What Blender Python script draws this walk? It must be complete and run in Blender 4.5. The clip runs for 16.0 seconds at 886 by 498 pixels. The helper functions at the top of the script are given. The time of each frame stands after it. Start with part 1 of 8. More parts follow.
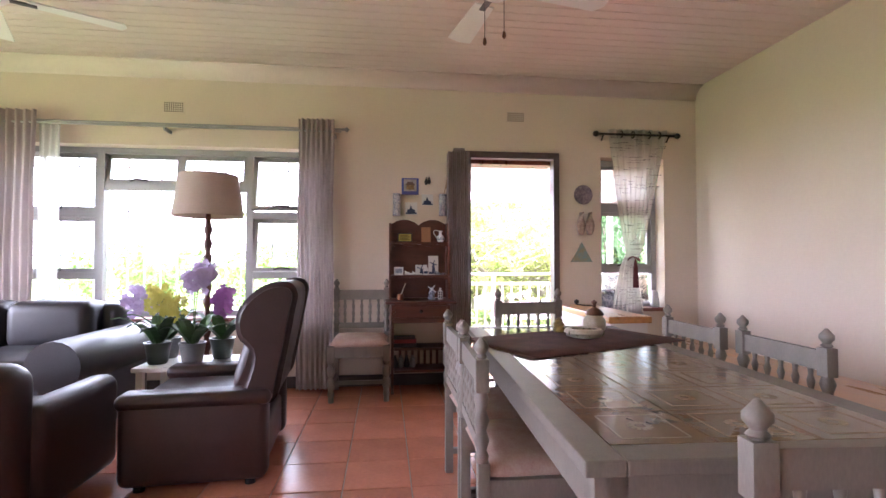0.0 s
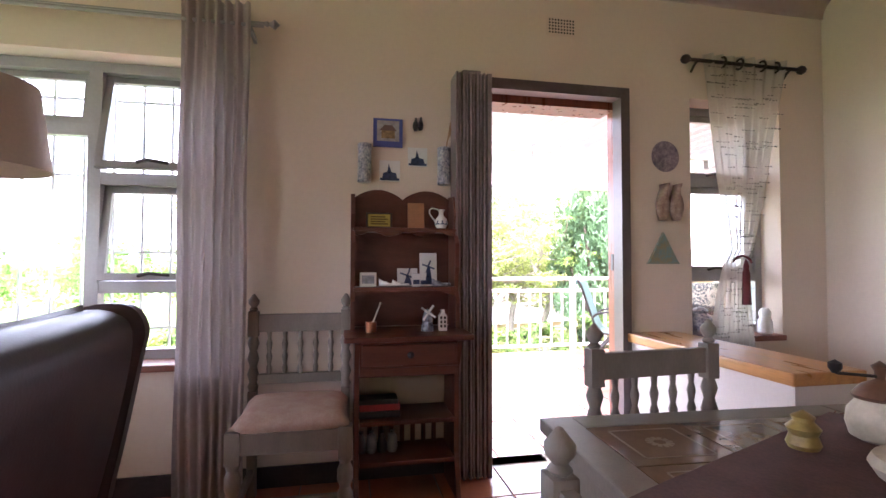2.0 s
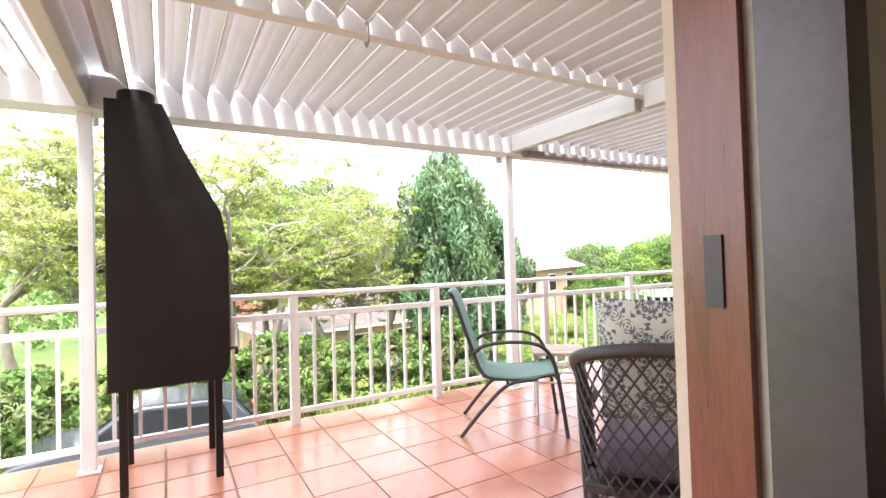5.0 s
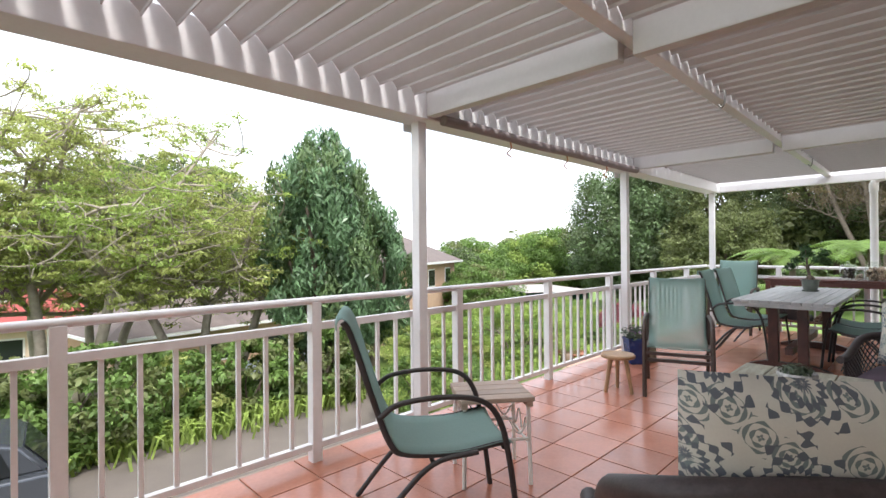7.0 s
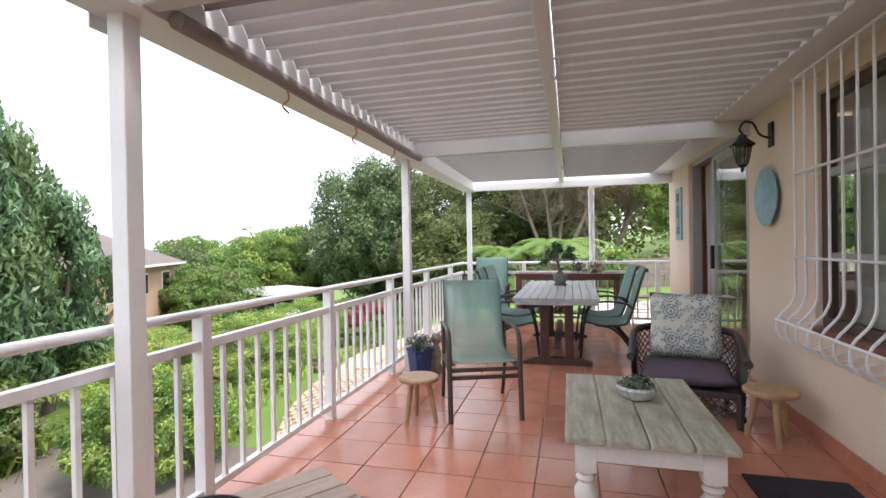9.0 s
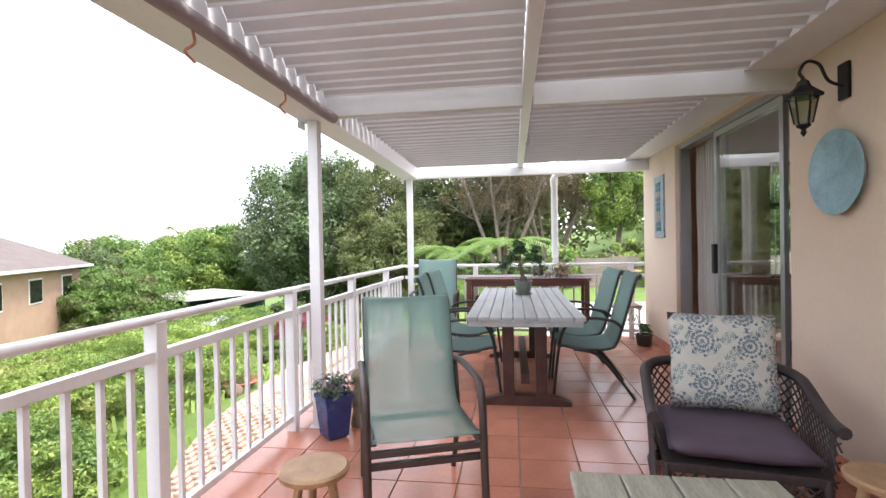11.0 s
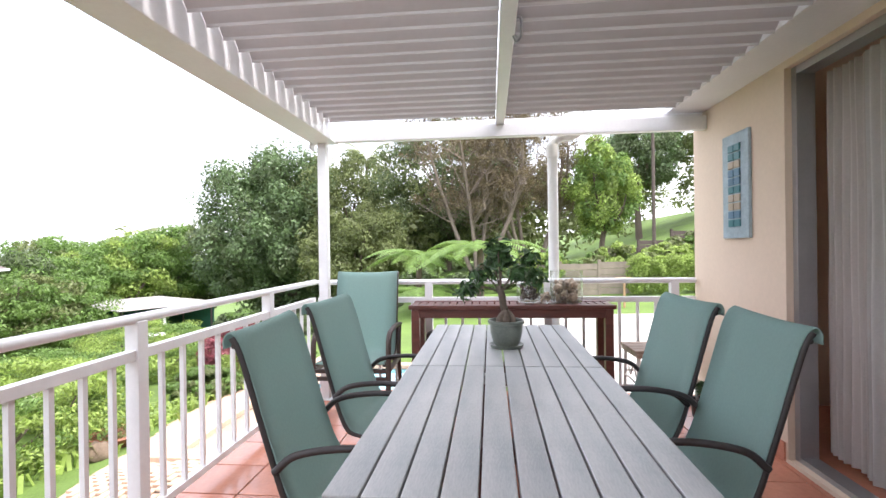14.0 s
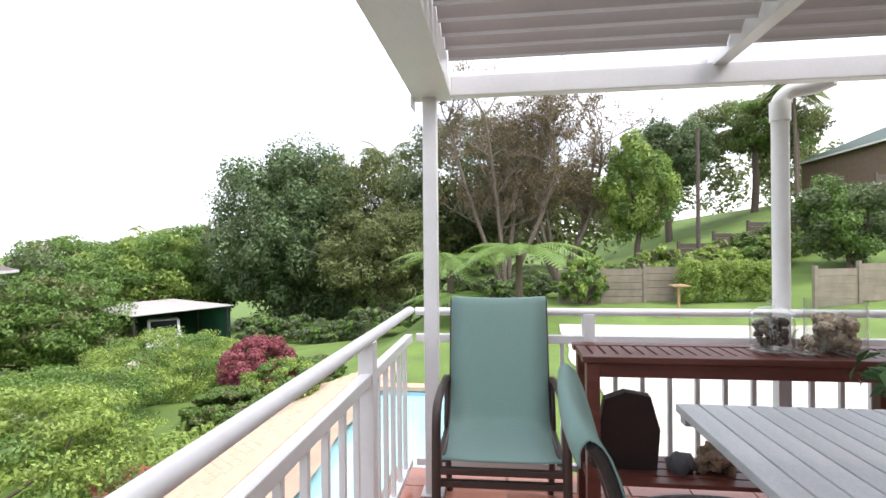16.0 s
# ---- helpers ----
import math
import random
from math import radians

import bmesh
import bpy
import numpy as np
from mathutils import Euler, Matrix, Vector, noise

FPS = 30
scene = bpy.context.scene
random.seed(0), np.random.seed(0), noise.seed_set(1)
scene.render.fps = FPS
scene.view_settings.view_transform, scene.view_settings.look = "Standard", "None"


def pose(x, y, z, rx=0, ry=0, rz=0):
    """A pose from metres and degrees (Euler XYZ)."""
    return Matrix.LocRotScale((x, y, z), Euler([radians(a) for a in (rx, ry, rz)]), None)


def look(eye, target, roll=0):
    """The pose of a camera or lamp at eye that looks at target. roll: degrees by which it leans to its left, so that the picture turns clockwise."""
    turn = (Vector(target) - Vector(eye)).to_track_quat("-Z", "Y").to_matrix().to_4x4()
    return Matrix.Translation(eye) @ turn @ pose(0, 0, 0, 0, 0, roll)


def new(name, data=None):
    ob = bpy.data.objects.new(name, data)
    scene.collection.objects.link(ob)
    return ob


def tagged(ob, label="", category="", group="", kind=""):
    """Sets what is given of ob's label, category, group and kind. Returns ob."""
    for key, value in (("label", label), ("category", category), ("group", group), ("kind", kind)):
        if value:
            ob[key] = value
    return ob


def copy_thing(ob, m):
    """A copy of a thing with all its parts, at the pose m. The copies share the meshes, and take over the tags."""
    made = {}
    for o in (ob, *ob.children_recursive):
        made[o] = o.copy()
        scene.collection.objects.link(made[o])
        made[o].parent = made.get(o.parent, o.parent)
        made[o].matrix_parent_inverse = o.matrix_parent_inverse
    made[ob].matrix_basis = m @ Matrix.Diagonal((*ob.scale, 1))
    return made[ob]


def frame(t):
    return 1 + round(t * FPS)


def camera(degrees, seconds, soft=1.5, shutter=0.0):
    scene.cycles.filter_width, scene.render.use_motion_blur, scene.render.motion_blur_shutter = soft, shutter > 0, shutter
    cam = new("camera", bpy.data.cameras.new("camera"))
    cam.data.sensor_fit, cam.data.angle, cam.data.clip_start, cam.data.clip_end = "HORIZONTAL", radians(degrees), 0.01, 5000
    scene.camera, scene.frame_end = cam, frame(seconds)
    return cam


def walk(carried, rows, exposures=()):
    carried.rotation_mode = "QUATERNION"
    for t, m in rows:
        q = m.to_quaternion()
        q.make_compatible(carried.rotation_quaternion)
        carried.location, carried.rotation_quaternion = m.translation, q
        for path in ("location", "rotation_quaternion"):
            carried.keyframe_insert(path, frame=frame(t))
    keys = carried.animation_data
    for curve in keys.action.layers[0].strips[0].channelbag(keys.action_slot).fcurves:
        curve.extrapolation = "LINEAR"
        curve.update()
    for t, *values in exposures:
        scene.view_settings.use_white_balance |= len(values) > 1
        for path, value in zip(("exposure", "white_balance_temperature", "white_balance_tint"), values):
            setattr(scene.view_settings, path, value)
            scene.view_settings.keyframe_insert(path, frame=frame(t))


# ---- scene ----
cam = camera(85.1, 16.0)
EXPOSURES = [(0.0, 4.5, 5850, 29), (2.0, 4.15, 5850, 28), (3.0, 3.7, 6000, 21), (4.2, 3.45, 6250, 13), (6.3, 1.45, 6350, 12), (9.5, 1.6, 6350, 14), (12.0, 1.9, 6300, 16), (14.5, 1.8, 6300, 16), (15.5, 1.3, 6350, 14), (16.0, 1.25, 6350, 14)]
PATH = [
    (0, (-0.214, -0.374, 1.095), (0.022, 1.611, 1.151), 0.0),
    (0.5, (-0.196, 0.043, 1.097), (0.038, 2.028, 1.149), -0.0),
    (1, (-0.191, 0.509, 1.078), (0.06, 2.493, 1.129), 0.0),
    (1.5, (-0.221, 0.98, 1.074), (0.075, 2.957, 1.136), 0.1),
    (2, (-0.212, 1.467, 1.099), (0.186, 3.426, 1.16), 0.1),
    (2.5, (-0.18, 1.931, 1.123), (0.328, 3.864, 1.188), -0.1),
    (3, (-0.077, 2.373, 1.141), (0.578, 4.261, 1.204), -0.4),
    (3.5, (0.071, 2.757, 1.153), (0.857, 4.595, 1.207), -0.6),
    (4, (0.277, 3.139, 1.136), (1.17, 4.926, 1.208), -0.2),
    (4.2, (0.37, 3.256, 1.153), (1.293, 5.03, 1.214), -0.7),
    (6.3, (1.138, 4.552, 1.105), (2.267, 6.203, 1.139), -0.7),
    (6.5, (1.176, 4.652, 1.115), (2.345, 6.275, 1.138), -0.6),
    (7, (1.289, 4.865, 1.202), (2.697, 6.286, 1.207), -0.5),
    (8, (1.563, 5.369, 1.202), (3.362, 6.242, 1.196), -0.8),
    (8.5, (1.77, 5.608, 1.215), (3.654, 6.279, 1.207), -0.8),
    (9, (2.084, 5.767, 1.214), (4.019, 6.273, 1.198), -1.0),
    (9.5, (2.403, 5.877, 1.213), (4.36, 6.285, 1.196), -0.9),
    (12, (4.278, 5.994, 1.169), (6.26, 6.255, 1.157), -1.1),
    (12.5, (4.677, 5.981, 1.126), (6.662, 6.227, 1.126), -0.9),
    (13.2, (5.299, 5.927, 1.131), (7.289, 6.132, 1.13), -0.9),
    (14, (5.976, 5.963, 1.197), (7.967, 6.158, 1.19), -0.8),
    (14.5, (6.403, 6.07, 1.24), (8.393, 6.271, 1.234), -0.7),
    (15, (6.834, 6.345, 1.265), (8.821, 6.57, 1.26), -0.5),
    (15.5, (7.139, 6.648, 1.261), (9.125, 6.886, 1.265), -0.1),
    (16, (7.334, 6.988, 1.265), (9.319, 7.226, 1.264), -0.5),
]
walk(cam, [(t, look(*p)) for t, *p in PATH], EXPOSURES)
# ==== body ====
# ---- sky and sun ----
SUN_ELEV, SUN_AZ = 58.0, 200.0
world = bpy.data.worlds.new("sky")
scene.world = world
world.use_nodes = True
wn, wl = world.node_tree.nodes, world.node_tree.links
wn.clear()
w_out = wn.new("ShaderNodeOutputWorld")
w_bg = wn.new("ShaderNodeBackground")
w_sky = wn.new("ShaderNodeTexSky")
w_sky.sky_type = "NISHITA"
w_sky.sun_disc = False
w_sky.sun_elevation = radians(SUN_ELEV)
w_sky.sun_rotation = radians(SUN_AZ)
w_sky.dust_density = 2.5
w_tc = wn.new("ShaderNodeTexCoord")
w_map = wn.new("ShaderNodeMapping")
w_map.inputs["Scale"].default_value = (1.0, 1.0, 3.2)
w_noise = wn.new("ShaderNodeTexNoise")
w_noise.inputs["Scale"].default_value = 2.2
w_noise.inputs["Detail"].default_value = 7.0
w_noise.inputs["Roughness"].default_value = 0.62
w_ramp = wn.new("ShaderNodeValToRGB")
w_ramp.color_ramp.elements[0].position = 0.36
w_ramp.color_ramp.elements[0].color = (0.42, 0.42, 0.42, 1)
w_ramp.color_ramp.elements[1].position = 0.60
w_ramp.color_ramp.elements[1].color = (1, 1, 1, 1)
w_mix = wn.new("ShaderNodeMix")
w_mix.data_type = "RGBA"
w_mix.inputs[7].default_value = (10.6, 10.9, 11.4, 1)
wl.new(w_tc.outputs["Generated"], w_map.inputs["Vector"])
wl.new(w_map.outputs["Vector"], w_noise.inputs["Vector"])
wl.new(w_noise.outputs["Fac"], w_ramp.inputs["Fac"])
wl.new(w_ramp.outputs["Color"], w_mix.inputs[0])
wl.new(w_sky.outputs["Color"], w_mix.inputs[6])
wl.new(w_mix.outputs[2], w_bg.inputs["Color"])
w_bg.inputs["Strength"].default_value = 0.1
wl.new(w_bg.outputs["Background"], w_out.inputs["Surface"])
sun_data = bpy.data.lights.new("sun", "SUN")
sun_data.energy, sun_data.angle, sun_data.color = 1.5, radians(12), (1.0, 0.95, 0.87)
sun = new("sun", sun_data)
# the sky's sun rotation runs clockwise from +y
_a = radians(SUN_AZ)
_e = radians(SUN_ELEV)
sun_dir = Vector((math.sin(_a) * math.cos(_e), math.cos(_a) * math.cos(_e), math.sin(_e)))
sun.matrix_world = look(sun_dir * 50, (0, 0, 0))

# ---- materials ----
MATS = {}


def mat(name, col, rough=0.6, metal=0.0, var=0.12, scale=6.0, fine=60.0, bump=0.15, stretch=(1, 1, 1), spec=0.5,
        col2=None, rand=0.0, island=0.0, coat=0.0, trans=0.0, dist=0.004):
    """A painted or natural surface: base colour, large stains, fine grain, relief."""
    if name in MATS:
        return MATS[name]
    m = bpy.data.materials.new(name)
    m.use_nodes = True
    n, l = m.node_tree.nodes, m.node_tree.links
    b = n["Principled BSDF"]
    b.inputs["Roughness"].default_value = rough
    b.inputs["Metallic"].default_value = metal
    b.inputs["Specular IOR Level"].default_value = spec
    if coat:
        b.inputs["Coat Weight"].default_value = coat
        b.inputs["Coat Roughness"].default_value = 0.12
    if trans:
        b.inputs["Subsurface Weight"].default_value = 0.0
    tc = n.new("ShaderNodeTexCoord")
    mp = n.new("ShaderNodeMapping")
    mp.inputs["Scale"].default_value = stretch
    l.new(tc.outputs["Object"], mp.inputs["Vector"])
    big = n.new("ShaderNodeTexNoise")
    big.inputs["Scale"].default_value = scale
    big.inputs["Detail"].default_value = 4
    small = n.new("ShaderNodeTexNoise")
    small.inputs["Scale"].default_value = fine
    small.inputs["Detail"].default_value = 3
    for q in (big, small):
        l.new(mp.outputs["Vector"], q.inputs["Vector"])
    ramp = n.new("ShaderNodeValToRGB")
    c2 = col2 or tuple(c * (1 - 2.2 * var) for c in col)
    ramp.color_ramp.elements[0].position, ramp.color_ramp.elements[1].position = 0.3, 0.68
    ramp.color_ramp.elements[0].color = (*c2, 1)
    ramp.color_ramp.elements[1].color = (*col, 1)
    add = n.new("ShaderNodeMath")
    add.operation = "MULTIPLY_ADD"
    add.inputs[1].default_value = 0.35
    l.new(small.outputs["Fac"], add.inputs[0])
    sc = n.new("ShaderNodeMath")
    sc.operation = "MULTIPLY"
    sc.inputs[1].default_value = 0.65
    l.new(big.outputs["Fac"], sc.inputs[0])
    l.new(sc.outputs[0], add.inputs[2])
    l.new(add.outputs[0], ramp.inputs["Fac"])
    last = ramp.outputs["Color"]
    if rand or island:
        hsv = n.new("ShaderNodeHueSaturation")
        if rand:
            src = n.new("ShaderNodeObjectInfo").outputs["Random"]
        else:
            src = n.new("ShaderNodeNewGeometry").outputs["Random Per Island"]
        rr = n.new("ShaderNodeMapRange")
        k = rand or island
        rr.inputs["To Min"].default_value, rr.inputs["To Max"].default_value = 1 - k, 1 + k
        l.new(src, rr.inputs["Value"])
        l.new(rr.outputs["Result"], hsv.inputs["Value"])
        l.new(last, hsv.inputs["Color"])
        last = hsv.outputs["Color"]
    l.new(last, b.inputs["Base Color"])
    if bump:
        bp = n.new("ShaderNodeBump")
        bp.inputs["Strength"].default_value = bump
        bp.inputs["Distance"].default_value = dist
        l.new(add.outputs[0], bp.inputs["Height"])
        l.new(bp.outputs["Normal"], b.inputs["Normal"])
    rm = n.new("ShaderNodeMapRange")
    rm.inputs["To Min"].default_value, rm.inputs["To Max"].default_value = max(rough - 0.1, 0.02), min(rough + 0.1, 1)
    l.new(big.outputs["Fac"], rm.inputs["Value"])
    l.new(rm.outputs["Result"], b.inputs["Roughness"])
    MATS[name] = m
    return m


def glass_mat(name, tint=(0.95, 0.97, 0.96), rough=0.0, see=0.9):
    """Thin pane: mostly clear, with a mirror reflection that grows towards grazing view."""
    if name in MATS:
        return MATS[name]
    m = bpy.data.materials.new(name)
    m.use_nodes = True
    n, l = m.node_tree.nodes, m.node_tree.links
    n.remove(n["Principled BSDF"])
    out = n["Material Output"]
    tr = n.new("ShaderNodeBsdfTransparent")
    tr.inputs["Color"].default_value = (*tint, 1)
    gl = n.new("ShaderNodeBsdfGlossy")
    gl.inputs["Roughness"].default_value = rough
    lw = n.new("ShaderNodeLayerWeight")
    lw.inputs["Blend"].default_value = 0.5
    pw = n.new("ShaderNodeMath")
    pw.operation = "POWER"
    pw.inputs[1].default_value = 4.0
    l.new(lw.outputs["Facing"], pw.inputs[0])
    fr = n.new("ShaderNodeMath")
    fr.operation = "MULTIPLY_ADD"
    fr.inputs[1].default_value = 0.9
    fr.inputs[2].default_value = 0.035
    l.new(pw.outputs[0], fr.inputs[0])
    mx = n.new("ShaderNodeMixShader")
    l.new(fr.outputs[0], mx.inputs["Fac"])
    l.new(tr.outputs[0], mx.inputs[1])
    l.new(gl.outputs[0], mx.inputs[2])
    l.new(mx.outputs[0], out.inputs["Surface"])
    MATS[name] = m
    return m


def cloth_mat(name, col, trans=0.35, rough=0.9, see=0.0):
    """Cloth that lets some light through; see: share of open weave."""
    if name in MATS:
        return MATS[name]
    m = bpy.data.materials.new(name)
    m.use_nodes = True
    n, l = m.node_tree.nodes, m.node_tree.links
    b = n["Principled BSDF"]
    out = n["Material Output"]
    b.inputs["Roughness"].default_value = rough
    tc = n.new("ShaderNodeTexCoord")
    ns = n.new("ShaderNodeTexNoise")
    ns.inputs["Scale"].default_value = 90
    l.new(tc.outputs["Object"], ns.inputs["Vector"])
    rp = n.new("ShaderNodeValToRGB")
    rp.color_ramp.elements[0].color = (*[c * 0.86 for c in col], 1)
    rp.color_ramp.elements[1].color = (*col, 1)
    l.new(ns.outputs["Fac"], rp.inputs["Fac"])
    l.new(rp.outputs["Color"], b.inputs["Base Color"])
    tl = n.new("ShaderNodeBsdfTranslucent")
    l.new(rp.outputs["Color"], tl.inputs["Color"])
    mx = n.new("ShaderNodeMixShader")
    mx.inputs["Fac"].default_value = trans
    l.new(b.outputs[0], mx.inputs[1])
    l.new(tl.outputs[0], mx.inputs[2])
    last = mx.outputs[0]
    if see:
        tp = n.new("ShaderNodeBsdfTransparent")
        m2 = n.new("ShaderNodeMixShader")
        m2.inputs["Fac"].default_value = see
        l.new(last, m2.inputs[1])
        l.new(tp.outputs[0], m2.inputs[2])
        last = m2.outputs[0]
    l.new(last, out.inputs["Surface"])
    MATS[name] = m
    return m


WALL_IN = mat("interior_plaster", (0.67, 0.575, 0.475), 0.85, var=0.04, scale=1.3, fine=45, bump=0.1)
WALL_OUT = mat("peach_plaster", (0.70, 0.56, 0.44), 0.85, var=0.05, scale=1.1, fine=40, bump=0.15)
CEIL = mat("ceiling_board", (0.72, 0.62, 0.58), 0.8, var=0.05, scale=1.5, fine=30, bump=0.05)
TILE = mat("terracotta_tile", (0.55, 0.225, 0.145), 0.22, var=0.12, scale=3.5, fine=40, bump=0.05, rand=0.14)
TILE_ST = mat("terracotta_tile_far", (0.55, 0.225, 0.145), 0.22, var=0.12, scale=3.5, fine=40, bump=0.05, island=0.14)
GROUT = mat("grout", (0.36, 0.27, 0.21), 0.9, var=0.15, scale=5, fine=90)
WHITE = mat("white_paint", (0.78, 0.77, 0.76), 0.45, var=0.05, scale=4, fine=40, bump=0.05)
ALU = mat("white_painted_metal", (0.77, 0.76, 0.77), 0.35, var=0.05, scale=3, fine=50, bump=0.04)
FRAME_GREY = mat("grey_window_metal", (0.36, 0.36, 0.36), 0.4, metal=0.5, var=0.08, scale=5, bump=0.05)
GATE_METAL = mat("brown_gate_metal", (0.27, 0.22, 0.225), 0.45, metal=0.2, var=0.2, scale=6, bump=0.08)
DARK_METAL = mat("dark_gate_metal", (0.075, 0.062, 0.062), 0.42, metal=0.4, var=0.2, scale=6, bump=0.08)
WOOD_FRAME = mat("varnished_door_frame", (0.30, 0.085, 0.045), 0.3, var=0.25, scale=4, fine=50, stretch=(6, 6, 0.6))
PINE = mat("golden_pine", (0.52, 0.25, 0.075), 0.3, var=0.2, scale=3, fine=30, stretch=(8, 0.8, 8))
GLASS = glass_mat("window_glass")


# ---- mesh helpers ----
def finish(bm, smooth=False):
    bmesh.ops.recalc_face_normals(bm, faces=bm.faces)
    if smooth:
        for f in bm.faces:
            f.smooth = True
    return bm


def part(name, bm, material, parent=None, label="", m=None, smooth=None):
    """One mesh object from a bmesh, under a thing or a part."""
    me = bpy.data.meshes.new(name)
    bm.normal_update()
    bm.to_mesh(me)
    bm.free()
    me.materials.append(material)
    if smooth:
        me.polygons.foreach_set("use_smooth", [True] * len(me.polygons))
        if smooth is not True:
            me.set_sharp_from_angle(angle=radians(smooth))
    ob = new(name, me)
    if m is not None:
        ob.matrix_basis = m
    if parent is not None:
        ob.parent = parent
    if label:
        ob["label"] = label
    return ob


def again(name, src, parent, m):
    """Another object on the mesh of src."""
    ob = new(name, src.data)
    ob.matrix_basis = m
    ob.parent = parent
    return ob


def thing(name, label, category, m=None, group="", kind=""):
    ob = new(name)
    if m is not None:
        ob.matrix_basis = m
    return tagged(ob, label, category, group, kind)


def box(x0, x1, y0, y1, z0, z1, bev=0.0, bm=None, m=None):
    bm = bm or bmesh.new()
    r = bmesh.ops.create_cube(bm, size=1.0)
    vs = r["verts"]
    for v in vs:
        v.co = Vector(((x0 + x1) / 2 + v.co.x * (x1 - x0), (y0 + y1) / 2 + v.co.y * (y1 - y0), (z0 + z1) / 2 + v.co.z * (z1 - z0)))
    if bev:
        es = list({e for v in vs for e in v.link_edges})
        r2 = bmesh.ops.bevel(bm, geom=es, offset=bev, segments=2, affect="EDGES", clamp_overlap=True, profile=0.6)
        vs = list({v for v in vs if v.is_valid} | {v for v in r2["verts"] if v.is_valid})
    if m is not None:
        bmesh.ops.transform(bm, matrix=m, verts=[v for v in vs if v.is_valid])
    return bm


def tube(pts, r, seg=8, bm=None, closed=False, flat=1.0):
    """A bar of round section along points; r is one radius or one per point."""
    bm = bm or bmesh.new()
    pts = [Vector(p) for p in pts]
    n = len(pts)
    rs = r if isinstance(r, (list, tuple)) else [r] * n
    rings = []
    side0 = None
    for i, p in enumerate(pts):
        if closed:
            d = pts[(i + 1) % n] - pts[i - 1]
        else:
            d = pts[min(i + 1, n - 1)] - pts[max(i - 1, 0)]
        d.normalize()
        if side0 is None:
            ref = Vector((0, 0, 1)) if abs(d.z) < 0.9 else Vector((1, 0, 0))
            side = d.cross(ref).normalized()
        else:
            side = (side0 - d * side0.dot(d))
            side = side.normalized() if side.length > 1e-6 else d.orthogonal().normalized()
        side0 = side
        up = side.cross(d).normalized()
        rings.append([bm.verts.new(p + (side * math.cos(2 * math.pi * k / seg) + up * flat * math.sin(2 * math.pi * k / seg)) * rs[i]) for k in range(seg)])
    m2 = n if closed else n - 1
    for i in range(m2):
        a, b = rings[i], rings[(i + 1) % n]
        for k in range(seg):
            bm.faces.new((a[k], a[(k + 1) % seg], b[(k + 1) % seg], b[k]))
    if not closed:
        bm.faces.new(rings[0][::-1])
        bm.faces.new(rings[-1])
    return bm


def lathe(profile, seg=16, bm=None, at=(0, 0, 0), axis=None):
    """A turned piece: (radius, height) pairs from bottom to top."""
    bm = bm or bmesh.new()
    c = Vector(at)
    rings = []
    for r, z in profile:
        r = max(r, 0.0004)
        rings.append([bm.verts.new(c + Vector((r * math.cos(2 * math.pi * k / seg), r * math.sin(2 * math.pi * k / seg), z))) for k in range(seg)])
    for a, b in zip(rings, rings[1:]):
        for k in range(seg):
            bm.faces.new((a[k], a[(k + 1) % seg], b[(k + 1) % seg], b[k]))
    bm.faces.new(rings[0][::-1])
    bm.faces.new(rings[-1])
    return bm


def curve_pts(ctrl, n=8):
    """A smooth line through control points."""
    c = [Vector(p) for p in ctrl]
    c = [2 * c[0] - c[1]] + c + [2 * c[-1] - c[-2]]
    out = []
    for i in range(1, len(c) - 2):
        for k in range(n):
            t = k / n
            a, b, d, e = c[i - 1], c[i], c[i + 1], c[i + 2]
            out.append(0.5 * ((2 * b) + (d - a) * t + (2 * a - 5 * b + 4 * d - e) * t * t + (3 * b - a - 3 * d + e) * t ** 3))
    out.append(c[-2])
    return out


def slab(outline, depth, bm=None, m=None):
    """A flat plate: outline in (x, z), thickness along +y."""
    bm = bm or bmesh.new()
    a = [bm.verts.new((x, 0, z)) for x, z in outline]
    b = [bm.verts.new((x, depth, z)) for x, z in outline]
    n = len(outline)
    bm.faces.new(a)
    bm.faces.new(b[::-1])
    for i in range(n):
        bm.faces.new((a[i], b[i], b[(i + 1) % n], a[(i + 1) % n]))
    bmesh.ops.recalc_face_normals(bm, faces=bm.faces)
    if m is not None:
        bmesh.ops.transform(bm, matrix=m, verts=a + b)
    return bm


def sheet(rows, thick=0.0, bm=None):
    """A curved sheet through rows of points, given a thickness."""
    bm = bm or bmesh.new()
    g = [[bm.verts.new(p) for p in r] for r in rows]
    fs = []
    for a, b in zip(g, g[1:]):
        for i in range(len(a) - 1):
            fs.append(bm.faces.new((a[i], a[i + 1], b[i + 1], b[i])))
    if thick:
        bmesh.ops.recalc_face_normals(bm, faces=fs)
        bmesh.ops.solidify(bm, geom=fs, thickness=thick)
    return bm


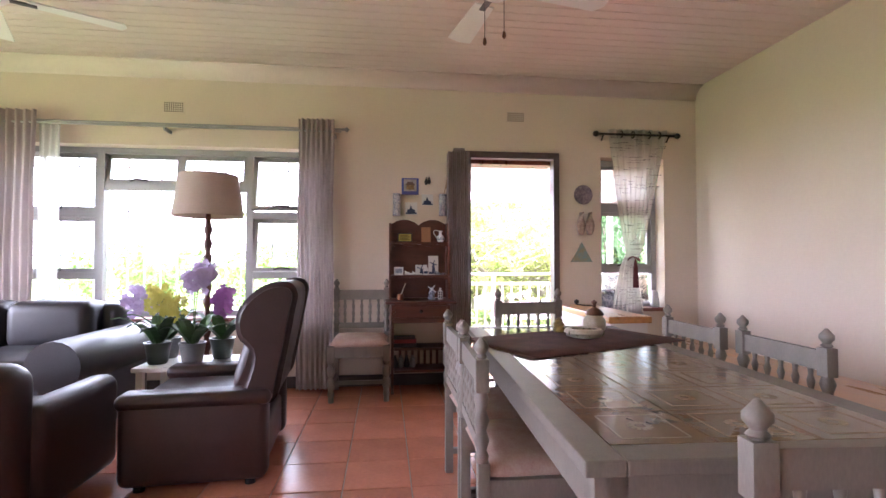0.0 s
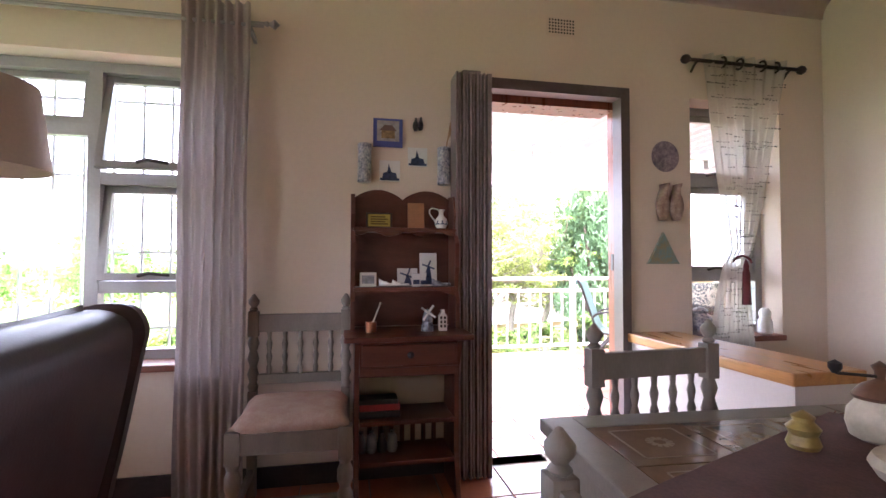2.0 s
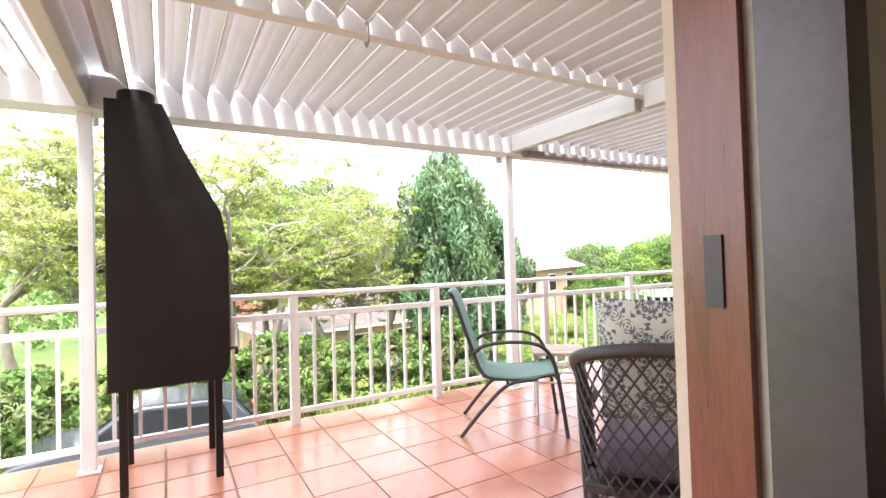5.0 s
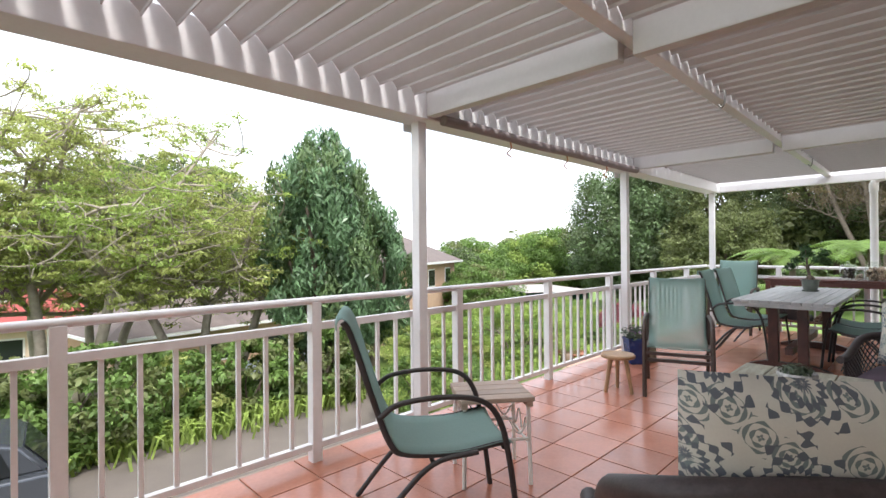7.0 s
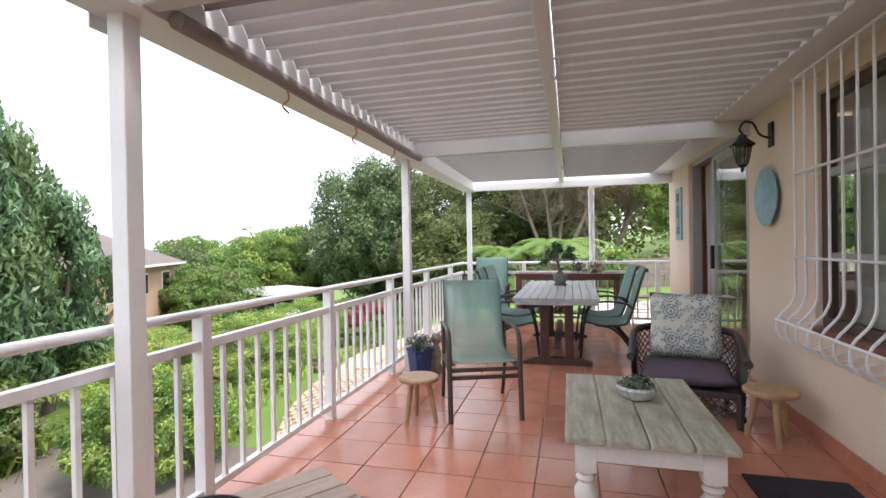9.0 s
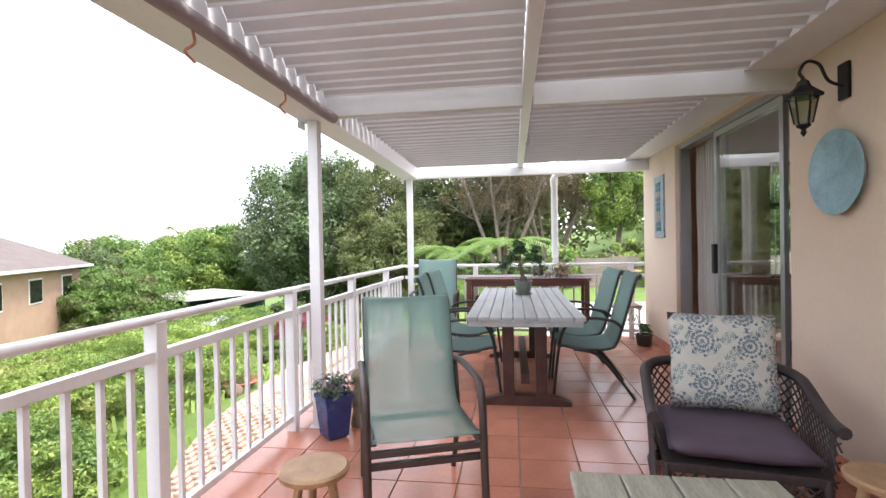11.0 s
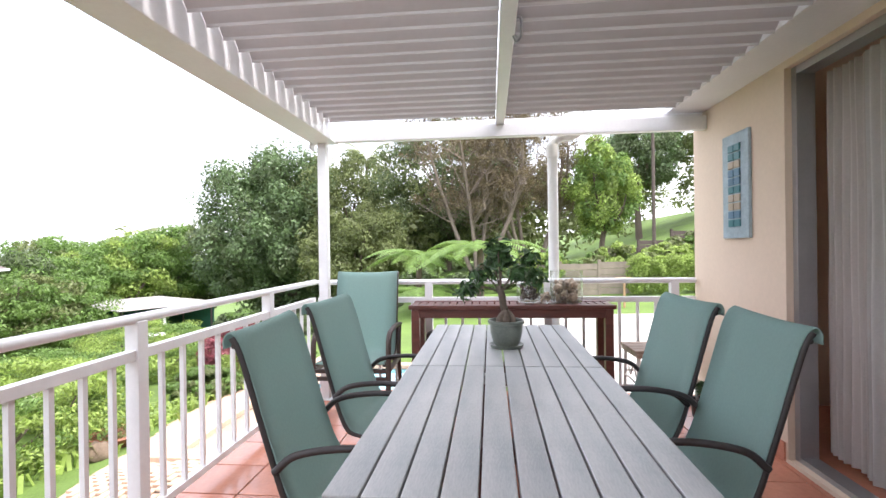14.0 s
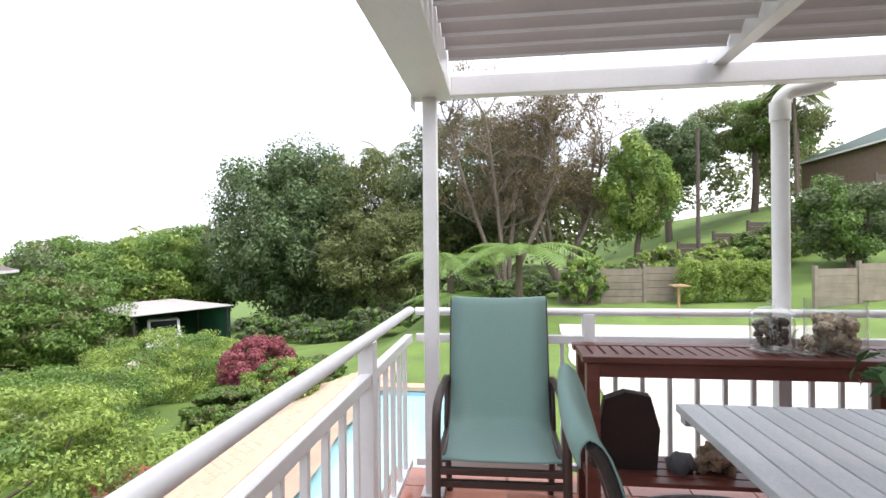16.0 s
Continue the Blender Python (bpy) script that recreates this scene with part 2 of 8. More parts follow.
def wall_holes(x0, x1, y0, y1, z0, z1, holes):
    """A wall along x with rectangular openings (x0, x1, z0, z1) cut right through."""
    bm = bmesh.new()
    xs = sorted({x0, x1, *[h[0] for h in holes], *[h[1] for h in holes]})
    for a, b in zip(xs, xs[1:]):
        cuts = sorted((h[2], h[3]) for h in holes if h[0] <= a + 1e-6 and h[1] >= b - 1e-6)
        z = z0
        for c0, c1 in cuts:
            if c0 > z + 1e-6:
                box(a, b, y0, y1, z, c0, bm=bm)
            z = c1
        if z < z1 - 1e-6:
            box(a, b, y0, y1, z, z1, bm=bm)
    bmesh.ops.remove_doubles(bm, verts=bm.verts, dist=1e-5)
    seen = {}
    for f in list(bm.faces):
        key = frozenset(v.index for v in f.verts) if False else tuple(round(c, 4) for c in f.calc_center_median())
        seen.setdefault(key, []).append(f)
    dup = [f for fs in seen.values() if len(fs) > 1 for f in fs]
    if dup:
        bmesh.ops.delete(bm, geom=dup, context="FACES_ONLY")
    return bm


def structure(name, bm, material, label, category, smooth=None):
    return tagged(part(name, bm, material, smooth=smooth), label, category, kind="structure")

# ---- the lounge shell ----
ZD = -0.08
YI, YO = 4.0, 4.26
XL, XR, YB, ZC = -4.3, 2.80, -2.6, 2.80
BIG = (-3.45, -0.78, 0.62, 2.10)
DOOR = (0.50, 1.40, 0.0, 2.12)
SMALL = (1.82, 2.46, 0.66, 2.10)
XEND = 10.2
SLIDE = (6.80, 8.95, -0.06, 2.20)
BARRED = (3.67, 5.64, 0.66, 2.12)
structure("wall_north", wall_holes(XL - 0.25, 2.92, YI, YI + 0.13, -0.1, ZC + 0.25, [BIG, DOOR, SMALL]), WALL_IN, "warm cream plastered wall of the lounge with windows and door", "wall")
structure("wall_outside", wall_holes(XL - 0.25, XEND, YI + 0.13, YO, -3.2, 2.9, [BIG, (0.42, 1.46, -0.08, 2.12), SMALL, BARRED, SLIDE]), WALL_OUT, "peach plastered outer wall along the veranda", "wall")
structure("wall_east", box(XR, XR + 0.12, YB, YI, -0.1, ZC + 0.25), WALL_IN, "plain cream plastered wall beside the dining table", "wall")
# both openings are added out of view to let more sky light in
structure("wall_west", wall_holes(YB, YI, -XL, -XL + 0.25, -0.1, ZC + 0.25, [(-2.0, -0.1, 0.6, 2.2), (1.4, 3.3, 0.6, 2.2)]), WALL_IN, "plain cream plastered wall of the lounge with unseen openings added for light", "wall").matrix_basis = pose(0, 0, 0, 0, 0, 90)
structure("wall_south", box(XL, XR, YB - 0.2, YB, -0.1, ZC + 0.25), WALL_IN, "plain cream plastered wall behind the lounge", "wall")
ceil_bm = bmesh.new()
for i in range(68):
    y = YB + i * 0.1
    if y < YI - 0.02:
        box(XL, XR, y + 0.003, min(y + 0.097, YI), ZC, ZC + 0.03, 0.004, bm=ceil_bm)
box(XL, XR, YB, YI, ZC + 0.012, ZC + 0.2, bm=ceil_bm)
structure("ceiling", ceil_bm, CEIL, "pale tongue and groove board ceiling", "ceiling")
structure("roof_slab", box(XL - 0.6, XEND + 0.3, YB - 0.6, YO - 0.02, 2.99, 3.1), WALL_OUT, "plain flat roof over the house", "roof")
rows = [[(x, YI - 0.004 - 0.12 * (1 - math.cos(i / 8 * math.pi / 2)), ZC - 0.12 * (1 - math.sin(i / 8 * math.pi / 2))) for x in (XL, XR)] for i in range(9)]
structure("cornice", sheet(rows, 0.01), CEIL, "plain coved cornice between wall and ceiling", "cornice", smooth=True)
structure("floor_screed", box(XL, XR, YB, YI + 0.13, -0.12, -0.008), GROUT, "pale grout bed under the lounge floor tiles", "floor")
structure("deck_slab", box(-0.75, 10.28, YO - 0.13, 7.66, ZD - 0.30, ZD - 0.008), GROUT, "raised concrete veranda slab with grouted top", "deck")

# low wall with a pine cap
low = structure("low_wall", box(1.40, 1.68, 2.95, YI, 0.0, 0.655), mat("white_low_wall", (0.66, 0.63, 0.60), 0.8, var=0.05, scale=2), "white plastered low wall with a golden pine cap", "low wall")
part("cap", box(1.375, 1.705, 2.93, YI - 0.003, 0.655, 0.705, 0.008), PINE, low, "varnished golden pine cap")
low2 = structure("low_bench", box(1.62, 1.95, -0.6, 2.93, 0.0, 0.50), MATS["white_low_wall"], "white plastered low ledge with a golden pine top", "ledge")
part("cap", box(1.60, 1.97, -0.62, 2.928, 0.50, 0.55, 0.008), PINE, low2, "varnished golden pine top")
structure("baseboard", box(1.403, XR, YI - 0.02, YI - 0.001, 0.0, 0.10, 0.004), DARK_METAL, "dark stained skirting board", "baseboard")
structure("baseboard_west", box(XL, 0.36, YI - 0.02, YI - 0.001, 0.0, 0.10, 0.004), DARK_METAL, "dark stained skirting board", "baseboard")

# room behind the sliding door and barred window, plain walls that close it
structure("bedroom_wall", box(3.0, XEND, 0.8, 0.95, -0.1, 2.9), WALL_IN, "plain wall of the room behind the sliding door", "wall")
structure("bedroom_wall_east", wall_holes(0.95, YO - 0.13, -XEND, -XEND + 0.25, -3.2, 2.9, [(1.75, 2.85, 0.70, 2.15)]), WALL_OUT, "peach plastered end wall of the house with a window", "wall").matrix_basis = pose(0, 0, 0, 0, 0, 90)
structure("bedroom_wall_west", box(2.93, 3.05, 0.95, YO - 0.13, -0.1, 2.9), WALL_IN, "plain wall between the rooms", "wall")
structure("bedroom_floor", box(3.05, XEND - 0.25, 0.95, YO - 0.13, -0.15, -0.06), TILE_ST, "terracotta tiled floor behind the sliding door", "floor")


# ---- windows ----
def bar_frame(name, x0, x1, z0, z1, y0, y1, w, material, parent):
    bm = box(x0, x0 + w, y0, y1, z0, z1)
    box(x1 - w, x1, y0, y1, z0, z1, bm=bm)
    box(x0 + w, x1 - w, y0 + 0.002, y1 - 0.002, z0, z0 + w, bm=bm)
    box(x0 + w, x1 - w, y0 + 0.002, y1 - 0.002, z1 - w, z1, bm=bm)
    return part(name, bm, material, parent)


def pane(parent, x0, x1, z0, z1, y):
    ob = part("pane", box(x0, x1, y, y + 0.004, z0, z1), GLASS, parent)
    ob.visible_shadow = False
    return ob


def sash(parent, x0, x1, z0, z1, y, tilt=0.0, handle=""):
    """A top-hung steel sash with glass, pushed open by tilt degrees."""
    e = new("sash")
    e.parent = parent
    e.matrix_basis = pose(0, y, z1, -tilt)
    bar_frame("sash_frame", x0, x1, z0 - z1, 0, 0.0, 0.03, 0.035, FRAME_GREY, e)
    ob = part("pane", box(x0 + 0.03, x1 - 0.03, 0.012, 0.016, z0 - z1 + 0.03, -0.03), GLASS, e)
    ob.visible_shadow = False
    if handle:
        b = tube([((x0 + x1) / 2 - 0.09, -0.03, z0 - z1 + 0.015), ((x0 + x1) / 2 - 0.04, -0.035, z0 - z1 + 0.028), ((x0 + x1) / 2 + 0.05, -0.02, z0 - z1 + 0.02)], 0.009, 6)
        part("handle", b, DARK_METAL, e, "dark window stay")
    return e


YW = YI + 0.15
win1 = thing("window_1", "grey steel framed lounge window with open top-hung panes", "window", kind="structure")
x0, x1, z0, z1 = BIG
M1, M2 = -2.68, -1.43
bar_frame("window_frame", x0, x1, z0, z1, YW - 0.02, YW + 0.05, 0.05, FRAME_GREY, win1)
for x in (M1, M2):
    part("mullion", box(x - 0.03, x + 0.03, YW - 0.02, YW + 0.05, z0 + 0.05, z1 - 0.05), FRAME_GREY, win1)
for a, b, zz in ((x0 + 0.05, M1 - 0.03, 1.52), (x0 + 0.05, M1 - 0.03, 0.98), (M1 + 0.03, M2 - 0.03, 1.76), (M2 + 0.03, x1 - 0.05, 1.52), (M2 + 0.03, x1 - 0.05, 0.98)):
    part("transom", box(a, b, YW - 0.015, YW + 0.045, zz - 0.03, zz + 0.03), FRAME_GREY, win1)
pane(win1, M1 + 0.03, M2 - 0.03, z0 + 0.05, 1.73, YW + 0.02)
for a, b in ((x0 + 0.05, M1 - 0.03), (M2 + 0.03, x1 - 0.05)):
    pane(win1, a, b, z0 + 0.05, 0.95, YW + 0.02)
    sash(win1, a, b, 1.01, 1.49, YW + 0.03, 9 if a > -2 else 0, "h")
    sash(win1, a, b, 1.55, z1 - 0.05, YW + 0.03, 14 if a > -2 else 0, "h")
sash(win1, M1 + 0.03, M1 + 0.65, 1.79, z1 - 0.05, YW + 0.03, 8, "h")
sash(win1, M1 + 0.65, M2 - 0.03, 1.79, z1 - 0.05, YW + 0.03, 8, "h")
part("sill", box(x0, x1, YI - 0.05, YW - 0.02, z0 - 0.03, z0 + 0.004, 0.006), mat("red_tile_sill", (0.25, 0.09, 0.06), 0.4, var=0.2), win1, "dark red tiled sill")
bars = thing("burglar_bars", "white painted burglar bars outside the lounge window", "burglar bars")
for i in range(19):
    x = x0 + 0.08 + i * 0.14
    part("bar", box(x, x + 0.012, YO + 0.02, YO + 0.032, z0, z1), ALU, bars)
for zz in (0.75, 1.15, 1.55, 1.95):
    part("bar", box(x0, x1, YO + 0.0325, YO + 0.042, zz, zz + 0.014), ALU, bars)

win2 = thing("window_2", "narrow grey steel window beside the veranda door", "window", kind="structure")
x0, x1, z0, z1 = SMALL
bar_frame("window_frame", x0, x1, z0, z1, YW, YW + 0.06, 0.05, FRAME_GREY, win2)
for zz in (1.02, 1.62):
    part("transom", box(x0 + 0.05, x1 - 0.05, YW + 0.003, YW + 0.055, zz - 0.03, zz + 0.03), FRAME_GREY, win2)
pane(win2, x0 + 0.05, x1 - 0.05, z0 + 0.05, 0.99, YW + 0.02)
for a, b in ((1.05, 1.59), (1.65, z1 - 0.05)):
    sash(win2, x0 + 0.05, x1 - 0.05, a, b, YW + 0.02, 0, "h")
part("sill", box(x0, x1, YI - 0.03, YW, z0 - 0.03, z0 + 0.004, 0.006), MATS["red_tile_sill"], win2, "dark red tiled sill")

win4 = thing("window_4", "dark timber window with thin white bars in the end wall", "window", pose(0, 0, 0, 0, 0, 90), kind="structure")
y0, z0, z1 = -XEND + 0.10, 0.70, 2.15
bar_frame("window_frame", 1.75, 2.85, z0, z1, y0, y0 + 0.06, 0.05, DARK_METAL, win4)
for a, b in ((2.10, 2.15), (2.44, 2.49)):
    part("mullion", box(a, b, y0 + 0.003, y0 + 0.057, z0 + 0.05, z1 - 0.05), DARK_METAL, win4)
part("transom", box(1.80, 2.80, y0 + 0.006, y0 + 0.054, 1.56, 1.64), DARK_METAL, win4)
for k in range(7):
    part("bar", box(1.85 + k * 0.14, 1.86 + k * 0.14, y0 - 0.04, y0 - 0.03, z0, z1), ALU, win4)

# ---- veranda door ----
door = thing("door_1", "open doorway with dark metal security frame and varnished timber jamb", "doorway", kind="structure")
x0, x1, z0, z1 = DOOR
bm = box(x0, x0 + 0.06, YI - 0.03, YI + 0.06, 0, z1)
box(x1 - 0.055, x1, YI - 0.03, YI + 0.06, 0, z1, bm=bm)
box(x0 + 0.06, x1 - 0.055, YI - 0.028, YI + 0.058, z1 - 0.06, z1, bm=bm)
part("security_frame", bm, mat("dark_brown_frame_metal", (0.115, 0.092, 0.092), 0.35, metal=0.2, var=0.15, scale=6, bump=0.06), door, "dark brown metal frame")
bm = box(0.421, 0.49, YI + 0.1, YO + 0.02, 0, z1 - 0.02)
box(1.385, 1.459, YI + 0.1, YO - 0.07, 0, z1 - 0.02, bm=bm)
box(0.49, 1.385, YI + 0.102, YO + 0.018, z1 - 0.09, z1 - 0.02, bm=bm)
part("jamb", bm, WOOD_FRAME, door, "varnished red-brown timber jamb")
part("strike_plate", box(1.381, 1.385, YI + 0.13, YI + 0.155, 1.06, 1.16), DARK_METAL, door, "dark steel lock plate")
part("track", box(x0 - 0.1, x0, YI - 0.05, YI - 0.005, z1 - 0.03, z1 + 0.02, 0.004), GATE_METAL, door)

# concertina gate, folded
gate = thing("concertina_gate", "dark brown concertina security gate folded open beside the door", "security gate", pose(0.335, YI - 0.17, 0))
for i in range(9):
    part("slat", box(0.018 * i, 0.018 * i + 0.012, (i % 2) * 0.012, 0.13 + (i % 2) * 0.012, 0.02, 2.08, 0.002), GATE_METAL, gate)
part("lock_box", box(0.165, 0.19, 0.0, 0.14, 0.02, 2.08, 0.003), GATE_METAL, gate)

# ---- veranda roof: beams, posts and louvres ----
BZ0, BZ1 = 2.09, 2.31
YM = 5.87
YP = 7.37
POSTS = (0.32, 3.542, 6.766, 9.972)
for y0, y1, z0, z1 in ((YP - 0.12, YP + 0.09, BZ0, BZ1 - 0.01), (YM - 0.035, YM + 0.035, BZ0 + 0.10, BZ1 - 0.01), (YO, YO + 0.29, BZ0 + 0.15, BZ1 - 0.01)):
    structure("beam", box(-0.7, 10.02, y0, y1, z0, z1, 0.006), ALU, "white painted steel beam of the veranda roof", "beam")
# darker copy of the white beam paint, with the cross beams' shade in its colour
BEAM_SHADED = mat("shaded_beam_paint", (0.58, 0.56, 0.55), 0.45, var=0.05, scale=3, fine=50, bump=0.04)
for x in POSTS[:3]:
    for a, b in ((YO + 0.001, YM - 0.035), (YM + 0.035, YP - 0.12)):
        structure("cross_beam", box(x - 0.035, x + 0.035, a, b, BZ0 + 0.015, BZ1 - 0.002, 0.006), BEAM_SHADED, "white painted cross beam of the veranda roof, toned down for shade", "beam")
    # added strip, closes the louvre gap so no sun strikes the cross beam
    structure("roof_flashing", box(x - 0.14, x + 0.14, YO - 0.05, YP + 0.08, BZ1 + 0.055, BZ1 + 0.06), ALU, "thin added strip that keeps the sun off the cross beam", "flashing")
structure("cross_beam", box(POSTS[3] - 0.03, POSTS[3] + 0.04, YO + 0.001, YP - 0.121, BZ0 + 0.005, BZ0 + 0.115, 0.006), ALU, "white painted end beam of the veranda roof", "beam")
# off-white slats; the grey base colour carries the shade under the roof
LOUV_SHADED = mat("shaded_louvre_metal", (0.50, 0.475, 0.46), 0.4, var=0.05, scale=2, fine=30, bump=0.03)
lou = thing("louvre_roof", "white aluminium louvre slats of the veranda roof, greyed for shade, tilted half open", "louvre roof", kind="structure")
PITCH = 0.142


def louvre_slat(y0, y1):
    prof = [(-0.079, 0.022), (-0.047, 0.028), (0.0, 0.018), (0.047, 0.0), (0.071, -0.01), (0.079, -0.024)]
    rows = [[(px, y, pz) for px, pz in prof] for y in (y0, y1)]
    return sheet(rows, 0.006)


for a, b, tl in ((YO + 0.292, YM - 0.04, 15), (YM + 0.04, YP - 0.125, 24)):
    src = part("louvre", louvre_slat(a, b), LOUV_SHADED, lou, m=pose(-0.5, 0, BZ1 - 0.035, 0, tl, 0))
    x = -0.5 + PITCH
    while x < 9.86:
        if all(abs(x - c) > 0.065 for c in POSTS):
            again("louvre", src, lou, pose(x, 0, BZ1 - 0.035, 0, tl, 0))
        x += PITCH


def post(x, y):
    ob = structure("veranda_post", box(x - 0.038, x + 0.038, y - 0.038, y + 0.038, -3.0, BZ0 + 0.005, 0.006), ALU, "square white painted steel veranda post", "post")
    return ob


for x in POSTS:
    foot = post(x, YP)
    part("base_plate", box(x - 0.06, x + 0.06, YP - 0.06, YP + 0.06, ZD + 0.001, ZD + 0.009, 0.002), ALU, foot)
    part("head_plate", box(x - 0.06, x + 0.06, YP + 0.091, YP + 0.099, BZ0 - 0.05, BZ0 + 0.09, 0.002), ALU, foot)

# ---- railing ----
rail = thing("railing", "white painted steel railing round the veranda", "railing", kind="structure")
YR = 7.53
XE = 10.15
ZR = ZD + 1.0
rail_posts = [-0.7, 0.29, 1.572, 2.812, 4.087, 5.386, 6.68, 7.973, 9.247]


def baluster(h0, h1):
    return box(-0.011, 0.011, -0.011, 0.011, h0, h1)


src_b = part("baluster", baluster(ZD + 0.11, ZR - 0.17), ALU, rail, m=pose(-0.5, YR, 0))
src_p = part("post", box(-0.032, 0.032, -0.032, 0.032, ZD - 0.02, ZR - 0.03, 0.004), ALU, rail, m=pose(rail_posts[0], YR, 0))
for x in rail_posts[1:]:
    again("post", src_p, rail, pose(x, YR, 0))
stops = rail_posts + [XE]
for a, b in zip(stops, stops[1:]):
    n = round((b - a) / 0.15)
    for i in range(1, n):
        again("baluster", src_b, rail, pose(a + (b - a) * i / n, YR, 0))
part("top_rail", tube([(-0.75, YR, ZR - 0.02), (XE + 0.02, YR, ZR - 0.02)], 0.030, 12, flat=0.75), ALU, rail, smooth=40)
part("middle_rail", box(-0.7, XE - 0.02, YR - 0.022, YR + 0.022, ZR - 0.20, ZR - 0.155, 0.003), ALU, rail)
part("bottom_rail", box(-0.7, XE - 0.02, YR - 0.02, YR + 0.02, ZD + 0.075, ZD + 0.112, 0.003), ALU, rail)
for y in (4.45, 5.48, 6.50):
    again("post", src_p, rail, pose(XE, y, 0))
ys = [4.40, 4.45, 5.48, 6.50, YR]
for a, b in zip(ys[1:], ys[2:]):
    n = round((b - a) / 0.15)
    for i in range(1, n):
        again("baluster", src_b, rail, pose(XE, a + (b - a) * i / n, 0))
part("top_rail", tube([(XE, 4.28, ZR - 0.022), (XE, YR - 0.04, ZR - 0.022)], 0.030, 12, flat=0.75), ALU, rail, smooth=40)
part("middle_rail", box(XE - 0.022, XE + 0.022, 4.28, YR - 0.04, ZR - 0.2, ZR - 0.155, 0.003), ALU, rail)
part("bottom_rail", box(XE - 0.02, XE + 0.02, 4.28, YR - 0.04, ZD + 0.075, ZD + 0.112, 0.003), ALU, rail)

# ---- veranda materials ----
SLING = cloth_mat("teal_sling", (0.33, 0.49, 0.455), 0.4, see=0.10)
SLING_LIGHT = cloth_mat("pale_teal_sling", (0.38, 0.58, 0.54), 0.5, see=0.50)
STEEL_DARK = mat("dark_bronze_tube", (0.055, 0.05, 0.05), 0.45, metal=0.3, var=0.15, scale=8, bump=0.03)
BROWN_TUBE = mat("brown_tube", (0.075, 0.052, 0.045), 0.45, metal=0.2, var=0.15, scale=8, bump=0.03)
GREYWOOD = mat("weathered_grey_planks", (0.50, 0.50, 0.495), 0.42, scale=2.6, fine=60, stretch=(0.9, 4, 4), bump=0.4, rand=0.10, col2=(0.27, 0.30, 0.31))
DARKWOOD = mat("dark_stained_hardwood", (0.085, 0.032, 0.024), 0.4, var=0.25, scale=4, fine=40, stretch=(3, 3, 3), bump=0.2)
REDWOOD = mat("red_brown_hardwood", (0.145, 0.048, 0.035), 0.38, var=0.22, scale=4, fine=40, stretch=(6, 0.8, 6), bump=0.2, rand=0.12)
CHALK = mat("distressed_green_planks", (0.46, 0.47, 0.38), 0.65, var=0.2, scale=5, fine=35, stretch=(0.8, 6, 6), bump=0.4, col2=(0.20, 0.17, 0.12), rand=0.08)
WHITE_WOOD = mat("worn_white_wood", (0.74, 0.72, 0.68), 0.5, var=0.07, scale=7, fine=40, bump=0.15)
PALEWOOD = mat("pale_stool_wood", (0.48, 0.30, 0.16), 0.5, var=0.2, scale=5, fine=40, stretch=(2, 2, 2), bump=0.2)
BLEACHED = mat("bleached_planks", (0.50, 0.38, 0.30), 0.6, var=0.2, scale=4, fine=40, stretch=(0.8, 7, 7), bump=0.3, rand=0.1)
WICKER = mat("dark_wicker", (0.06, 0.045, 0.045), 0.55, var=0.25, scale=30, fine=150, bump=0.4)
PURPLE = mat("grey_purple_cushion", (0.115, 0.085, 0.115), 0.9, var=0.1, scale=10, fine=180, bump=0.2)
BLACK_STEEL = mat("black_steel", (0.018, 0.015, 0.016), 0.5, metal=0.4, var=0.2, scale=5, bump=0.06)
STAINLESS = mat("dull_stainless", (0.38, 0.38, 0.37), 0.38, metal=0.8, var=0.12, scale=4, bump=0.05)
CERAMIC = mat("glazed_green_grey_pot", (0.17, 0.19, 0.16), 0.35, var=0.2, scale=9, fine=60, bump=0.2)
LEAF = mat("house_leaf", (0.055, 0.13, 0.035), 0.45, var=0.25, scale=9, island=0.35, bump=0.05)
BARK = mat("grey_bark", (0.17, 0.13, 0.10), 0.9, var=0.25, scale=10, fine=60, stretch=(3, 3, 0.6), bump=0.8, dist=0.01)
SOIL = mat("soil", (0.05, 0.035, 0.025), 0.95, var=0.3, scale=20)


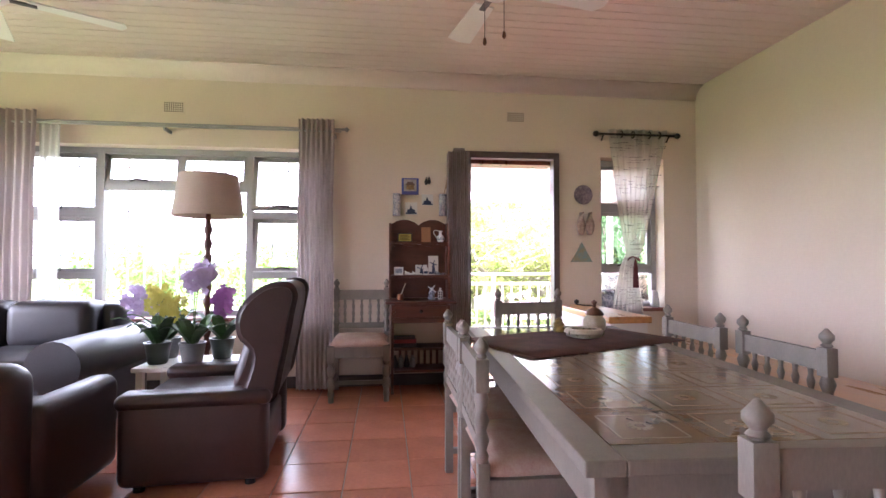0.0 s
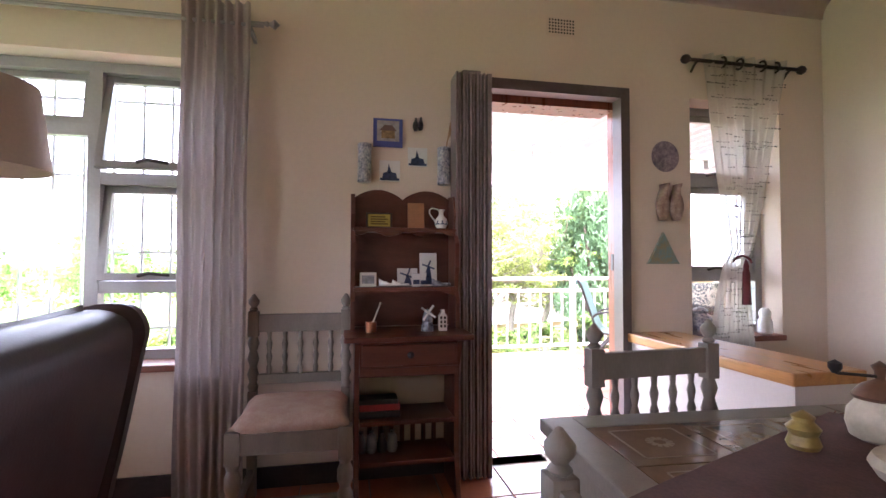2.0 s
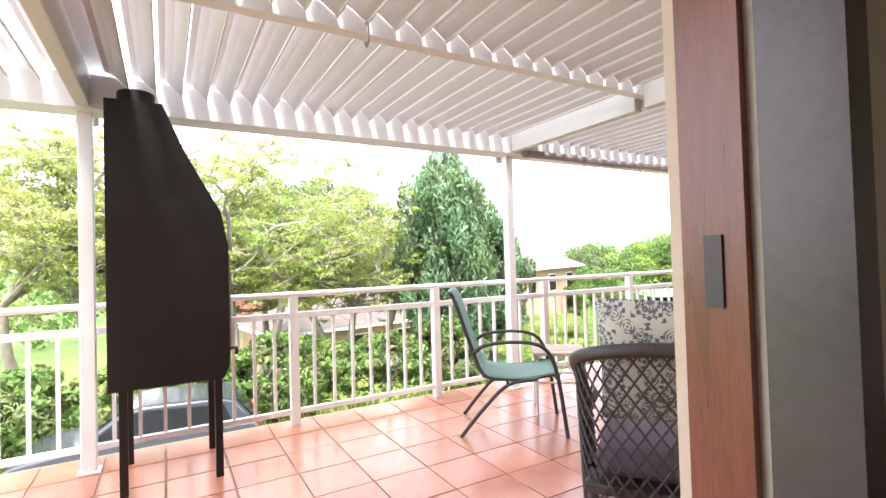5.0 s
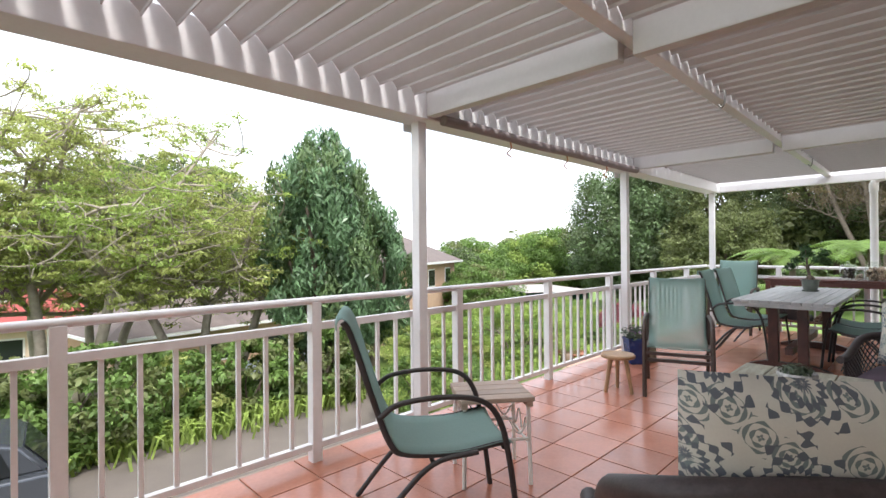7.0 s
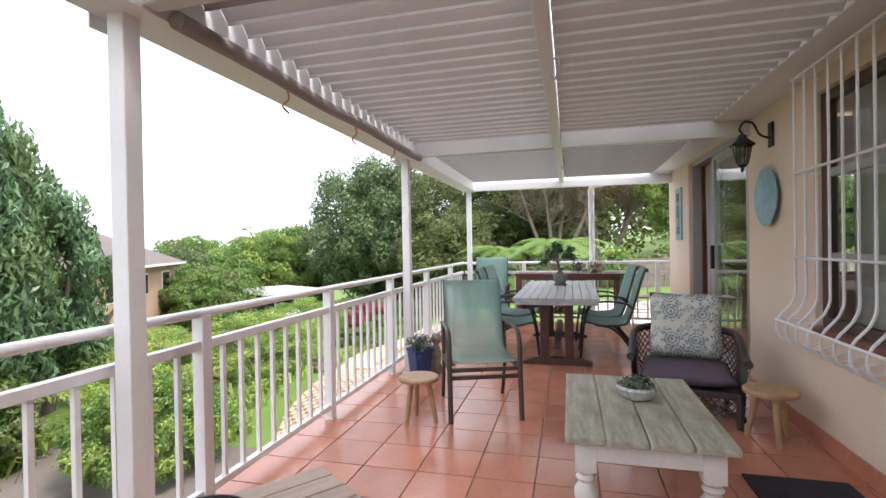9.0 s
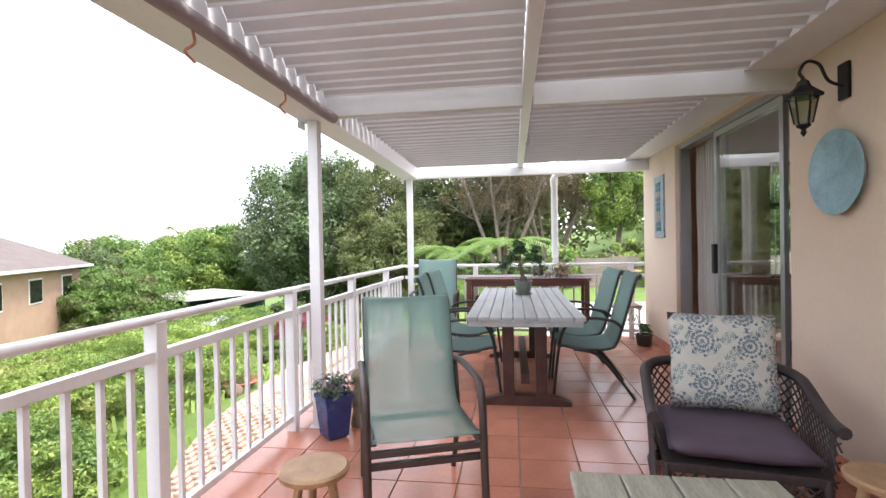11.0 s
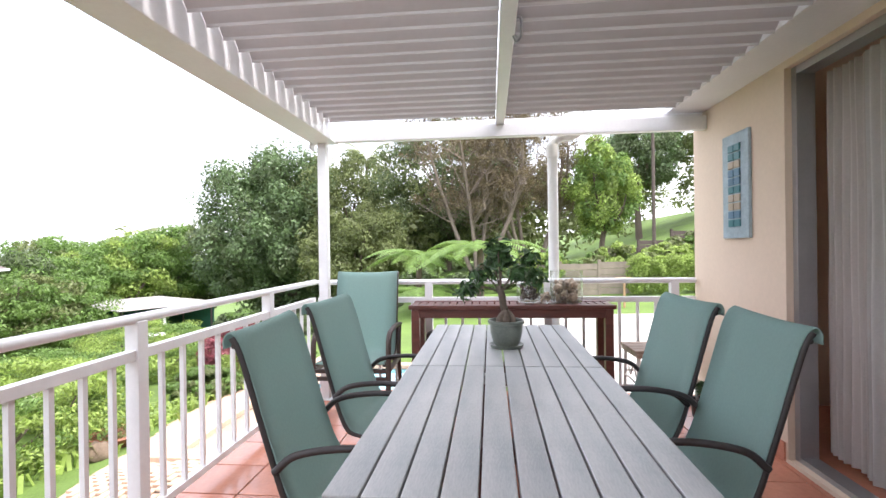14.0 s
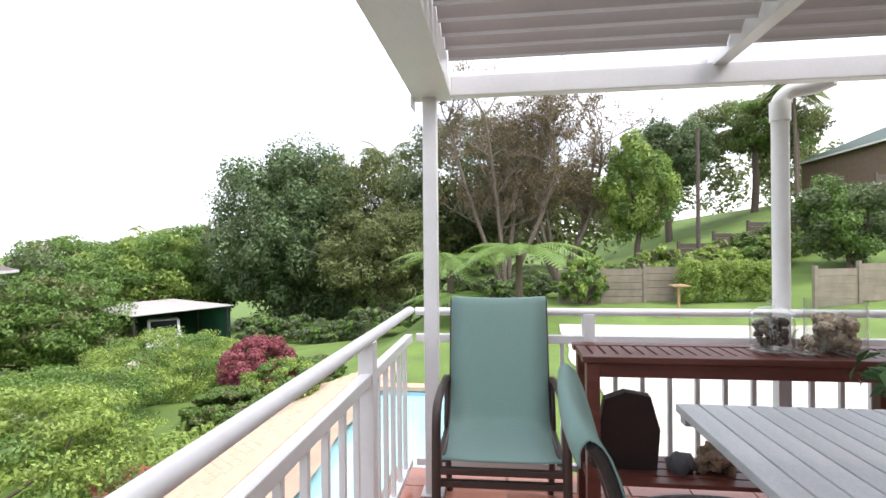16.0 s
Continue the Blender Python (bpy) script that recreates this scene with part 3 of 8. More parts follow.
def floral_mat(name, base, ink, accent, scale):
    """Cream cloth printed with large round flowers and leaves."""
    m = mat(name, base, 0.9, var=0.05, scale=20, fine=200, bump=0.1)
    n, l = m.node_tree.nodes, m.node_tree.links
    b = n["Principled BSDF"]
    src = b.inputs["Base Color"].links[0].from_socket
    tc = n.new("ShaderNodeTexCoord")

    def flower(sc, petals, rad, col, prev, seed):
        mp = n.new("ShaderNodeMapping")
        mp.inputs["Scale"].default_value = (sc, sc, sc)
        mp.inputs["Location"].default_value = (seed, seed * 0.7, 0)
        l.new(tc.outputs["UV"], mp.inputs["Vector"])
        v = n.new("ShaderNodeTexVoronoi")
        v.voronoi_dimensions = "2D"
        v.inputs["Scale"].default_value = 1.0
        v.inputs["Randomness"].default_value = 0.6
        l.new(mp.outputs["Vector"], v.inputs["Vector"])
        d = n.new("ShaderNodeVectorMath")
        d.operation = "SUBTRACT"
        l.new(mp.outputs["Vector"], d.inputs[0])
        l.new(v.outputs["Position"], d.inputs[1])
        sx = n.new("ShaderNodeSeparateXYZ")
        l.new(d.outputs["Vector"], sx.inputs[0])

        def op(kind, a, c):
            q = n.new("ShaderNodeMath")
            q.operation = kind
            for i, w in enumerate((a, c)):
                if w is None:
                    continue
                if isinstance(w, (int, float)):
                    q.inputs[i].default_value = w
                else:
                    l.new(w, q.inputs[i])
            return q.outputs[0]
        ang = op("ARCTAN2", sx.outputs["Y"], sx.outputs["X"])
        pet = op("MULTIPLY_ADD", op("SINE", op("MULTIPLY", ang, petals), None), rad * 0.28)
        pet.node.inputs[2].default_value = rad
        inside = op("LESS_THAN", v.outputs["Distance"], pet)
        ring = op("SINE", op("MULTIPLY", v.outputs["Distance"], 34.0 / rad * 0.55), None)
        vein = op("SINE", op("MULTIPLY", ang, petals * 2.0), None)
        keep = op("GREATER_THAN", op("ADD", ring, op("MULTIPLY", vein, 0.8)), 0.15)
        mask = op("MULTIPLY", inside, keep)
        mx = n.new("ShaderNodeMix")
        mx.data_type = "RGBA"
        l.new(mask, mx.inputs[0])
        l.new(prev, mx.inputs[6])
        mx.inputs[7].default_value = (*col, 1)
        return mx.outputs[2]
    c = flower(scale * 2.1, 2, 0.40, accent, src, 3.7)
    c = flower(scale, 8, 0.40, ink, c, 0.4)
    l.new(c, b.inputs["Base Color"])
    return m


FLORAL = floral_mat("floral_cushion_cloth", (0.52, 0.49, 0.42), (0.10, 0.11, 0.125), (0.15, 0.175, 0.165), 5.2)
FLORAL2 = floral_mat("blue_floral_cloth", (0.55, 0.54, 0.48), (0.13, 0.17, 0.21), (0.18, 0.24, 0.25), 5.8)


def cushion(w, h, d, nx=14, nz=12, crown=0.55):
    """A stuffed square cushion standing in x and z, with UVs."""
    bm = bmesh.new()
    uv = bm.loops.layers.uv.new("UVMap")
    for side in (-1, 1):
        g = []
        for i in range(nx + 1):
            col = []
            for k in range(nz + 1):
                u, v = i / nx * 2 - 1, k / nz * 2 - 1
                puff = max(0.0, (1 - u ** 4) * (1 - v ** 4)) ** crown
                pinch = 1 - 0.05 * (1 - abs(u)) * (abs(v) > 0.99) - 0.05 * (1 - abs(v)) * (abs(u) > 0.99)
                wr = 0.006 * noise.noise((u * 2.3, v * 2.3, side * 3.0))
                col.append(bm.verts.new((u * w / 2 * pinch, side * (puff * d / 2 + wr * puff), v * h / 2 * pinch)))
            g.append(col)
        for i in range(nx):
            for k in range(nz):
                f = bm.faces.new((g[i][k], g[i + 1][k], g[i + 1][k + 1], g[i][k + 1]))
                for lp, (a, c) in zip(f.loops, ((i, k), (i + 1, k), (i + 1, k + 1), (i, k + 1))):
                    lp[uv].uv = (a / nx * w, c / nz * h)
                f.smooth = True
    bmesh.ops.remove_doubles(bm, verts=bm.verts, dist=0.0005)
    bmesh.ops.recalc_face_normals(bm, faces=bm.faces)
    return bm


# ---- patio chairs ----
def stacking_chair(m, label, group):
    """Sling chair with bent tube arms; it faces -y."""
    t = thing("patio_chair", label, "chair", m, group)
    back = [(0.36, 1.00), (0.33, 0.94), (0.25, 0.66), (0.185, 0.46), (0.12, 0.405), (-0.08, 0.395), (-0.25, 0.425), (-0.29, 0.415)]
    w = 0.265
    for s in (-1, 1):
        part("side_rail", tube(curve_pts([(s * w, y, z) for y, z in back], 5), 0.0125, 8), STEEL_DARK, t, smooth=60)
        arm = [(0.225, 0.58), (0.15, 0.635), (-0.02, 0.655), (-0.17, 0.63), (-0.245, 0.54), (-0.285, 0.36), (-0.325, 0.0)]
        part("arm", tube(curve_pts([(s * (w + 0.02), y, z) for y, z in arm], 6), 0.0125, 8), STEEL_DARK, t, smooth=60)
        leg = [(-0.16, 0.40), (0.02, 0.36), (0.17, 0.20), (0.315, 0.0)]
        part("rear_leg", tube(curve_pts([(s * (w + 0.018), y, z) for y, z in leg], 6), 0.0125, 8), STEEL_DARK, t, smooth=60)
    part("cross_bar", tube([(-w, 0.355, 0.972), (w, 0.355, 0.972)], 0.009, 8), STEEL_DARK, t, smooth=60)
    part("cross_bar", tube([(-w, -0.27, 0.405), (w, -0.27, 0.405)], 0.011, 8), STEEL_DARK, t, smooth=60)
    part("cross_bar", tube([(-w, 0.02, 0.365), (w, 0.02, 0.365)], 0.010, 8), STEEL_DARK, t, smooth=60)
    rows = []
    for p in curve_pts([(0, 0.385, 0.965), (0, 0.383, 1.0), (0, 0.358, 1.016)] + [(0, y - 0.014, z + 0.012) for y, z in back[1:]], 4):
        rows.append([(u * (w + 0.011), p.y + 0.012 * (1 - u * u), p.z - 0.010 * (1 - u * u)) for u in (-1, -0.6, -0.2, 0.2, 0.6, 1)])
    part("sling", sheet(rows, 0.004), SLING, t, "taut teal mesh sling", smooth=True)
    return t


def lounge_chair(m, label, tall, material, group, tilt=0.0):
    """Broad high-backed sling chair with a heavy brown frame; it faces -y."""
    t = thing("patio_lounge_chair", label, "chair", m, group)
    w = 0.285
    top = 0.43 + tall
    back = [(0.34 + tilt, top), (0.31 + tilt, top - 0.03), (0.245, 0.72), (0.19, 0.50), (0.12, 0.425), (-0.08, 0.41), (-0.25, 0.425), (-0.27, 0.415)]
    for s in (-1, 1):
        part("side_rail", tube(curve_pts([(s * w, y, z) for y, z in back], 5), 0.017, 8), BROWN_TUBE, t, smooth=60)
        arm = [(0.25, 0.645), (0.1, 0.66), (-0.14, 0.655), (-0.23, 0.62), (-0.26, 0.52), (-0.275, 0.3), (-0.30, 0.0)]
        part("arm", tube(curve_pts([(s * (w + 0.035), y, z) for y, z in arm], 6), 0.023, 8, flat=0.7), BROWN_TUBE, t, smooth=60)
        part("rear_leg", tube(curve_pts([(s * (w + 0.03), y, z) for y, z in ((0.25, 0.64), (0.2, 0.42), (0.24, 0.2), (0.32, 0.0))], 6), 0.019, 8), BROWN_TUBE, t, smooth=60)
        part("seat_rail", box(s * (w + 0.03) - 0.016, s * (w + 0.03) + 0.016, -0.25, 0.21, 0.36, 0.395, 0.005), BROWN_TUBE, t)
    for y, z in ((-0.265, 0.375), (-0.25, 0.315), (0.15, 0.375)):
        part("cross_bar", box(-w - 0.03, w + 0.03, y - 0.014, y + 0.014, z - 0.014, z + 0.014, 0.004), BROWN_TUBE, t)
    part("cross_bar", tube([(-w, 0.335 + tilt, top - 0.012), (w, 0.335 + tilt, top - 0.012)], 0.014, 8), BROWN_TUBE, t, smooth=60)
    rows = []
    for p in curve_pts([(0, 0.368 + tilt, top - 0.05), (0, 0.366 + tilt, top - 0.005), (0, 0.338 + tilt, top + 0.017)] + [(0, y - 0.018, z + 0.016) for y, z in back[1:]], 4):
        rows.append([(u * (w + 0.006), p.y + 0.014 * (1 - u * u), p.z - 0.012 * (1 - u * u)) for u in (-1, -0.6, -0.2, 0.2, 0.6, 1)])
    part("sling", sheet(rows, 0.004), material, t, "stretched teal mesh sling", smooth=True)
    return t


CHAIRS = "sling chairs on the veranda"
stacking_chair(pose(2.89, 6.58, ZD, 0, 0, 55) @ Matrix.Diagonal((0.88, 1.12, 0.98, 1)), "teal mesh sling chair with bent black arms by the railing", CHAIRS)
ch = stacking_chair(pose(7.72, 6.44, ZD, 0, 0, 4), "teal mesh sling chair drawn up to the slatted table", CHAIRS)
copy_thing(ch, pose(8.44, 6.46, ZD, 0, 0, -3))
copy_thing(ch, pose(7.84, 5.33, ZD, 0, 0, 177))
copy_thing(ch, pose(8.42, 5.36, ZD, 0, 0, 183))
lounge_chair(pose(5.85, 6.475, ZD, 0, 0, -70) @ Matrix.Diagonal((0.82, 1.06, 1, 1)), "tall teal mesh sling chair with thick brown frame and flat arms", 0.55, SLING_LIGHT, CHAIRS)
lounge_chair(pose(9.70, 7.0, ZD, 0, 0, -89) @ Matrix.Diagonal((0.88, 1, 1, 1)), "tall teal mesh sling chair with brown frame in the railing corner", 0.63, SLING, CHAIRS)


# ---- tables ----
def slatted_table():
    t = thing("slatted_table", "long weathered grey plank table on dark trestle legs", "table", pose(6.98, 5.48, ZD))
    L, W, H = 2.285, 0.855, 0.748
    n = 10
    pw = W / n
    for half in range(2):
        x0 = half * L / 2 + (0.003 if half else 0)
        src = None
        for i in range(n):
            mm = pose(x0, i * pw + 0.003, H - 0.03)
            if src is None:
                src = part("plank", box(0, L / 2 - 0.003, 0, pw - 0.006, 0, 0.03, 0.004), GREYWOOD, t, m=mm)
            else:
                again("plank", src, t, mm)
    for x in (0.0, L / 2 - 0.05, L - 0.06):
        part("batten", box(x + 0.01, x + 0.06, 0.02, W - 0.02, H - 0.07, H - 0.031, 0.003), GREYWOOD, t)
    for x in (0.38, 1.97):
        for y in (0.255, 0.51):
            part("leg", box(x - 0.045, x + 0.045, y, y + 0.09, 0.07, H - 0.07, 0.006), DARKWOOD, t)
        foot = [(0.07, 0.0), (0.785, 0.0), (0.785, 0.032), (0.63, 0.08), (0.22, 0.08), (0.07, 0.032)]
        part("foot", slab(foot, 0.08, m=Matrix.Translation((x + 0.04, 0, 0)) @ pose(0, 0, 0, 0, 0, 90)), DARKWOOD, t)
        part("bearer", box(x - 0.04, x + 0.04, 0.10, 0.755, H - 0.075, H - 0.031, 0.004), DARKWOOD, t)
    part("stretcher", box(0.38, 1.97, 0.39, 0.46, 0.16, 0.24, 0.005), DARKWOOD, t)
    return t


slatted_table()


def coffee_table():
    t = thing("coffee_table", "low plank coffee table with distressed green top and white turned legs", "coffee table", pose(4.22, 5.11, ZD))
    L, W, H = 1.045, 0.69, 0.46
    pw = W / 4
    src = None
    for i in range(4):
        mm = pose(0, i * pw + 0.003, H - 0.032)
        if src is None:
            src = part("plank", box(0, L, 0, pw - 0.006, 0, 0.032, 0.006), CHALK, t, m=mm)
        else:
            again("plank", src, t, mm)
    for a in ((0.06, L - 0.06, 0.05, 0.07), (0.06, L - 0.06, W - 0.07, W - 0.05)):
        part("apron", box(a[0], a[1], a[2], a[3], H - 0.12, H - 0.033, 0.003), WHITE_WOOD, t)
    for x in (0.05, L - 0.07):
        part("apron", box(x, x + 0.02, 0.07, W - 0.07, H - 0.12, H - 0.033, 0.003), WHITE_WOOD, t)
    prof = [(0.028, 0.0), (0.04, 0.03), (0.045, 0.06), (0.026, 0.09), (0.034, 0.11), (0.05, 0.16), (0.052, 0.2), (0.03, 0.235), (0.045, 0.255), (0.03, 0.27), (0.045, 0.285), (0.045, 0.29)]
    src = None
    for x in (0.09, L - 0.09):
        for y in (0.09, W - 0.09):
            if src is None:
                bm = lathe(prof, 16)
                box(-0.045, 0.045, -0.045, 0.045, 0.29, H - 0.033, 0.004, bm=bm)
                src = part("leg", bm, WHITE_WOOD, t, m=pose(x, y, 0), smooth=40)
            else:
                again("leg", src, t, pose(x, y, 0))
    return t


coffee_table()


def leaf_cluster(centre, radii, count, size, rng, shell=0.55, up=0.3, bm=None, droop=0.0):
    """Separate folded leaf blades strewn through an ellipsoid."""
    verts, faces = [], []
    for _ in range(count):
        d = Vector((rng.gauss(0, 1), rng.gauss(0, 1), rng.gauss(0, 1))).normalized()
        r = shell + (1 - shell) * rng.random()
        p = Vector((centre[0] + d.x * radii[0] * r, centre[1] + d.y * radii[1] * r, centre[2] + d.z * radii[2] * r))
        nrm = (d + Vector((rng.uniform(-.7, .7), rng.uniform(-.7, .7), rng.uniform(-.3, .8) + up))).normalized()
        t = nrm.cross(Vector((rng.uniform(-1, 1), rng.uniform(-1, 1), rng.uniform(-1, 1)))).normalized()
        t = (t + Vector((0, 0, -droop))).normalized()
        s = nrm.cross(t).normalized()
        a = size * rng.uniform(0.65, 1.3)
        w = a * rng.uniform(0.30, 0.45)
        k = len(verts)
        verts += [tuple(p - t * a * 0.5), tuple(p + s * w * 0.5 + nrm * a * 0.08), tuple(p + t * a * 0.5 - nrm * a * 0.06), tuple(p - s * w * 0.5 + nrm * a * 0.08)]
        faces += [(k, k + 1, k + 2), (k, k + 2, k + 3)]
    return verts, faces


def leaf_part(name, lists, material, parent, label=""):
    verts, faces = [], []
    for v, f in lists:
        k = len(verts)
        verts += v
        faces += [tuple(i + k for i in q) for q in f]
    me = bpy.data.meshes.new(name)
    me.from_pydata(verts, [], faces)
    me.materials.append(material)
    ob = new(name, me)
    ob.parent = parent
    if label:
        ob["label"] = label
    return ob


rng = random.Random(5)
# bonsai on the slatted table
bon = thing("bonsai_pot_plant", "small gnarled bonsai fig in a grey-green glazed pot with saucer", "pot plant", pose(8.53, 5.885, ZD + 0.748) @ Matrix.Scale(0.67, 4))
part("saucer", lathe([(0.08, 0), (0.125, 0.005), (0.135, 0.028), (0.128, 0.028), (0.11, 0.012), (0.0, 0.01)], 24), CERAMIC, bon, smooth=40)
part("pot", lathe([(0.085, 0.012), (0.105, 0.04), (0.125, 0.12), (0.128, 0.185), (0.142, 0.19), (0.142, 0.215), (0.128, 0.215), (0.122, 0.18), (0.0, 0.178)], 28), CERAMIC, bon, smooth=40)
for i in range(6):
    a = i * 1.05
    part("root", tube(curve_pts([(0.075 * math.cos(a), 0.075 * math.sin(a), 0.17), (0.045 * math.cos(a), 0.045 * math.sin(a), 0.235), (0.01 * math.cos(a), 0.01 * math.sin(a), 0.28)], 4), [0.02, 0.025, 0.027, 0.028, 0.028, 0.026, 0.024, 0.022, 0.02][:9], 8), BARK, bon, smooth=True)
tr = [(0, 0, 0.25), (0.01, 0.02, 0.33), (-0.01, 0.03, 0.40), (0.02, 0.05, 0.47)]
part("trunk", tube(curve_pts(tr, 5), 0.028, 8), BARK, bon, smooth=True)
lists = []
for ex, ey, ez in ((0.05, 0.30, 0.44), (0.02, 0.20, 0.55), (0.0, 0.03, 0.68), (-0.05, -0.12, 0.58), (0.1, -0.18, 0.68), (-0.08, 0.06, 0.78), (0.12, 0.1, 0.64), (0.0, -0.22, 0.54)):
    part("branch", tube(curve_pts([(0.01, 0.04, 0.43), (ex * 0.5, ey * 0.5 + 0.02, ez * 0.5 + 0.25), (ex, ey, ez)], 4), 0.007, 6), BARK, bon, smooth=True)
    lists.append(leaf_cluster((ex, ey, ez), (0.11, 0.12, 0.085), 75, 0.085, rng, 0.3))
leaf_part("leaves", lists, LEAF, bon, "dark glossy small leaves")


def small_bench(m, label):
    t = thing("side_table", label, "side table", m, "plank side tables")
    for i in range(4):
        part("plank", box(-0.24, 0.24, -0.19 + i * 0.097, -0.19 + i * 0.097 + 0.09, 0.455, 0.48, 0.004), BLEACHED, t)
    for s in (-1, 1):
        part("batten", box(s * 0.21 - 0.02, s * 0.21 + 0.02, -0.18, 0.19, 0.425, 0.4545, 0.003), BLEACHED, t)
        for r in (-1, 1):
            part("leg", tube([(s * 0.205, r * 0.16, 0.43), (s * 0.215, r * 0.17, 0.0)], 0.013, 8), WHITE_WOOD, t, smooth=40)
        sc = [(s * 0.207, -0.15 + 0.3 * i / 24, 0.30 + 0.05 * math.sin(i / 24 * 4 * math.pi)) for i in range(25)]
        part("scroll", tube(sc, 0.006, 6), WHITE_WOOD, t, smooth=60)
        part("cross_bar", tube([(s * 0.21, -0.165, 0.22), (s * 0.21, 0.165, 0.22)], 0.008, 6), WHITE_WOOD, t)
    for r in (-1, 1):
        sc = [(-0.19 + 0.38 * i / 24, r * 0.163, 0.33 + 0.05 * math.sin(i / 24 * 4 * math.pi)) for i in range(25)]
        part("scroll", tube(sc, 0.006, 6), WHITE_WOOD, t, smooth=60)
        part("cross_bar", tube([(-0.205, r * 0.168, 0.25), (0.205, r * 0.168, 0.25)], 0.008, 6), WHITE_WOOD, t)
    return t


small_bench(pose(3.43, 6.65, ZD, 0, 0, -37) @ Matrix.Diagonal((0.86, 0.95, 1, 1)), "small bleached plank side table with white scrolled iron legs")
small_bench(pose(9.90, 4.66, ZD, 0, 0, 92), "small bleached plank side table beside the peach wall")


def stool(m, label):
    t = thing("stool", label, "stool", m, "small wooden stools")
    part("seat", lathe([(0.15, 0.0), (0.172, 0.006), (0.176, 0.03), (0.165, 0.042), (0.0, 0.045)], 28, at=(0, 0, 0.37)), PALEWOOD, t, smooth=40)
    for i in range(3):
        a = i * 2.094 + 0.5
        part("leg", tube([(0.085 * math.cos(a), 0.085 * math.sin(a), 0.375), (0.15 * math.cos(a), 0.15 * math.sin(a), 0.0)], [0.024, 0.019], 10), PALEWOOD, t, smooth=40)
    return t


stool(pose(5.46, 6.85, ZD) @ Matrix.Diagonal((0.85, 0.85, 0.82, 1)), "three-legged pale wooden stool near the railing")
stool(pose(5.60, 4.53, ZD, 0, 0, 30) @ Matrix.Diagonal((0.9, 0.9, 0.82, 1)), "three-legged pale wooden stool against the house wall")

# succulent bowl on the coffee table
bowl = thing("succulent_bowl", "white patterned bowl of small succulents on the coffee table", "pot plant", pose(4.82, 5.43, ZD + 0.46))
part("bowl", lathe([(0.05, 0), (0.085, 0.02), (0.105, 0.06), (0.10, 0.075), (0.09, 0.065), (0.0, 0.06)], 24), mat("white_glaze_patterned", (0.62, 0.62, 0.6), 0.3, var=0.25, scale=30), bowl, smooth=40)
leaf_part("succulents", [leaf_cluster((0, 0, 0.085), (0.10, 0.10, 0.035), 220, 0.04, rng, 0.2, 0.6)], mat("succulent_leaf", (0.11, 0.15, 0.09), 0.5, island=0.3), bowl)


# ---- wicker seats ----
def lattice(fn, nu, nv, r, bm):
    """Crossed canes over a surface fn(u, v), u and v from 0 to 1."""
    for sgn in (1, -1):
        for k in range(-nv, nu + 1):
            pts = []
            steps = 14
            for i in range(steps + 1):
                v = i / steps
                u = (k + (v if sgn > 0 else 1 - v) * nv) / nu
                if -0.001 <= u <= 1.001:
                    pts.append(fn(u, v, sgn))
            if len(pts) > 2:
                tube(pts, r, 5, bm=bm)
    return bm


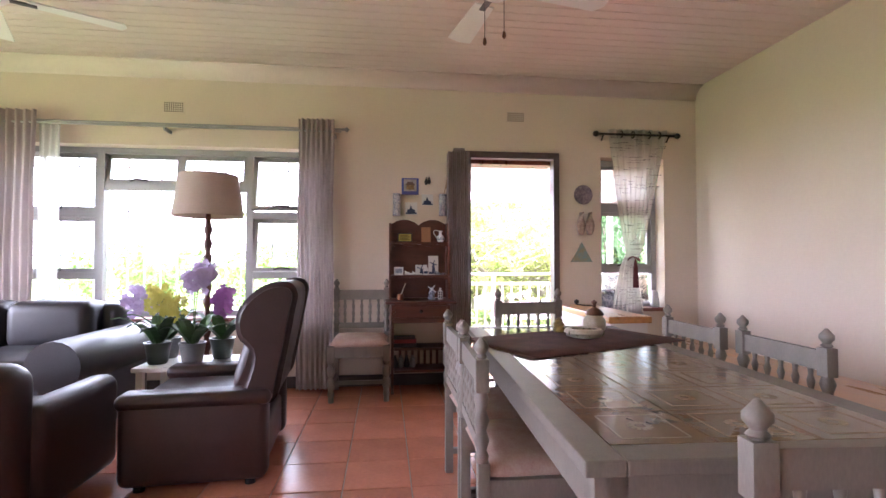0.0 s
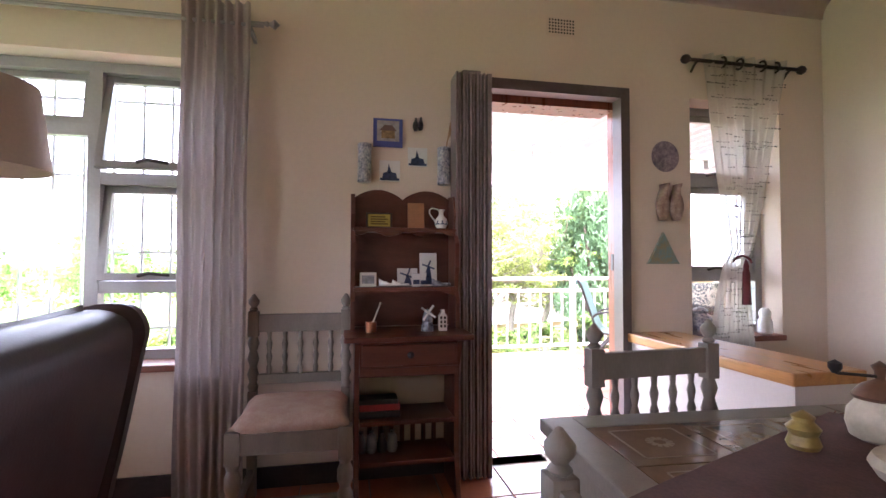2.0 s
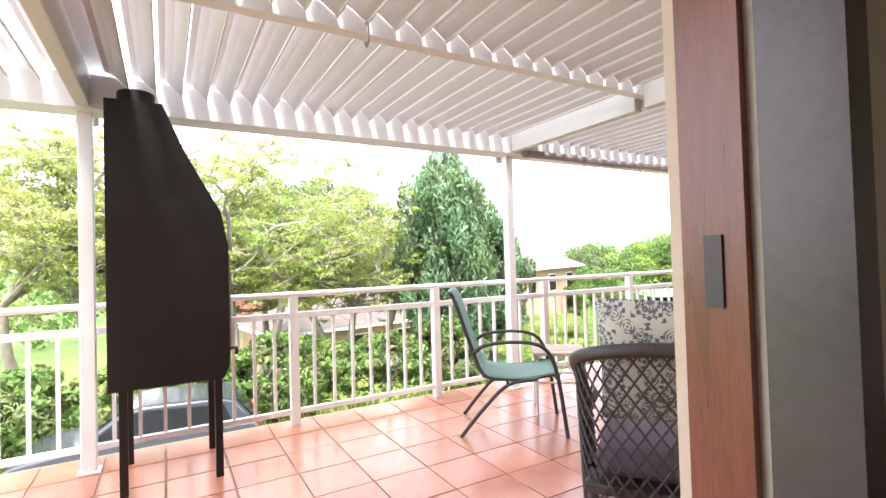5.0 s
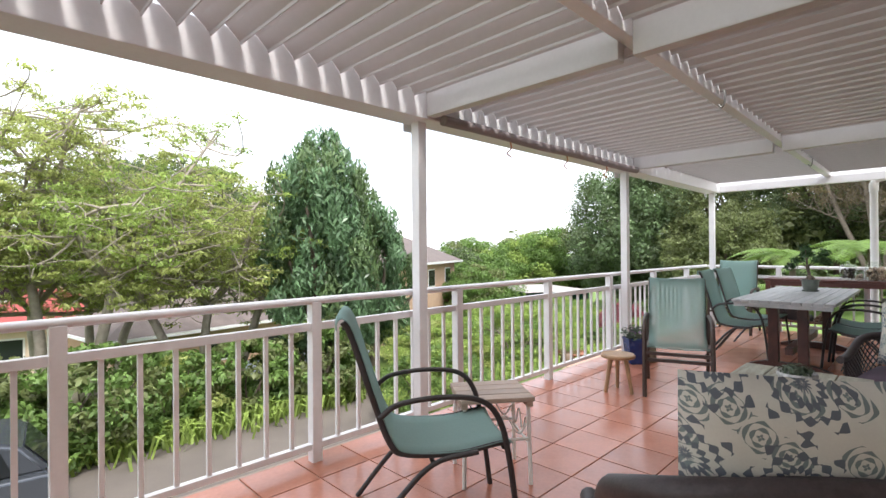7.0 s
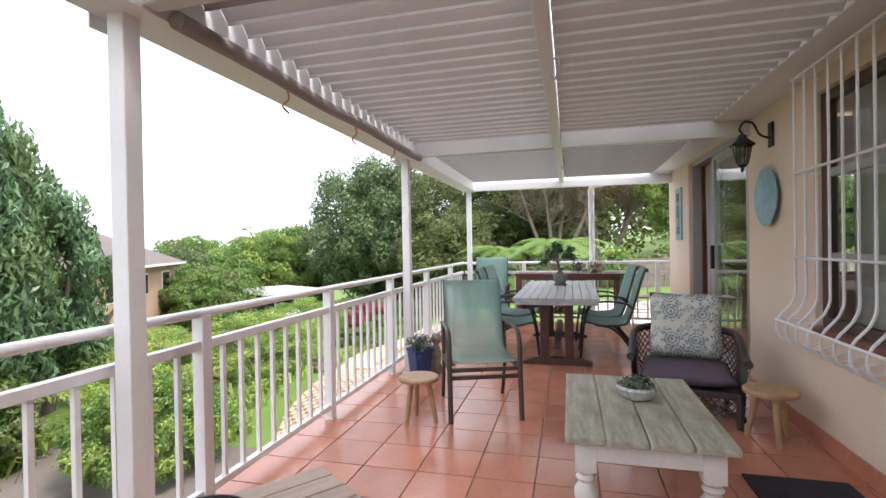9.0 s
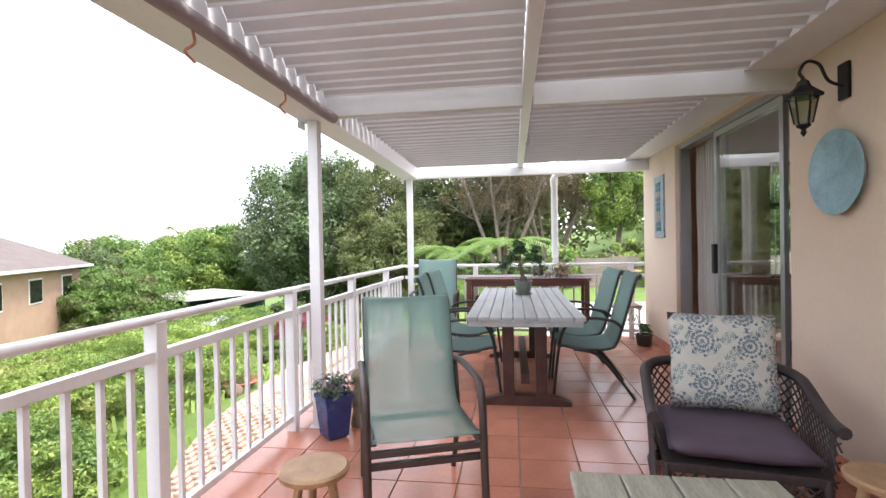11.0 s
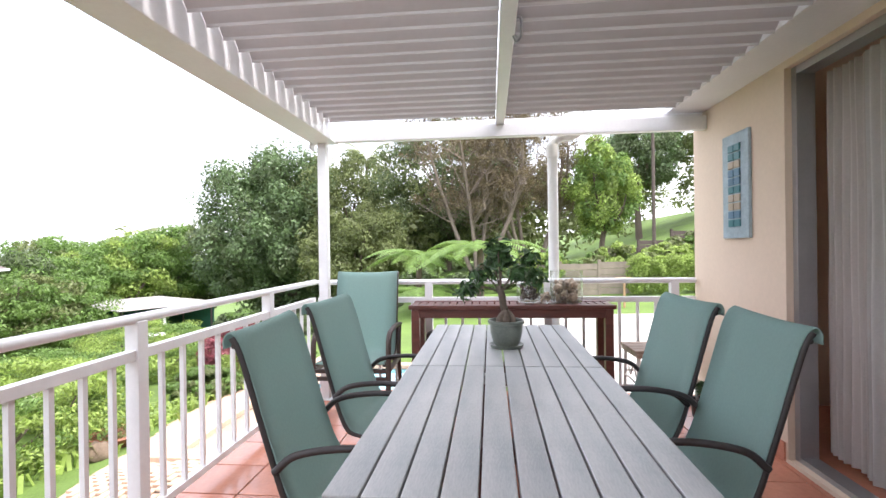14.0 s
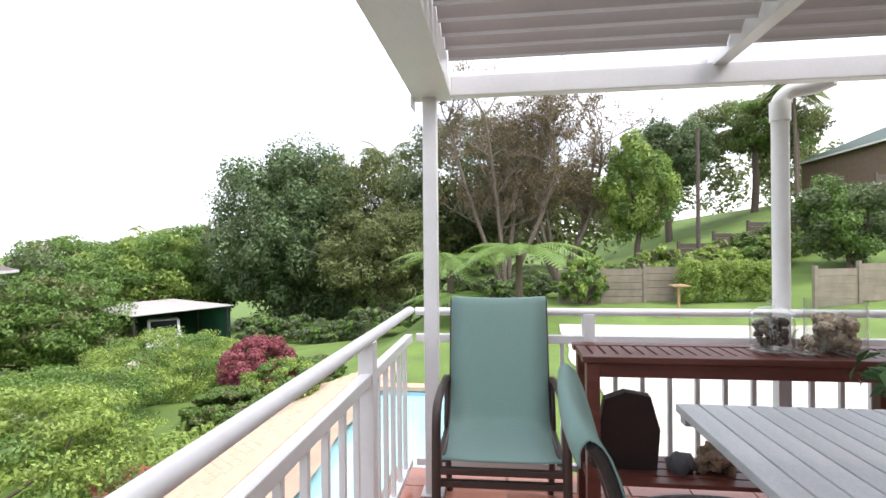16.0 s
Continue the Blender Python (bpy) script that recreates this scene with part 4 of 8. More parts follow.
def wicker_seat(name, m, width, label, backs, seat_col, high):
    """Rounded wicker tub seat; it faces -y. width along x."""
    t = thing(name, label, "armchair" if width < 1 else "sofa", m)
    hw, dp = width / 2, 0.40

    def rim(u):
        # from the front of one arm round the back to the other arm
        a = u * 3
        if a < 1:
            x, y = -hw, -dp + a * (dp * 1.6)
        elif a < 2:
            x, y = -hw + (a - 1) * width, dp * 0.6 + 0.2 * dp
        else:
            x, y = hw, dp * 0.6 - (a - 2) * dp * 1.6
        k = abs(u - 0.5) * 2
        z = 0.50 + (high - 0.50) * max(0.0, 1 - (k / 0.75) ** 2) ** 0.7
        return x, y, z
    top = []
    n = 60
    for i in range(n + 1):
        u = i / n
        x, y, z = rim(u)
        top.append(Vector((x, y, z)))
    sm = [top[0]]
    for i in range(1, n):
        lo, hi = max(0, i - 4), min(n, i + 4)
        sm.append(sum((top[k] for k in range(lo, hi + 1)), Vector()) / (hi - lo + 1))
    sm.append(top[-1])

    def surf(u, v, sgn=1):
        f = u * n
        i = min(int(f), n - 1)
        p = sm[i].lerp(sm[i + 1], f - i)
        q = Vector((p.x * 0.94, p.y * 0.94, 0.06))
        out = 0.003 * sgn
        w = q.lerp(p, v)
        w.x += out * (1 if p.x > 0 else -1)
        w.y += out
        return w
    part("rim", tube(sm, 0.032, 10), WICKER, t, smooth=60)
    part("weave", lattice(surf, int(26 * (1 + width * 0.6)), 9, 0.0055, bmesh.new()), WICKER, t, "open crossed cane weave")
    low = [surf(i / n, 0.0) for i in range(n + 1)]
    part("base_rim", tube(low, 0.018, 8), WICKER, t, smooth=60)
    part("seat_frame", box(-hw + 0.05, hw - 0.05, -dp, dp * 0.7, 0.22, 0.27, 0.01), WICKER, t)
    apron = lattice(lambda u, v, sgn: Vector((-hw + 0.06 + u * (width - 0.12), -dp + 0.01 + 0.003 * sgn, 0.08 + v * 0.16)), int(16 * width), 3, 0.005, bmesh.new())
    part("apron", apron, WICKER, t)
    for x in (-hw + 0.06, hw - 0.06):
        part("leg", tube([(x, -dp + 0.02, 0.26), (x, -dp - 0.01, 0.0)], 0.024, 8), WICKER, t, smooth=60)
        part("leg", tube([(x * 0.94, dp * 0.62, 0.26), (x * 0.94, dp * 0.68, 0.0)], 0.024, 8), WICKER, t, smooth=60)
    sc = cushion(width - 0.14, 0.70, 0.13, 16, 10, 0.35)
    bmesh.ops.transform(sc, matrix=pose(0, -0.07, 0.345, 90), verts=sc.verts)
    part("seat_cushion", sc, seat_col, t, "grey-purple seat cushion", smooth=True)
    return t


def throw_cushion(m, w, h, material, label):
    ob = part("cushion", cushion(w, h, 0.17), material, smooth=True)
    ob.matrix_basis = m
    return tagged(ob, label, "cushion", "floral cushions")


wicker_seat("wicker_armchair", pose(6.17, 4.91, ZD, 0, 0, -100) @ Matrix.Scale(0.89, 4), 0.84, "dark wicker tub armchair with grey-purple seat cushion", 1, PURPLE, 0.66)
throw_cushion(pose(6.25, 4.89, ZD + 0.63, -14, 0, -102), 0.52, 0.51, FLORAL2, "cream cushion with blue-grey printed flowers on the wicker armchair")
wicker_seat("wicker_armchair", pose(2.69, 5.11, ZD, 0, 0, 125) @ Matrix.Scale(0.93, 4), 0.90, "dark wicker tub armchair with its woven back to the door", 1, PURPLE, 0.90)
throw_cushion(pose(2.55, 5.01, ZD + 0.76, -12, 0, 125), 0.62, 0.56, FLORAL, "cream cushion with dark printed flowers on the wicker armchair")

# ---- console table in the corner ----
con = thing("console_table", "red-brown slatted hardwood console table with lower shelf", "console table", pose(9.70, 5.025, ZD))
CL, CW, CH = 1.58, 0.36, 0.825
part("rail", box(0, 0.07, 0, CL, CH - 0.032, CH, 0.004), REDWOOD, con)
part("rail", box(CW - 0.07, CW, 0, CL, CH - 0.032, CH, 0.004), REDWOOD, con)
src = None
for i in range(26):
    mm = pose(0.073, 0.004 + i * CL / 26, CH - 0.03)
    if src is None:
        src = part("slat", box(0, CW - 0.146, 0, CL / 26 - 0.012, 0, 0.026, 0.003), REDWOOD, con, m=mm)
    else:
        again("slat", src, con, mm)
for x in (0.015, CW - 0.04):
    part("apron", box(x, x + 0.025, 0.06, CL - 0.06, CH - 0.10, CH - 0.033, 0.003), REDWOOD, con)
for x in (0.008, CW - 0.07):
    for y in (0.02, CL - 0.082):
        part("leg", box(x, x + 0.062, y, y + 0.062, 0, CH - 0.034, 0.004), REDWOOD, con)
for i in range(4):
    part("shelf_slat", box(0.03 + i * 0.082, 0.03 + i * 0.082 + 0.07, 0.07, CL - 0.07, 0.20, 0.222, 0.003), REDWOOD, con)
for y in (0.04, CL - 0.075):
    part("shelf_bearer", box(0.06, CW - 0.06, y, y + 0.035, 0.165, 0.1995, 0.003), REDWOOD, con)
SHELL = mat("pale_shells", (0.50, 0.38, 0.28), 0.6, var=0.3, scale=20, island=0.35, bump=0.3)
STONE = mat("dark_pebbles", (0.12, 0.085, 0.07), 0.6, var=0.3, scale=20, island=0.5, bump=0.3)
CLEAR = glass_mat("clear_jar_glass", (0.97, 0.98, 0.97))


def pebbles(r, z0, z1, size, count, rng):
    bm = bmesh.new()
    for _ in range(count):
        a, q = rng.uniform(0, 6.28), r * math.sqrt(rng.random())
        s = size * rng.uniform(0.6, 1.2)
        res = bmesh.ops.create_icosphere(bm, subdivisions=1, radius=s)
        mm = pose(q * math.cos(a), q * math.sin(a), rng.uniform(z0, z1), rng.uniform(0, 180), rng.uniform(0, 180)) @ Matrix.Diagonal((1, 0.8, 0.55, 1))
        bmesh.ops.transform(bm, matrix=mm, verts=res["verts"])
    return bm


ct = ZD + CH
jar = thing("lidded_jar", "lidded glass jar full of dark pebbles on the console table", "jar", pose(9.90, 5.66, ct) @ Matrix.Scale(0.95, 4))
part("glass", lathe([(0.085, 0.002), (0.10, 0.01), (0.103, 0.16), (0.09, 0.19), (0.088, 0.19), (0.098, 0.158), (0.095, 0.015), (0.0, 0.012)], 24), CLEAR, jar, smooth=40)
part("lid", lathe([(0.095, 0.19), (0.10, 0.20), (0.07, 0.222), (0.015, 0.235), (0.012, 0.245), (0.024, 0.26), (0.0, 0.275)], 24), CLEAR, jar, "domed glass lid", smooth=40)
part("pebbles", pebbles(0.075, 0.03, 0.16, 0.022, 90, rng), STONE, jar)
vase = thing("glass_cylinder_vase", "open glass cylinder half full of pale shells", "vase", pose(9.92, 5.36, ct) @ Matrix.Scale(0.98, 4))
part("glass", lathe([(0.125, 0.002), (0.13, 0.008), (0.13, 0.26), (0.126, 0.26), (0.125, 0.014), (0.0, 0.012)], 28), CLEAR, vase, smooth=40)
part("shells", pebbles(0.10, 0.03, 0.17, 0.034, 90, rng), SHELL, vase)
orb = thing("round_glass_bowl", "small round glass bowl with shells and stones", "bowl", pose(9.83, 5.53, ct) @ Matrix.Scale(0.86, 4))
part("glass", lathe([(0.04, 0.002), (0.075, 0.03), (0.085, 0.075), (0.07, 0.125), (0.05, 0.145), (0.047, 0.143), (0.066, 0.123), (0.08, 0.075), (0.07, 0.033), (0.0, 0.008)], 24), CLEAR, orb, smooth=40)
part("shells", pebbles(0.045, 0.03, 0.09, 0.02, 40, rng), SHELL, orb)
slate = part("slate_board", slab([(-0.14, 0), (0.14, 0), (0.15, 0.2), (0.12, 0.37), (0.02, 0.41), (-0.1, 0.39), (-0.15, 0.22)], 0.05), mat("black_slate", (0.03, 0.022, 0.022), 0.5, var=0.2, scale=8, bump=0.4))
slate.matrix_basis = pose(9.91, 6.36, ZD + 0.222, -6, 0, 90)
tagged(slate, "dark rounded slate slab leaning on the console shelf", "slate slab")
coral = part("coral_rock", pebbles(0.08, 0.03, 0.12, 0.05, 26, rng), mat("brown_coral", (0.22, 0.14, 0.09), 0.9, var=0.3, scale=25, bump=0.8))
coral.matrix_basis = pose(9.89, 5.93, ZD + 0.205)
tagged(coral, "knobbly brown coral rock on the console shelf", "coral")
peb = part("grey_stone", pebbles(0.03, 0.04, 0.07, 0.065, 4, rng), mat("grey_stone_mat", (0.10, 0.10, 0.11), 0.7, var=0.2, scale=12, bump=0.3), smooth=True)
peb.matrix_basis = pose(9.88, 6.10, ZD + 0.205)
tagged(peb, "smooth dark grey stone on the console shelf", "stone")

# ---- pots along the edge ----
blue = thing("blue_plant_pot", "glazed blue square pot with small lavender plant by the railing", "pot plant", pose(6.60, 7.20, ZD) @ Matrix.Scale(0.86, 4))
BLUE = mat("blue_glaze", (0.03, 0.06, 0.22), 0.25, var=0.25, scale=6, bump=0.05)
part("pot", lathe([(0.10, 0), (0.12, 0.02), (0.155, 0.30), (0.165, 0.305), (0.165, 0.335), (0.15, 0.335), (0.14, 0.30), (0, 0.29)], 4), BLUE, blue)
leaf_part("foliage", [leaf_cluster((0, 0, 0.40), (0.17, 0.17, 0.11), 320, 0.06, rng, 0.1, 0.5)], mat("grey_green_leaf", (0.10, 0.14, 0.09), 0.6, island=0.35), blue)
leaf_part("flower_cluster", [leaf_cluster((0, 0, 0.45), (0.17, 0.17, 0.08), 60, 0.03, rng, 0.5, 0.8)], mat("mauve_petal", (0.28, 0.14, 0.34), 0.6, island=0.2), blue)
gn = part("stone_figure", lathe([(0.06, 0), (0.07, 0.02), (0.05, 0.12), (0.06, 0.22), (0.045, 0.30), (0.03, 0.32), (0.055, 0.36), (0.06, 0.40), (0.04, 0.45), (0.0, 0.46)], 18), mat("weathered_stone", (0.28, 0.24, 0.17), 0.9, var=0.25, scale=14, bump=0.5), smooth=True)
gn.matrix_basis = pose(6.80, 7.09, ZD) @ Matrix.Scale(0.88, 4)
tagged(gn, "small weathered stone garden ornament beside the blue pot", "ornament")
fp = thing("floor_pot_plant", "small dark pot with broad leaves on the veranda floor", "pot plant", pose(9.655, 4.42, ZD) @ Matrix.Scale(0.85, 4))
part("pot", lathe([(0.08, 0), (0.10, 0.02), (0.115, 0.14), (0.125, 0.15), (0.125, 0.165), (0.11, 0.165), (0.105, 0.14), (0, 0.13)], 20), mat("dark_plastic_pot", (0.06, 0.05, 0.045), 0.5), fp, smooth=40)
leaf_part("foliage", [leaf_cluster((0, 0, 0.25), (0.12, 0.12, 0.10), 26, 0.15, rng, 0.2, 0.7)], LEAF, fp)

# ---- doormat ----
dm = part("doormat", box(4.33, 5.05, 4.37, 4.87, ZD, ZD + 0.014, 0.005), mat("dark_blue_mat", (0.035, 0.035, 0.05), 0.95, var=0.3, scale=20, fine=250, bump=0.8))
tagged(dm, "dark blue-grey ribbed doormat on the red tiles", "mat")

# ---- tall black barbecue ----
bq = thing("barbecue", "tall black steel hooded barbecue with stainless side shelf", "barbecue", pose(0.46, 6.80, ZD) @ Matrix.Diagonal((0.89, 0.85, 0.92, 1)))
hood = [(0.0, 0.62), (0.62, 0.62), (0.66, 0.70), (0.66, 1.45), (0.62, 1.66), (0.42, 2.02), (0.30, 2.30), (0.0, 2.30)]
part("hood", slab(hood, 0.75), BLACK_STEEL, bq)
part("flue", lathe([(0.11, 2.28), (0.11, 2.44), (0.10, 2.45)], 20, at=(0.15, 0.37, 0)), BLACK_STEEL, bq, smooth=40)
part("side_panel", box(0.662, 0.675, 0.05, 0.62, 0.78, 1.40, 0.004), STAINLESS, bq, "dull stainless side panel")
part("trim", tube([(0.675, 0.02, 1.42), (0.668, 0.02, 1.62), (0.64, 0.02, 1.70)], 0.012, 8), STAINLESS, bq)
for x in (0.05, 0.57):
    for y in (0.05, 0.65):
        part("leg", box(x, x + 0.045, y, y + 0.045, 0.0, 0.63, 0.003), BLACK_STEEL, bq)
part("hinge", tube([(0.66, 0.03, 0.80), (0.70, 0.02, 0.80), (0.70, 0.02, 0.76)], 0.012, 8), BLACK_STEEL, bq)

# ---- wall fittings ----
lan = thing("wall_lantern", "black carriage lantern on a scrolled bracket on the peach wall", "wall lamp", pose(6.28, YO, 0.15) @ Matrix.Scale(0.85, 4))
part("back_plate", box(-0.05, 0.05, 0.001, 0.02, 2.08, 2.30, 0.006), BLACK_STEEL, lan)
part("bracket", tube(curve_pts([(0, 0.02, 2.16), (0, 0.10, 2.20), (0, 0.15, 2.30), (0, 0.22, 2.32), (0, 0.26, 2.26), (0, 0.24, 2.22)], 6), 0.010, 8), BLACK_STEEL, lan, smooth=60)
lg = lathe([(0.035, 1.93), (0.045, 1.95), (0.075, 2.10), (0.07, 2.105)], 6, at=(0, 0.24, 0))
part("glass", lg, glass_mat("lantern_glass", (0.55, 0.55, 0.5)), lan)
part("roof", lathe([(0.10, 2.10), (0.105, 2.115), (0.04, 2.17), (0.03, 2.20), (0.012, 2.215), (0.0, 2.24)], 6, at=(0, 0.24, 0)), BLACK_STEEL, lan)
part("finial", lathe([(0.002, 1.86), (0.018, 1.885), (0.012, 1.905), (0.04, 1.925), (0.04, 1.935)], 10, at=(0, 0.24, 0)), BLACK_STEEL, lan)
for k in range(6):
    a = k * math.pi / 3
    part("rib", tube([(0.046 * math.cos(a), 0.24 + 0.046 * math.sin(a), 1.94), (0.077 * math.cos(a), 0.24 + 0.077 * math.sin(a), 2.105)], 0.005, 5), BLACK_STEEL, lan)
pl = part("wall_plate", lathe([(0.10, 0.0), (0.15, 0.008), (0.225, 0.03), (0.235, 0.042), (0.22, 0.042), (0.14, 0.02), (0.0, 0.018)], 40), mat("pale_blue_glaze", (0.26, 0.44, 0.50), 0.35, var=0.2, scale=9, fine=50, bump=0.05), smooth=60)
pl.matrix_basis = pose(6.31, YO + 0.002, 1.544, -90, 0, 0) @ Matrix.Diagonal((0.95, 0.96, 1, 1))
tagged(pl, "large pale blue ceramic plate hung on the peach wall", "wall plate")
art = thing("wall_art", "tall pale blue mosaic panel hung on the peach wall", "wall art", pose(9.475, YO + 0.002, 1.232) @ Matrix.Diagonal((1.03, 1, 0.88, 1)))
part("frame", box(-0.17, 0.17, 0.0, 0.022, 0.0, 0.82, 0.005), mat("pale_blue_board", (0.36, 0.45, 0.50), 0.6, var=0.15, scale=12, bump=0.3), art)
MOS = [mat("mosaic_teal", (0.05, 0.19, 0.22), 0.4), mat("mosaic_sand", (0.45, 0.36, 0.27), 0.5), mat("mosaic_blue", (0.10, 0.20, 0.30), 0.4)]
for i in range(10):
    for j in range(2):
        part("mosaic_piece", box(-0.075 + j * 0.08, -0.005 + j * 0.08, 0.022, 0.032, 0.09 + i * 0.065, 0.145 + i * 0.065, 0.003), MOS[(i * 2 + j * 3 + i // 3) % 3], art)

# ---- barred bedroom window ----
w3 = thing("window_3", "dark framed house window behind white bulging burglar bars", "window", kind="structure")
x0, x1, z0, z1 = BARRED
TIMBER = mat("dark_window_timber", (0.10, 0.06, 0.045), 0.5, var=0.2, scale=4, stretch=(3, 3, 3))
bar_frame("window_frame", x0, x1, z0, z1, YI + 0.16, YI + 0.22, 0.06, TIMBER, w3)
part("mullion", box((x0 + x1) / 2 - 0.03, (x0 + x1) / 2 + 0.03, YI + 0.165, YI + 0.215, z0 + 0.06, z1 - 0.06), TIMBER, w3)
for zz in (1.10, 1.62):
    part("transom", box(x0 + 0.06, x1 - 0.06, YI + 0.17, YI + 0.21, zz - 0.025, zz + 0.025), FRAME_GREY, w3)
pane(w3, x0 + 0.06, x1 - 0.06, z0 + 0.06, z1 - 0.06, YI + 0.19)
part("sill", box(x0 - 0.02, x1 + 0.02, YI + 0.225, YO + 0.03, z0 - 0.04, z0 + 0.004, 0.005), MATS["red_tile_sill"], w3)
bg = thing("bulging_burglar_bars", "white painted burglar bars bulging outwards before the window", "burglar bars")
src = None
for i in range(15):
    mm = pose(3.64 + i * 0.137, 0, 0)
    if src is None:
        p = curve_pts([(0, YO + 0.14, 2.20), (0, YO + 0.14, 1.06), (0, YO + 0.15, 0.84), (0, YO + 0.24, 0.71), (0, YO + 0.23, 0.60), (0, YO + 0.11, 0.54), (0, YO + 0.0, 0.57)], 4)
        src = part("bar", tube(p, 0.008, 6), ALU, bg, m=mm, smooth=60)
    else:
        again("bar", src, bg, mm)
for zz, yy in ((2.20, 0.14), (1.62, 0.14), (1.10, 0.14), (0.71, 0.24)):
    part("cross_bar", tube([(3.64, YO, zz), (3.635, YO + yy + 0.01, zz), (5.565, YO + yy + 0.01, zz), (5.565, YO, zz)], 0.008, 6), ALU, bg)

# ---- sliding door ----
sd = thing("door_2", "aluminium sliding glass door standing half open", "sliding door", kind="structure")
x0, x1, z0, z1 = SLIDE
SILVER = mat("anodised_aluminium", (0.45, 0.45, 0.46), 0.35, metal=0.8, var=0.06, scale=6, bump=0.03)
bar_frame("door_frame", x0, x1, ZD + 0.001, z1, YI + 0.12, YI + 0.22, 0.045, SILVER, sd)
xm = 7.97
for a, b, y in ((x0 + 0.05, xm + 0.04, YI + 0.135), (x0 + 0.18, xm + 0.12, YI + 0.175)):
    e = new("panel")
    e.parent = sd
    bar_frame("panel_frame", a, b, ZD + 0.05, z1 - 0.05, y, y + 0.03, 0.05, SILVER, e)
    ob = part("pane", box(a + 0.05, b - 0.05, y + 0.012, y + 0.017, ZD + 0.1, z1 - 0.1), GLASS, e)
    ob.visible_shadow = False
part("handle", box(xm + 0.05, xm + 0.10, YI + 0.206, YI + 0.245, 0.90, 1.16, 0.008), BLACK_STEEL, sd, "black door pull")


def curtain(name, label, x0, x1, y, z0, z1, material, folds, depth, group="", gather=None):
    """Pleated cloth hung along x; gather(z) narrows it to a waist."""
    rows = []
    nx, nz = folds * 8, 24
    rr = random.Random(int(abs(x0) * 100))
    ph = [rr.uniform(-0.5, 0.5) for _ in range(folds + 1)]
    for k in range(nz + 1):
        z = z1 + (z0 - z1) * k / nz
        row = []
        for i in range(nx + 1):
            u = i / nx
            f = u * folds
            amp = depth * (0.75 + 0.25 * math.sin(f * 1.7 + k * 0.09))
            x = x0 + (x1 - x0) * u
            if gather:
                c, g = gather((z - z0) / (z1 - z0))
                x = c + (x - (x0 + x1) / 2) * g
                amp *= 0.6 + 0.4 * g
            row.append((x + 0.004 * math.sin(k * 0.5 + f), y + amp * math.sin(f * 2 * math.pi + ph[int(f)] * k / nz), z))
        rows.append(row)
    ob = part(name, sheet(rows), material, smooth=True)
    return tagged(ob, label, "curtain", group)


SHEER = cloth_mat("sheer_white", (0.70, 0.68, 0.66), 0.5, see=0.12)
curtain("curtain", "white curtain hanging inside the sliding door", 8.10, 8.58, 4.09, 0.0, 2.15, SHEER, 7, 0.025)
curtain("curtain", "beige curtain hanging inside the sliding door", 8.60, 8.92, 4.05, 0.0, 2.15, cloth_mat("beige_drape", (0.56, 0.51, 0.48), 0.25), 6, 0.03)
curtain("curtain", "pale curtain drawn behind the barred window", 3.69, 5.62, 4.06, 0.67, 2.11, SHEER, 14, 0.02)
structure("skirting_tiles", box(-0.4, 0.42, YO, YO + 0.012, ZD + 0.001, ZD + 0.11, 0.003), TILE_ST, "terracotta skirting tiles along the wall", "skirting")
structure("skirting_tiles", box(1.44, 6.78, YO, YO + 0.012, ZD + 0.001, ZD + 0.11, 0.003), TILE_ST, "terracotta skirting tiles along the wall", "skirting")
structure("skirting_tiles", box(8.97, XEND, YO, YO + 0.012, ZD + 0.001, ZD + 0.11, 0.003), TILE_ST, "terracotta skirting tiles along the wall", "skirting")

# ---- roller blind, hooks and pipe ----
bl = thing("roller_blind", "rolled-up dark canvas blind tied under the outer beam", "roller blind")
CANVAS = mat("dark_canvas", (0.36, 0.31, 0.31), 0.85, var=0.2, scale=6, fine=90, stretch=(0.6, 4, 4), bump=0.2)
part("roll", tube([(3.62 + i * 0.31, YP - 0.165 + 0.004 * math.sin(i * 2.1), BZ0 + 0.0 + 0.006 * math.sin(i * 1.3)) for i in range(11)], 0.036, 12), CANVAS, bl, smooth=60)
for x in (4.38, 5.23, 6.0):
    part("tie", tube(curve_pts([(x, YP - 0.16, BZ0 - 0.03), (x + 0.01, YP - 0.16, BZ0 - 0.08), (x - 0.02, YP - 0.14, BZ0 - 0.12), (x + 0.025, YP - 0.15, BZ0 - 0.15)], 4), 0.006, 5), mat("tan_cord", (0.48, 0.20, 0.11), 0.8), bl)
for x in (1.55, 4.85, 8.2):
    hk = part("beam_hook", tube(curve_pts([(x, YM - 0.035, BZ0 + 0.15), (x, YM - 0.06, BZ0 + 0.14), (x, YM - 0.06, BZ0 + 0.07), (x, YM - 0.04, BZ0 + 0.04), (x, YM - 0.025, BZ0 + 0.065)], 5), 0.007, 6), FRAME_GREY, smooth=60)
    tagged(hk, "steel hook screwed to the middle veranda beam", "hook", "beam hooks")
dp = thing("downpipe", "white round rainwater pipe with elbow beyond the end railing", "downpipe", pose(10.28, 5.41, 0))
part("pipe", tube([(0, 0, -2.5), (0, 0, 2.06)], 0.045, 16), WHITE, dp, smooth=60)
part("collar", tube([(0, 0, 1.97), (0, 0, 2.08)], 0.053, 16), WHITE, dp, smooth=60)
part("elbow", tube(curve_pts([(0, 0, 2.06), (0, -0.01, 2.10), (-0.01, -0.06, 2.14), (-0.04, -0.16, 2.15), (-0.10, -0.22, 2.17)], 5), 0.043, 14), WHITE, dp, smooth=60)
